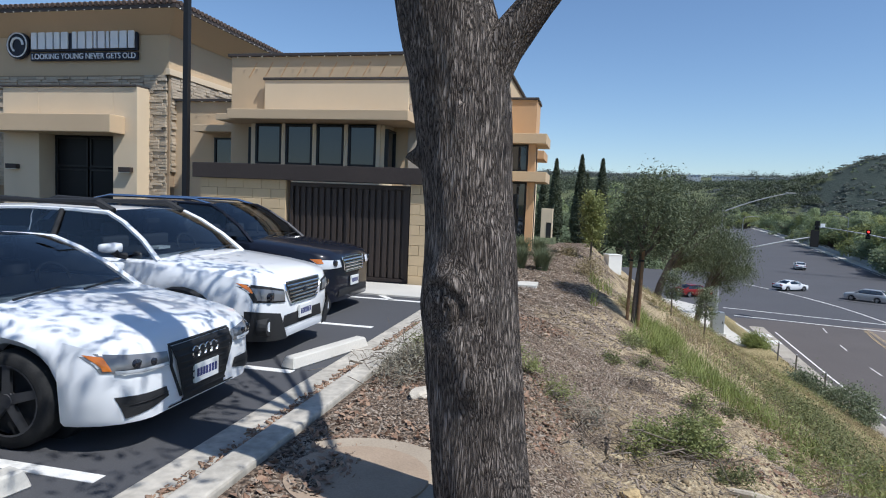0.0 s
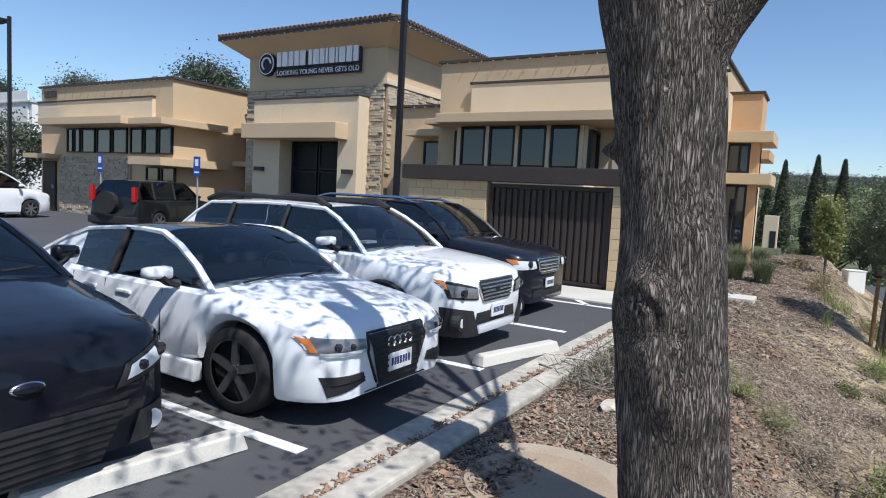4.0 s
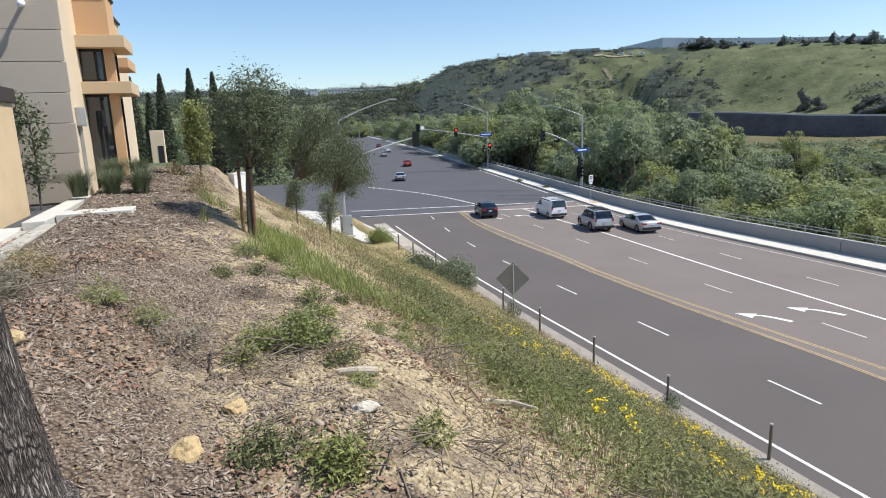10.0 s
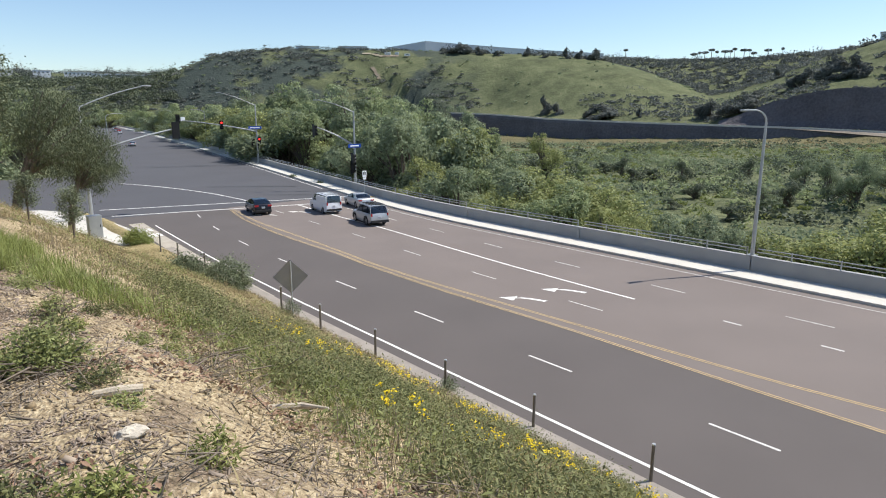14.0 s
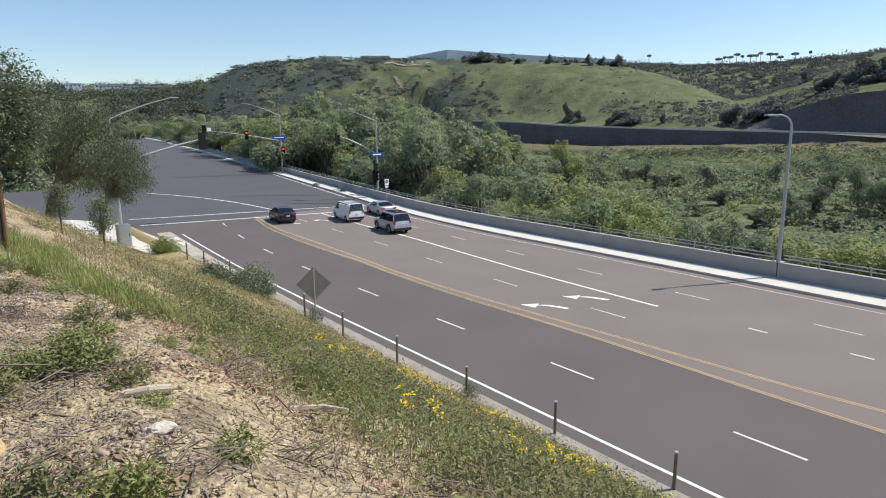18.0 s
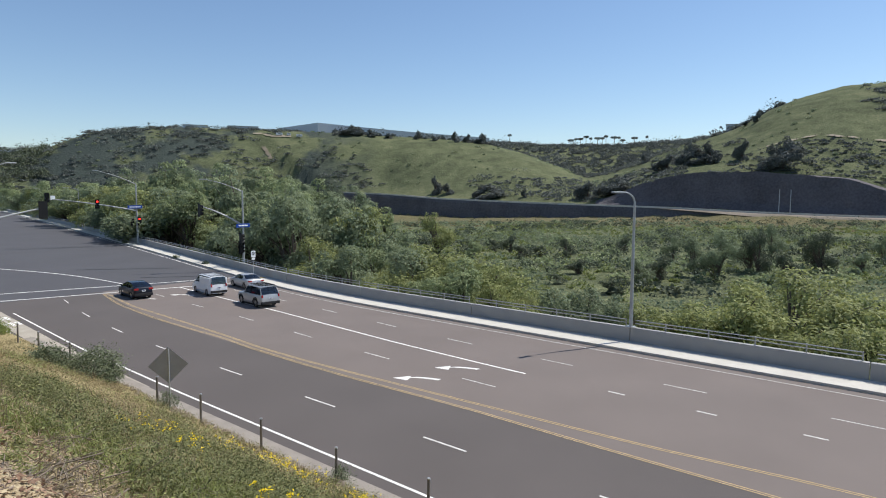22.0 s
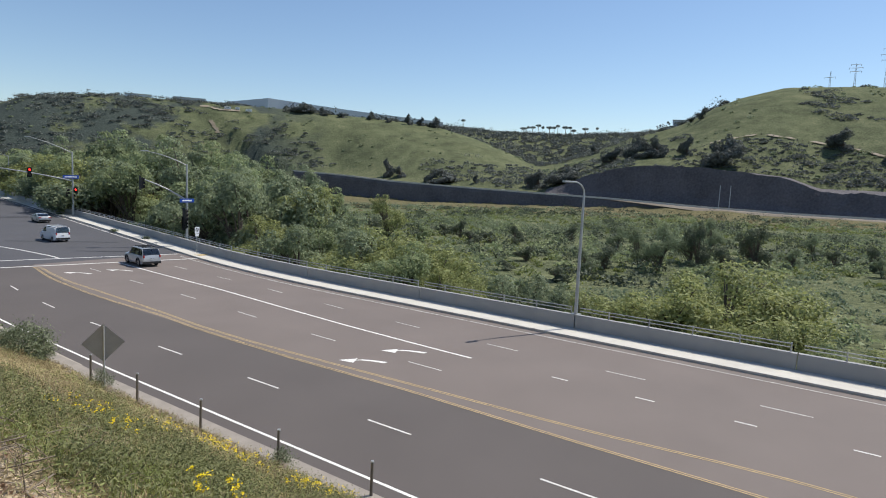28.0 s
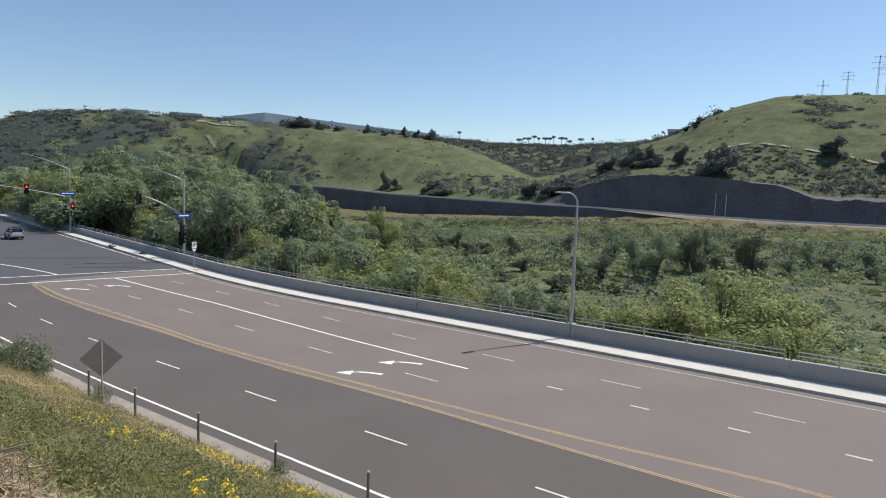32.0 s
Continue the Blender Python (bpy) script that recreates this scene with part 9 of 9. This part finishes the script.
part("pad", boxes((-0.6, -0.55, -0.1, 0.6, 0.55, 0.12)), concrete, cab)
bm = bmesh.new()
cor = [(6.0, 72.5), (9.5, 71.0), (11.5, 67.5), (12.9, 61), (13.4, 54), (13.2, 48), (12.2, 44), (11.3, 46), (10.6, 52), (9.4, 58), (7.4, 63), (5.0, 67)]
up = [bm.verts.new((x, y, -7.86)) for x, y in cor]
dn = [bm.verts.new((x, y, -8.3)) for x, y in cor]
bm.faces.new(up)
for k in range(len(cor)):
    bm.faces.new((up[k], dn[k], dn[(k + 1) % len(cor)], up[(k + 1) % len(cor)]))
bmesh.ops.recalc_face_normals(bm, faces=bm.faces[:])
tagged(obj("pavement_corner", bm, concrete), "pale concrete corner pavement", "pavement", kind="structure")
tagged(obj("pavement_side", boxes((-60, 70.3, -8.3, 6.2, 72.4, -7.86)), concrete), "pale pavement of the side street", "pavement", kind="structure")
# diamond warning sign seen from behind
ds = tagged(empty("warning_sign", 12.9, 25.85, hill(12.9, 25.85)), "grey back of a diamond road sign on a post", "road sign")
bm = bmesh.new()
tube(bm, [(0, 0.04, -0.3), (0, 0.04, 2.55)], [0.035, 0.035], 8)
part("post", bm, steel, ds)
o = part("panel", boxes((-0.56, -0.006, -0.56, 0.56, 0.006, 0.56), bevel=0.003), mat("sign_back", (0.3, 0.295, 0.29), 0.6, 0.3, var=0.15), ds, "bare metal back of the sign")
o.matrix_basis = pose(0, 0.08, 1.85, 0, 0, -28) @ pose(0, 0, 0, 0, 45, 0)
post_m = mat("weathered_post", (0.16, 0.14, 0.12), 0.9, var=0.3)
for k, (x, y) in enumerate(((12.6, 26.4), (12.65, 22.9), (12.7, 18.9), (13.05, 15.3), (13.75, 12.0), (13.9, 8.1), (12.5, 30.5), (12.4, 35.5), (12.2, 39.5), (12.2, 43.0), (13.9, 4.4))):
    p = tagged(empty("roadside_post", x, y, hill(x, y)), "weathered short marker post at the slope foot", "post", "roadside posts")
    bm = bmesh.new()
    tube(bm, [(0, 0, -0.3), (0.02, 0, 1.15)], [0.05, 0.045], 8)
    part("shaft", bm, post_m, p)
    bm = bmesh.new()
    tube(bm, [(0.02, 0, 1.15), (0.02, 0, 1.19)], [0.055, 0.05], 8)
    part("cap", bm, steel, p)
arrow_board = tagged(empty("regulatory_sign", 39.2, 60.0, -7.85), "white regulatory sign on a post", "road sign")
bm = bmesh.new()
tube(bm, [(0, 0, 0), (0, 0, 2.9)], [0.04, 0.04], 8)
part("post", bm, steel, arrow_board)
part("panel", boxes((-0.27, -0.06, 2.1, 0.27, -0.045, 2.8), bevel=0.004), sign_white, arrow_board)
bm = bmesh.new()
tube(bm, [(0.16 * math.cos(q), -0.064, 2.52 + 0.16 * math.sin(q)) for q in [2 * math.pi * k / 20 for k in range(21)]], [0.025] * 21, 6)
part("symbol_ring", bm, signal_black, arrow_board)
part("symbol", boxes((-0.03, -0.07, 2.42, 0.03, -0.061, 2.62), (-0.09, -0.07, 2.57, 0.03, -0.061, 2.62)), signal_black, arrow_board)
part("lower_plate", boxes((-0.2, -0.06, 1.82, 0.2, -0.045, 2.06), bevel=0.004), sign_white, arrow_board)
pad = tagged(empty("tactile_pad", 38.9, 58.55, -7.85), "worn yellow tactile paving pad at the kerb ramp", "tactile pad")
part("plate", boxes((-0.6, -0.5, 0.002, 0.6, 0.5, 0.022), bevel=0.004), yellow_paint, pad)
bm = bmesh.new()
for k in range(9):
    for q in range(7):
        bmesh.ops.create_cone(bm, cap_ends=True, segments=6, radius1=0.025, radius2=0.018, depth=0.01, matrix=Matrix.Translation((-0.52 + 0.13 * k, -0.4 + 0.13 * q, 0.027)))
part("dome_field", bm, yellow_paint, pad)["kind"] = "stuff"
mon = tagged(empty("monument_sign", -2.84, 44, hill(-2, 44)), "pale stucco monument at the end of the bank", "monument")
part("block", boxes((-0.4, -0.3, -0.3, 0.4, 0.3, 1.46 - hill(-2, 44)), bevel=0.03), stucco_light, mon)
# Flat panel proud of the face, coloured like a shaded recess.
part("recess", boxes((-0.02, -0.32, 0.1, 0.32, -0.305, 1.35)), interior_shade, mon)
tarp = tagged(empty("white_box", 1.78, 45.0, hill(1.78, 45.0), 25), "white utility box on the bank", "utility box")
part("body", boxes((-0.5, -0.4, -0.3, 0.5, 0.4, 1.05), bevel=0.03), white_wall, tarp)
part("lid", boxes((-0.53, -0.43, 1.052, 0.53, 0.43, 1.1)), white_wall, tarp)


# ---- motion ----
def drive(thing, spots):
    """Key a car along ground spots (t, x, y), its nose along the way; a repeated spot is a stop."""
    rows = []
    for k, (t, x, y) in enumerate(spots):
        (_, xa, ya), (_, xb, yb) = spots[max(0, k - 1)], spots[min(len(spots) - 1, k + 1)]
        for q in range(len(spots)):
            if math.hypot(xb - xa, yb - ya) > 0.6:
                break
            (_, xa, ya), (_, xb, yb) = spots[max(0, k - 1 - q)], spots[min(len(spots) - 1, k + 1 + q)]
        rows.append((t, pose(x, y, ROAD + 0.005, 0, 0, math.degrees(math.atan2(yb - ya, xb - xa)))))
    walk(thing, rows)


def motions():
    drive(dark_liftback, [(0, 24.6, 50.0), (3, 24.9, 55.5), (5, 25.2, 57.0), (24.3, 25.25, 57.2), (25.2, 25.3, 62), (26, 24.5, 73), (26.5, 22.3, 82), (27.2, 16, 93), (28, 6, 98), (32, -40, 99)])
    drive(van, [(0, 26.8, 20.0), (4, 29.0, 43), (6, 30.4, 53.0), (24.5, 30.6, 54.2), (25.2, 31.0, 57), (26, 32.2, 63.5), (26.5, 33.0, 68.0), (27.5, 33.3, 75.0), (28, 33.4, 79.3), (28.5, 33.6, 83.4), (29, 34.3, 89.0), (29.5, 36.0, 97.5), (30, 38.6, 107), (32, 50, 152)])
    drive(suv, [(0, 28.2, 0.0), (4, 29.0, 30), (6.5, 30.0, 44.5), (7.5, 30.2, 45.4), (25.0, 30.25, 45.6), (26, 30.7, 50.0), (26.5, 31.0, 52.2), (27, 31.2, 53.6), (27.5, 31.4, 55.0), (28, 31.6, 57), (28.5, 31.9, 59.4), (29, 32.6, 64.4), (29.5, 33.8, 71), (30, 35.0, 77.6), (31, 36.8, 91), (32, 39.0, 105)])
    drive(sedan, [(0, 31, -50), (4, 31.1, -8), (7, 31.3, 20), (8, 31.4, 28), (9, 31.9, 35.5), (9.5, 32.3, 39.3), (10, 32.8, 43.0), (10.5, 33.4, 46.4), (11, 33.9, 48.8), (12, 34.5, 52.2), (13, 34.9, 54.6), (24.0, 35.0, 54.8), (24.5, 35.4, 58.5), (25.5, 36.8, 68.5), (26.5, 39.0, 82), (27.5, 40.5, 95), (28, 41.6, 103.5), (28.5, 43.0, 112), (32, 60, 190)])
    drive(through_car, [(0, -40, 92), (5, 2, 89), (7, 12.5, 86.8), (8.5, 20.5, 87.6), (9, 23.2, 90.0), (9.5, 26.0, 94.5), (10, 29.2, 101), (11, 36, 123), (12, 40.2, 143), (13, 44.2, 163), (14, 49.5, 195), (14.5, 52.5, 212), (17, 68, 300), (32, 130, 680)])
    drive(red_car, [(0, -40, 95), (3, -10, 91), (5, 9.3, 88.5), (5.5, 13.2, 86), (6.5, 20.8, 86.5), (7, 24.0, 89.5), (7.5, 26.6, 93.0), (8, 29.0, 97.8), (8.5, 31.2, 103), (9, 33.4, 109), (9.5, 36.2, 119), (10, 40, 133), (11, 49, 175), (12, 59, 225), (13, 71, 290), (16, 98, 420), (32, 130, 690)])
    drive(early, [(0, 32.2, 82.0), (1, 28, 84.5), (4.5, 24.5, 85.5), (5, 24.8, 86.2), (6, 26.9, 88.2), (6.5, 29.2, 93.2), (7, 31.8, 102), (8, 35.2, 120), (9, 38.6, 140), (10, 46.5, 178), (12, 62, 260), (16, 98, 430), (32, 131, 700)])
    drive(early2, [(0, 26.0, 88.4), (1, 29, 90), (4, 34, 97.0), (5, 36.5, 101), (6, 40.0, 110), (7, 42.5, 130), (8, 46, 152), (9, 50, 180), (10, 56, 210), (12, 72, 300), (16, 105, 470), (32, 132, 720)])
    drive(far_car, [(0, 38, 125), (4, 42, 145), (6, 45.5, 158), (6.5, 46, 160), (9, 51, 186), (11, 58, 222), (14, 74, 310), (18, 100, 440), (32, 133, 740)])
    drive(far_dark, [(0, 12.3, 75.7), (1, 18, 79), (3, 30, 88), (5, 40, 120), (8, 52, 190), (12, 75, 310), (16, 102, 450), (32, 134, 760)])


motions()
